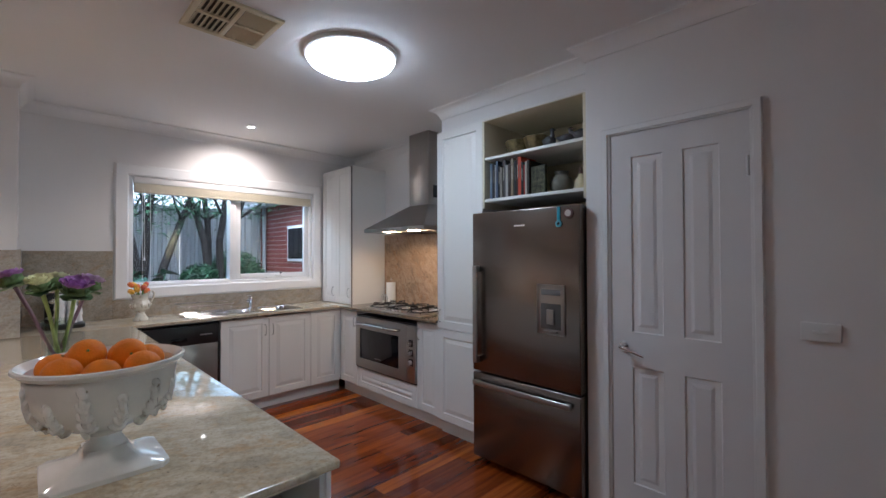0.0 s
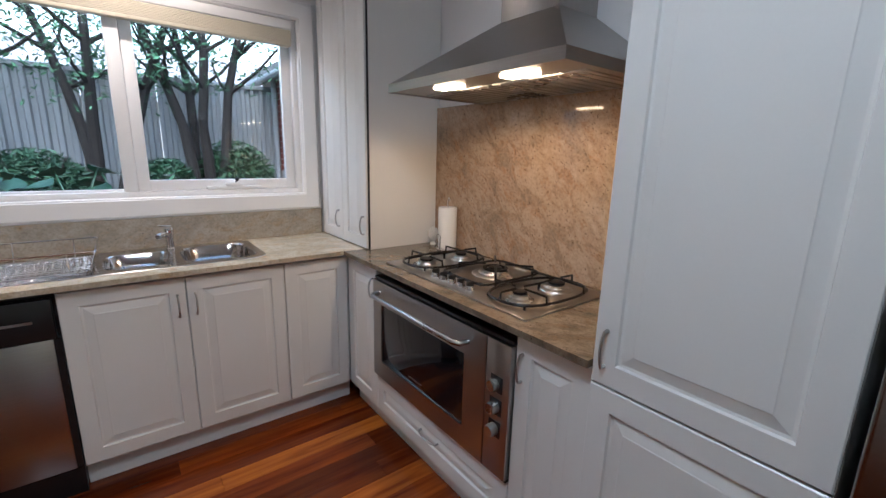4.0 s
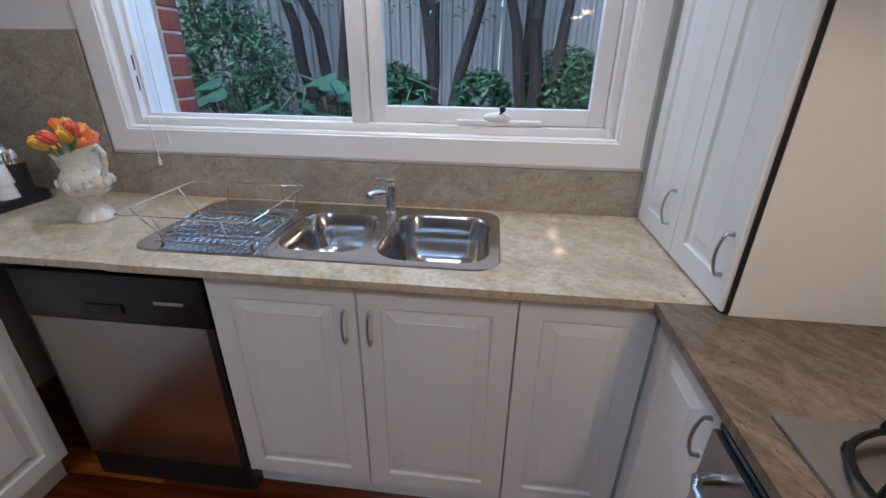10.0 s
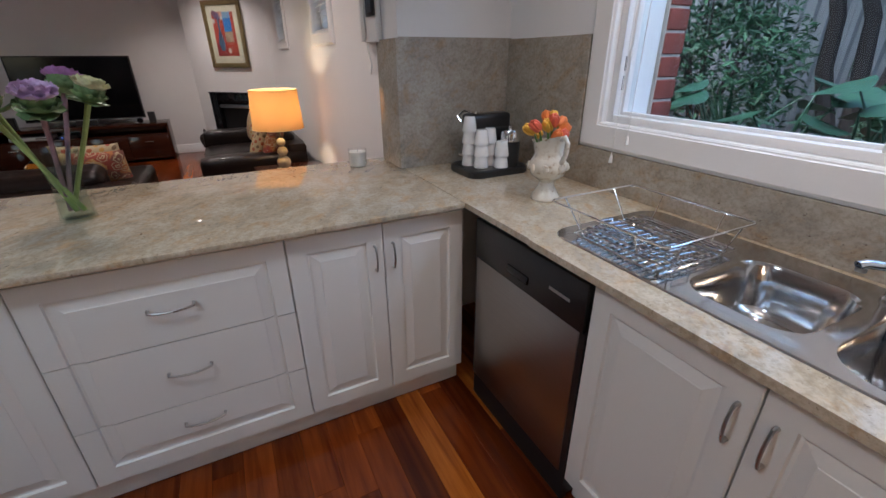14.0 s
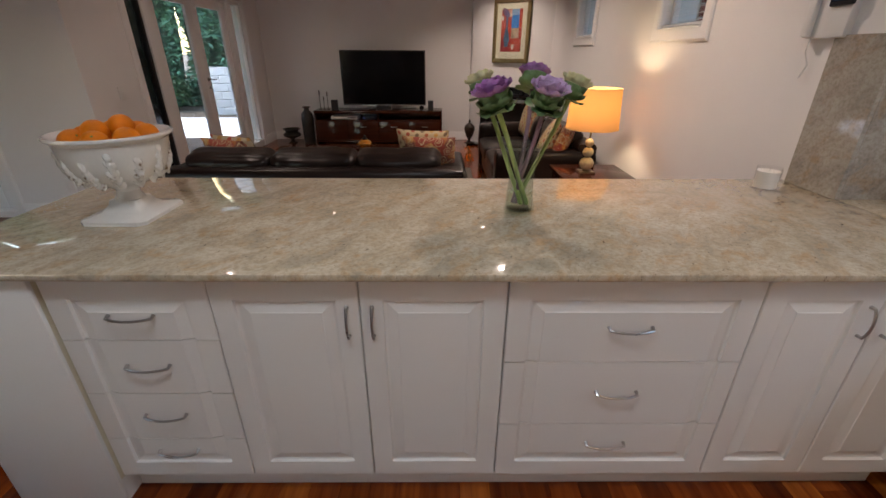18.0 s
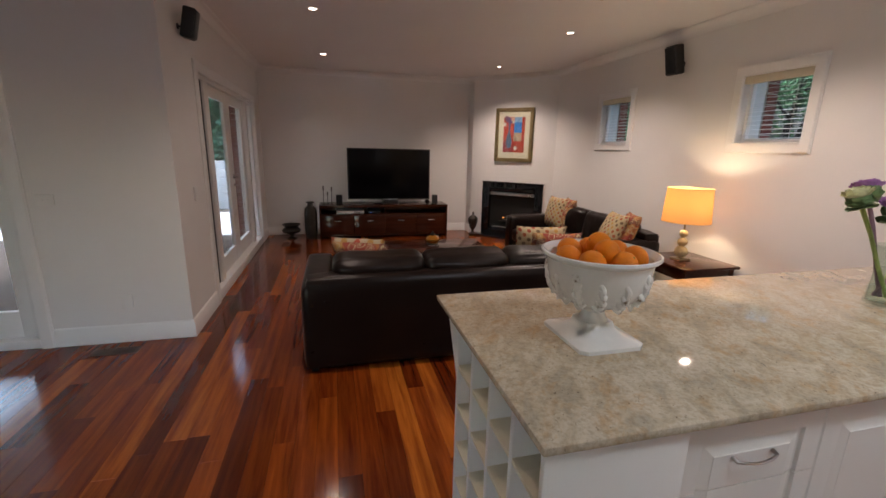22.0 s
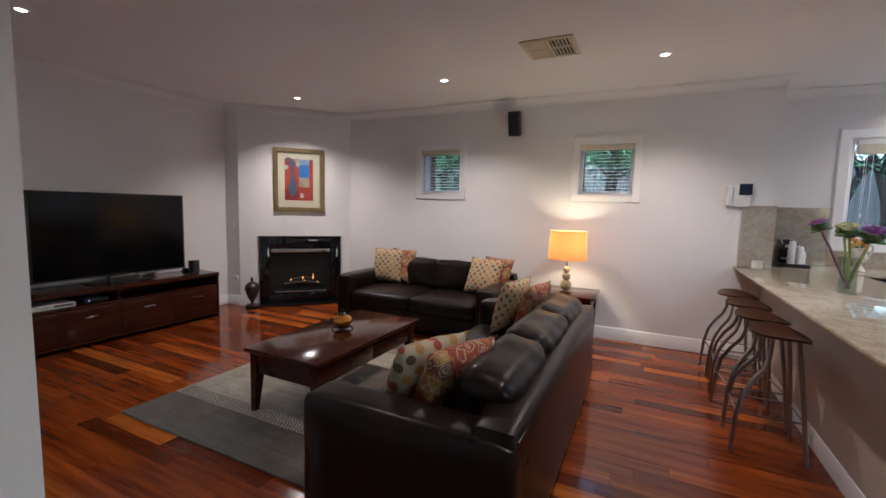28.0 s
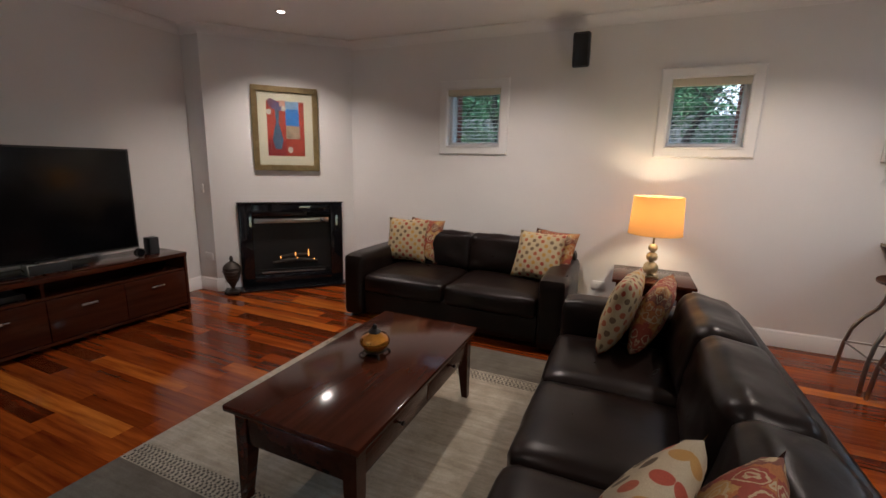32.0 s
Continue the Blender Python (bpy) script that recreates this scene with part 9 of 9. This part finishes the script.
for c in range(6):
    for k in range(8):
        bm = B()
        box(bm, -0.09, k * 0.4 + 0.2 * (c % 2), c * 0.2, 0.09, k * 0.4 + 0.395 + 0.2 * (c % 2), c * 0.2 + 0.195, 0.004, 1)
        part("block", bm, BLOCK, bwall)
HEDGE = (0.10, 0.215, 0.125)
# dark colour standing in for the shade between the hedge tufts
HEDGE_SHADE = plain("hedge_shade", (0.035, 0.06, 0.038), 0.95, vary=0.4, scale=3, grain=12, relief=0.2)


def hedge(x0, y0, x1, y1, h, seed, n):
    """A tall conifer hedge: a dark uneven sheet for the inner shade, behind drooping tufts."""
    ob = thing("conifer_hedge", "tall dark green conifer hedge round the garden", "hedge", (x0, y0, -0.13))
    d = Vector((x1 - x0, y1 - y0))
    w = Vector((-d.y, d.x)).normalized()

    def swell(u, z):
        return 0.30 * math.sin(u * d.length * 2.6 + 1.5 * z) + 0.18 * math.sin(u * d.length * 6.1 + 3 * z)
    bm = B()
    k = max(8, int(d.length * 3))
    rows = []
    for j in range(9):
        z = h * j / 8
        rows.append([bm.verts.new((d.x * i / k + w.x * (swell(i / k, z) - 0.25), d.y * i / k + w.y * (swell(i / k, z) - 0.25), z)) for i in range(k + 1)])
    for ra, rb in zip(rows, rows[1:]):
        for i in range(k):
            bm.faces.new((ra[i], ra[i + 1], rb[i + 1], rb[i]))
    part("inner_shade_sheet", bm, HEDGE_SHADE, ob, "dark sheet for the shade inside the hedge")

    def place(r):
        u, z = r.random(), h * r.random()
        v = swell(u, z) + abs(r.gauss(0, 0.16)) - 0.2
        return (d.x * u + w.x * v, d.y * u + w.y * v, z)
    leafy("foliage", seed, n, 0.075, HEDGE, place, ob, label="drooping green conifer tufts", tall=1.7)


hedge(-12.6, 5.0, -12.6, -5.4, 5.2, 71, 15000)
hedge(-12.6, -5.4, -10.8, -14.0, 5.2, 72, 14000)
hedge(-10.8, -14.0, 4.0, -13.2, 5.2, 74, 9000)
hedge(-0.6, 10.4, -14.0, 10.0, 4.6, 75, 15000)
for k in range(6):
    shrub(-10.2 - 0.25 * k, -10.8 + 1.1 * k, -0.13, 0.5, 0.6 + 0.2 * (k % 3), 80 + k, (0.05, 0.10, 0.04), 0.06, 500)
shrub(-3.25, -1.35, -0.06, 0.30, 1.9, 73, (0.03, 0.06, 0.03), 0.045, 1300)

# bricks: window jambs, neighbouring wall
brick_meshes = {}


def brick(parent, dims, at):
    if dims not in brick_meshes:
        b = B()
        box(b, 0, 0, 0, *dims, 0.004, 1)
        brick_meshes[dims] = finish("brick", b, BRICK, False)
    ob = new("brick", brick_meshes[dims])
    ob.parent = parent
    ob.location = at
    return ob


pier = thing("brick_pier", "red brick wall end outside the patio doors", "brickwork", kind="structure")
bm = B()
box(bm, -6.02, -0.89, -0.13, -5.74, -0.775, 2.62)
part("mortar_bed", bm, MORTAR, pier, smooth=False)
for c in range(31):
    brick(pier, (0.23, 0.116, 0.076), (-5.962, -0.893, -0.06 + 0.086 * c))
jamb = thing("brick_reveal", "red brick outer reveal of the kitchen window", "brickwork", kind="structure")
for x0 in (0.395, 2.42):
    bm = B()
    box(bm, x0 + 0.004, 4.834, 0.9, x0 + 0.224, 4.95, 2.3)
    part("mortar_bed", bm, MORTAR, jamb, smooth=False)
    for c in range(16):
        brick(jamb, (0.23, 0.116, 0.076), (x0, 4.838, 0.91 + 0.086 * c))
for u0, u1, z0, z1 in (W1, W2):
    rv = thing("brick_reveal", "red brick outer reveal of a small window", "brickwork", kind="structure")
    for x0 in (u0 - 0.215, u1 - 0.015):
        bm = B()
        box(bm, x0 + 0.004, LY + 0.244, z0 - 0.2, x0 + 0.226, LY + 0.36, z1 + 0.2)
        part("mortar_bed", bm, MORTAR, rv, smooth=False)
        for c in range(10):
            brick(rv, (0.23, 0.116, 0.076), (x0, LY + 0.247, z0 - 0.18 + 0.086 * c))
for c in range(15):
    for k in range(16):
        brick(hw, (0.05, 0.23, 0.076), (3.452, 5.1 + 0.24 * k + 0.12 * (c % 2), 1.15 + 0.086 * c))
PAVER = plain("cream_paver", (0.74, 0.72, 0.69), 0.75, vary=0.12, scale=2.5, grain=40, relief=0.08)
b = B()
box(b, 0, 0, 0, 0.443, 0.443, 0.035, 0.004, 1)
paver = finish("paver", b, PAVER, False)
for i in range(15):
    for j in range(10):
        o = new("paver", paver)
        o.parent = pave
        o.location = (-9.3 + 0.45 * i, -5.3 + 0.45 * j, -0.0765)

# ---- floorboards ----
JARRAH = timber("jarrah_floor", (0.085, 0.012, 0.003), (0.25, 0.056, 0.009), 0.13, "x", 0.03, True)
JARRAH2 = timber("jarrah_floor_far", (0.085, 0.012, 0.003), (0.25, 0.056, 0.009), 0.13, "x", 0.03, "island")
bm = B()
box(bm, TX - 0.2, -4.4, -0.12, EX + 0.1, NY + 0.24, -0.02)
floor = solid("floor", bm, SOIL, "polished red jarrah strip floor", "floor", "structure", smooth=False)
BW = 0.108


def board(length):
    """One floorboard's corners and faces: eased top edges and short sides."""
    e = 0.0009
    v = [(0.0003, 0.0003, -0.018), (length - 0.0003, 0.0003, -0.018), (length - 0.0003, BW - 0.0003, -0.018), (0.0003, BW - 0.0003, -0.018)]
    v += [(x, y, -e) for x, y, z in v[:4]]
    v += [(e, e, 0.0), (length - e, e, 0.0), (length - e, BW - e, 0.0), (e, BW - e, 0.0)]
    f = [(8, 9, 10, 11)]
    for k in range(4):
        n = (k + 1) % 4
        f += [(k, n, 4 + n, 4 + k), (4 + k, 4 + n, 8 + n, 8 + k)]
    return v, f


def span(y):
    """Where the boards of a row begin and end."""
    if y > LY - 0.02:
        return PX, EX
    return (TX if y > SY - 0.109 else WX), (EX if y > 1.05 else DX)


rng = random.Random(7)
shared, vs, fs = {}, [], []
y, near = -4.2, 0
while y < NY - BW:
    lo, hi = span(y)
    x = lo
    while x < hi - 0.01:
        ln = rng.choice((6, 8, 9, 10, 11, 12, 13, 14, 16, 18)) / 10
        if x == lo:
            ln = round(ln * rng.uniform(0.3, 1.0), 2)
        ln = min(ln, round(hi - x, 3))
        v, f = board(ln)
        if near < 300 and -3.0 < x + ln / 2 < 2.4 and -1.4 < y < 4.0:
            near += 1
            if ln not in shared:
                me = bpy.data.meshes.new("floorboard")
                me.from_pydata(v, [], f)
                me.materials.append(JARRAH)
                shared[ln] = me
            o = new("floorboard", shared[ln])
            o.parent = floor
            o.location = (x, y, 0)
        else:
            n = len(vs)
            vs += [(a + x, b + y, c) for a, b, c in v]
            fs += [tuple(n + i for i in q) for q in f]
        x += ln
    y += BW
me = bpy.data.meshes.new("floorboards")
me.from_pydata(vs, [], fs)
me.materials.append(JARRAH2)
o = new("floorboards", me)
o.parent = floor
tagged(o, "red hardwood boards further off", kind="stuff")
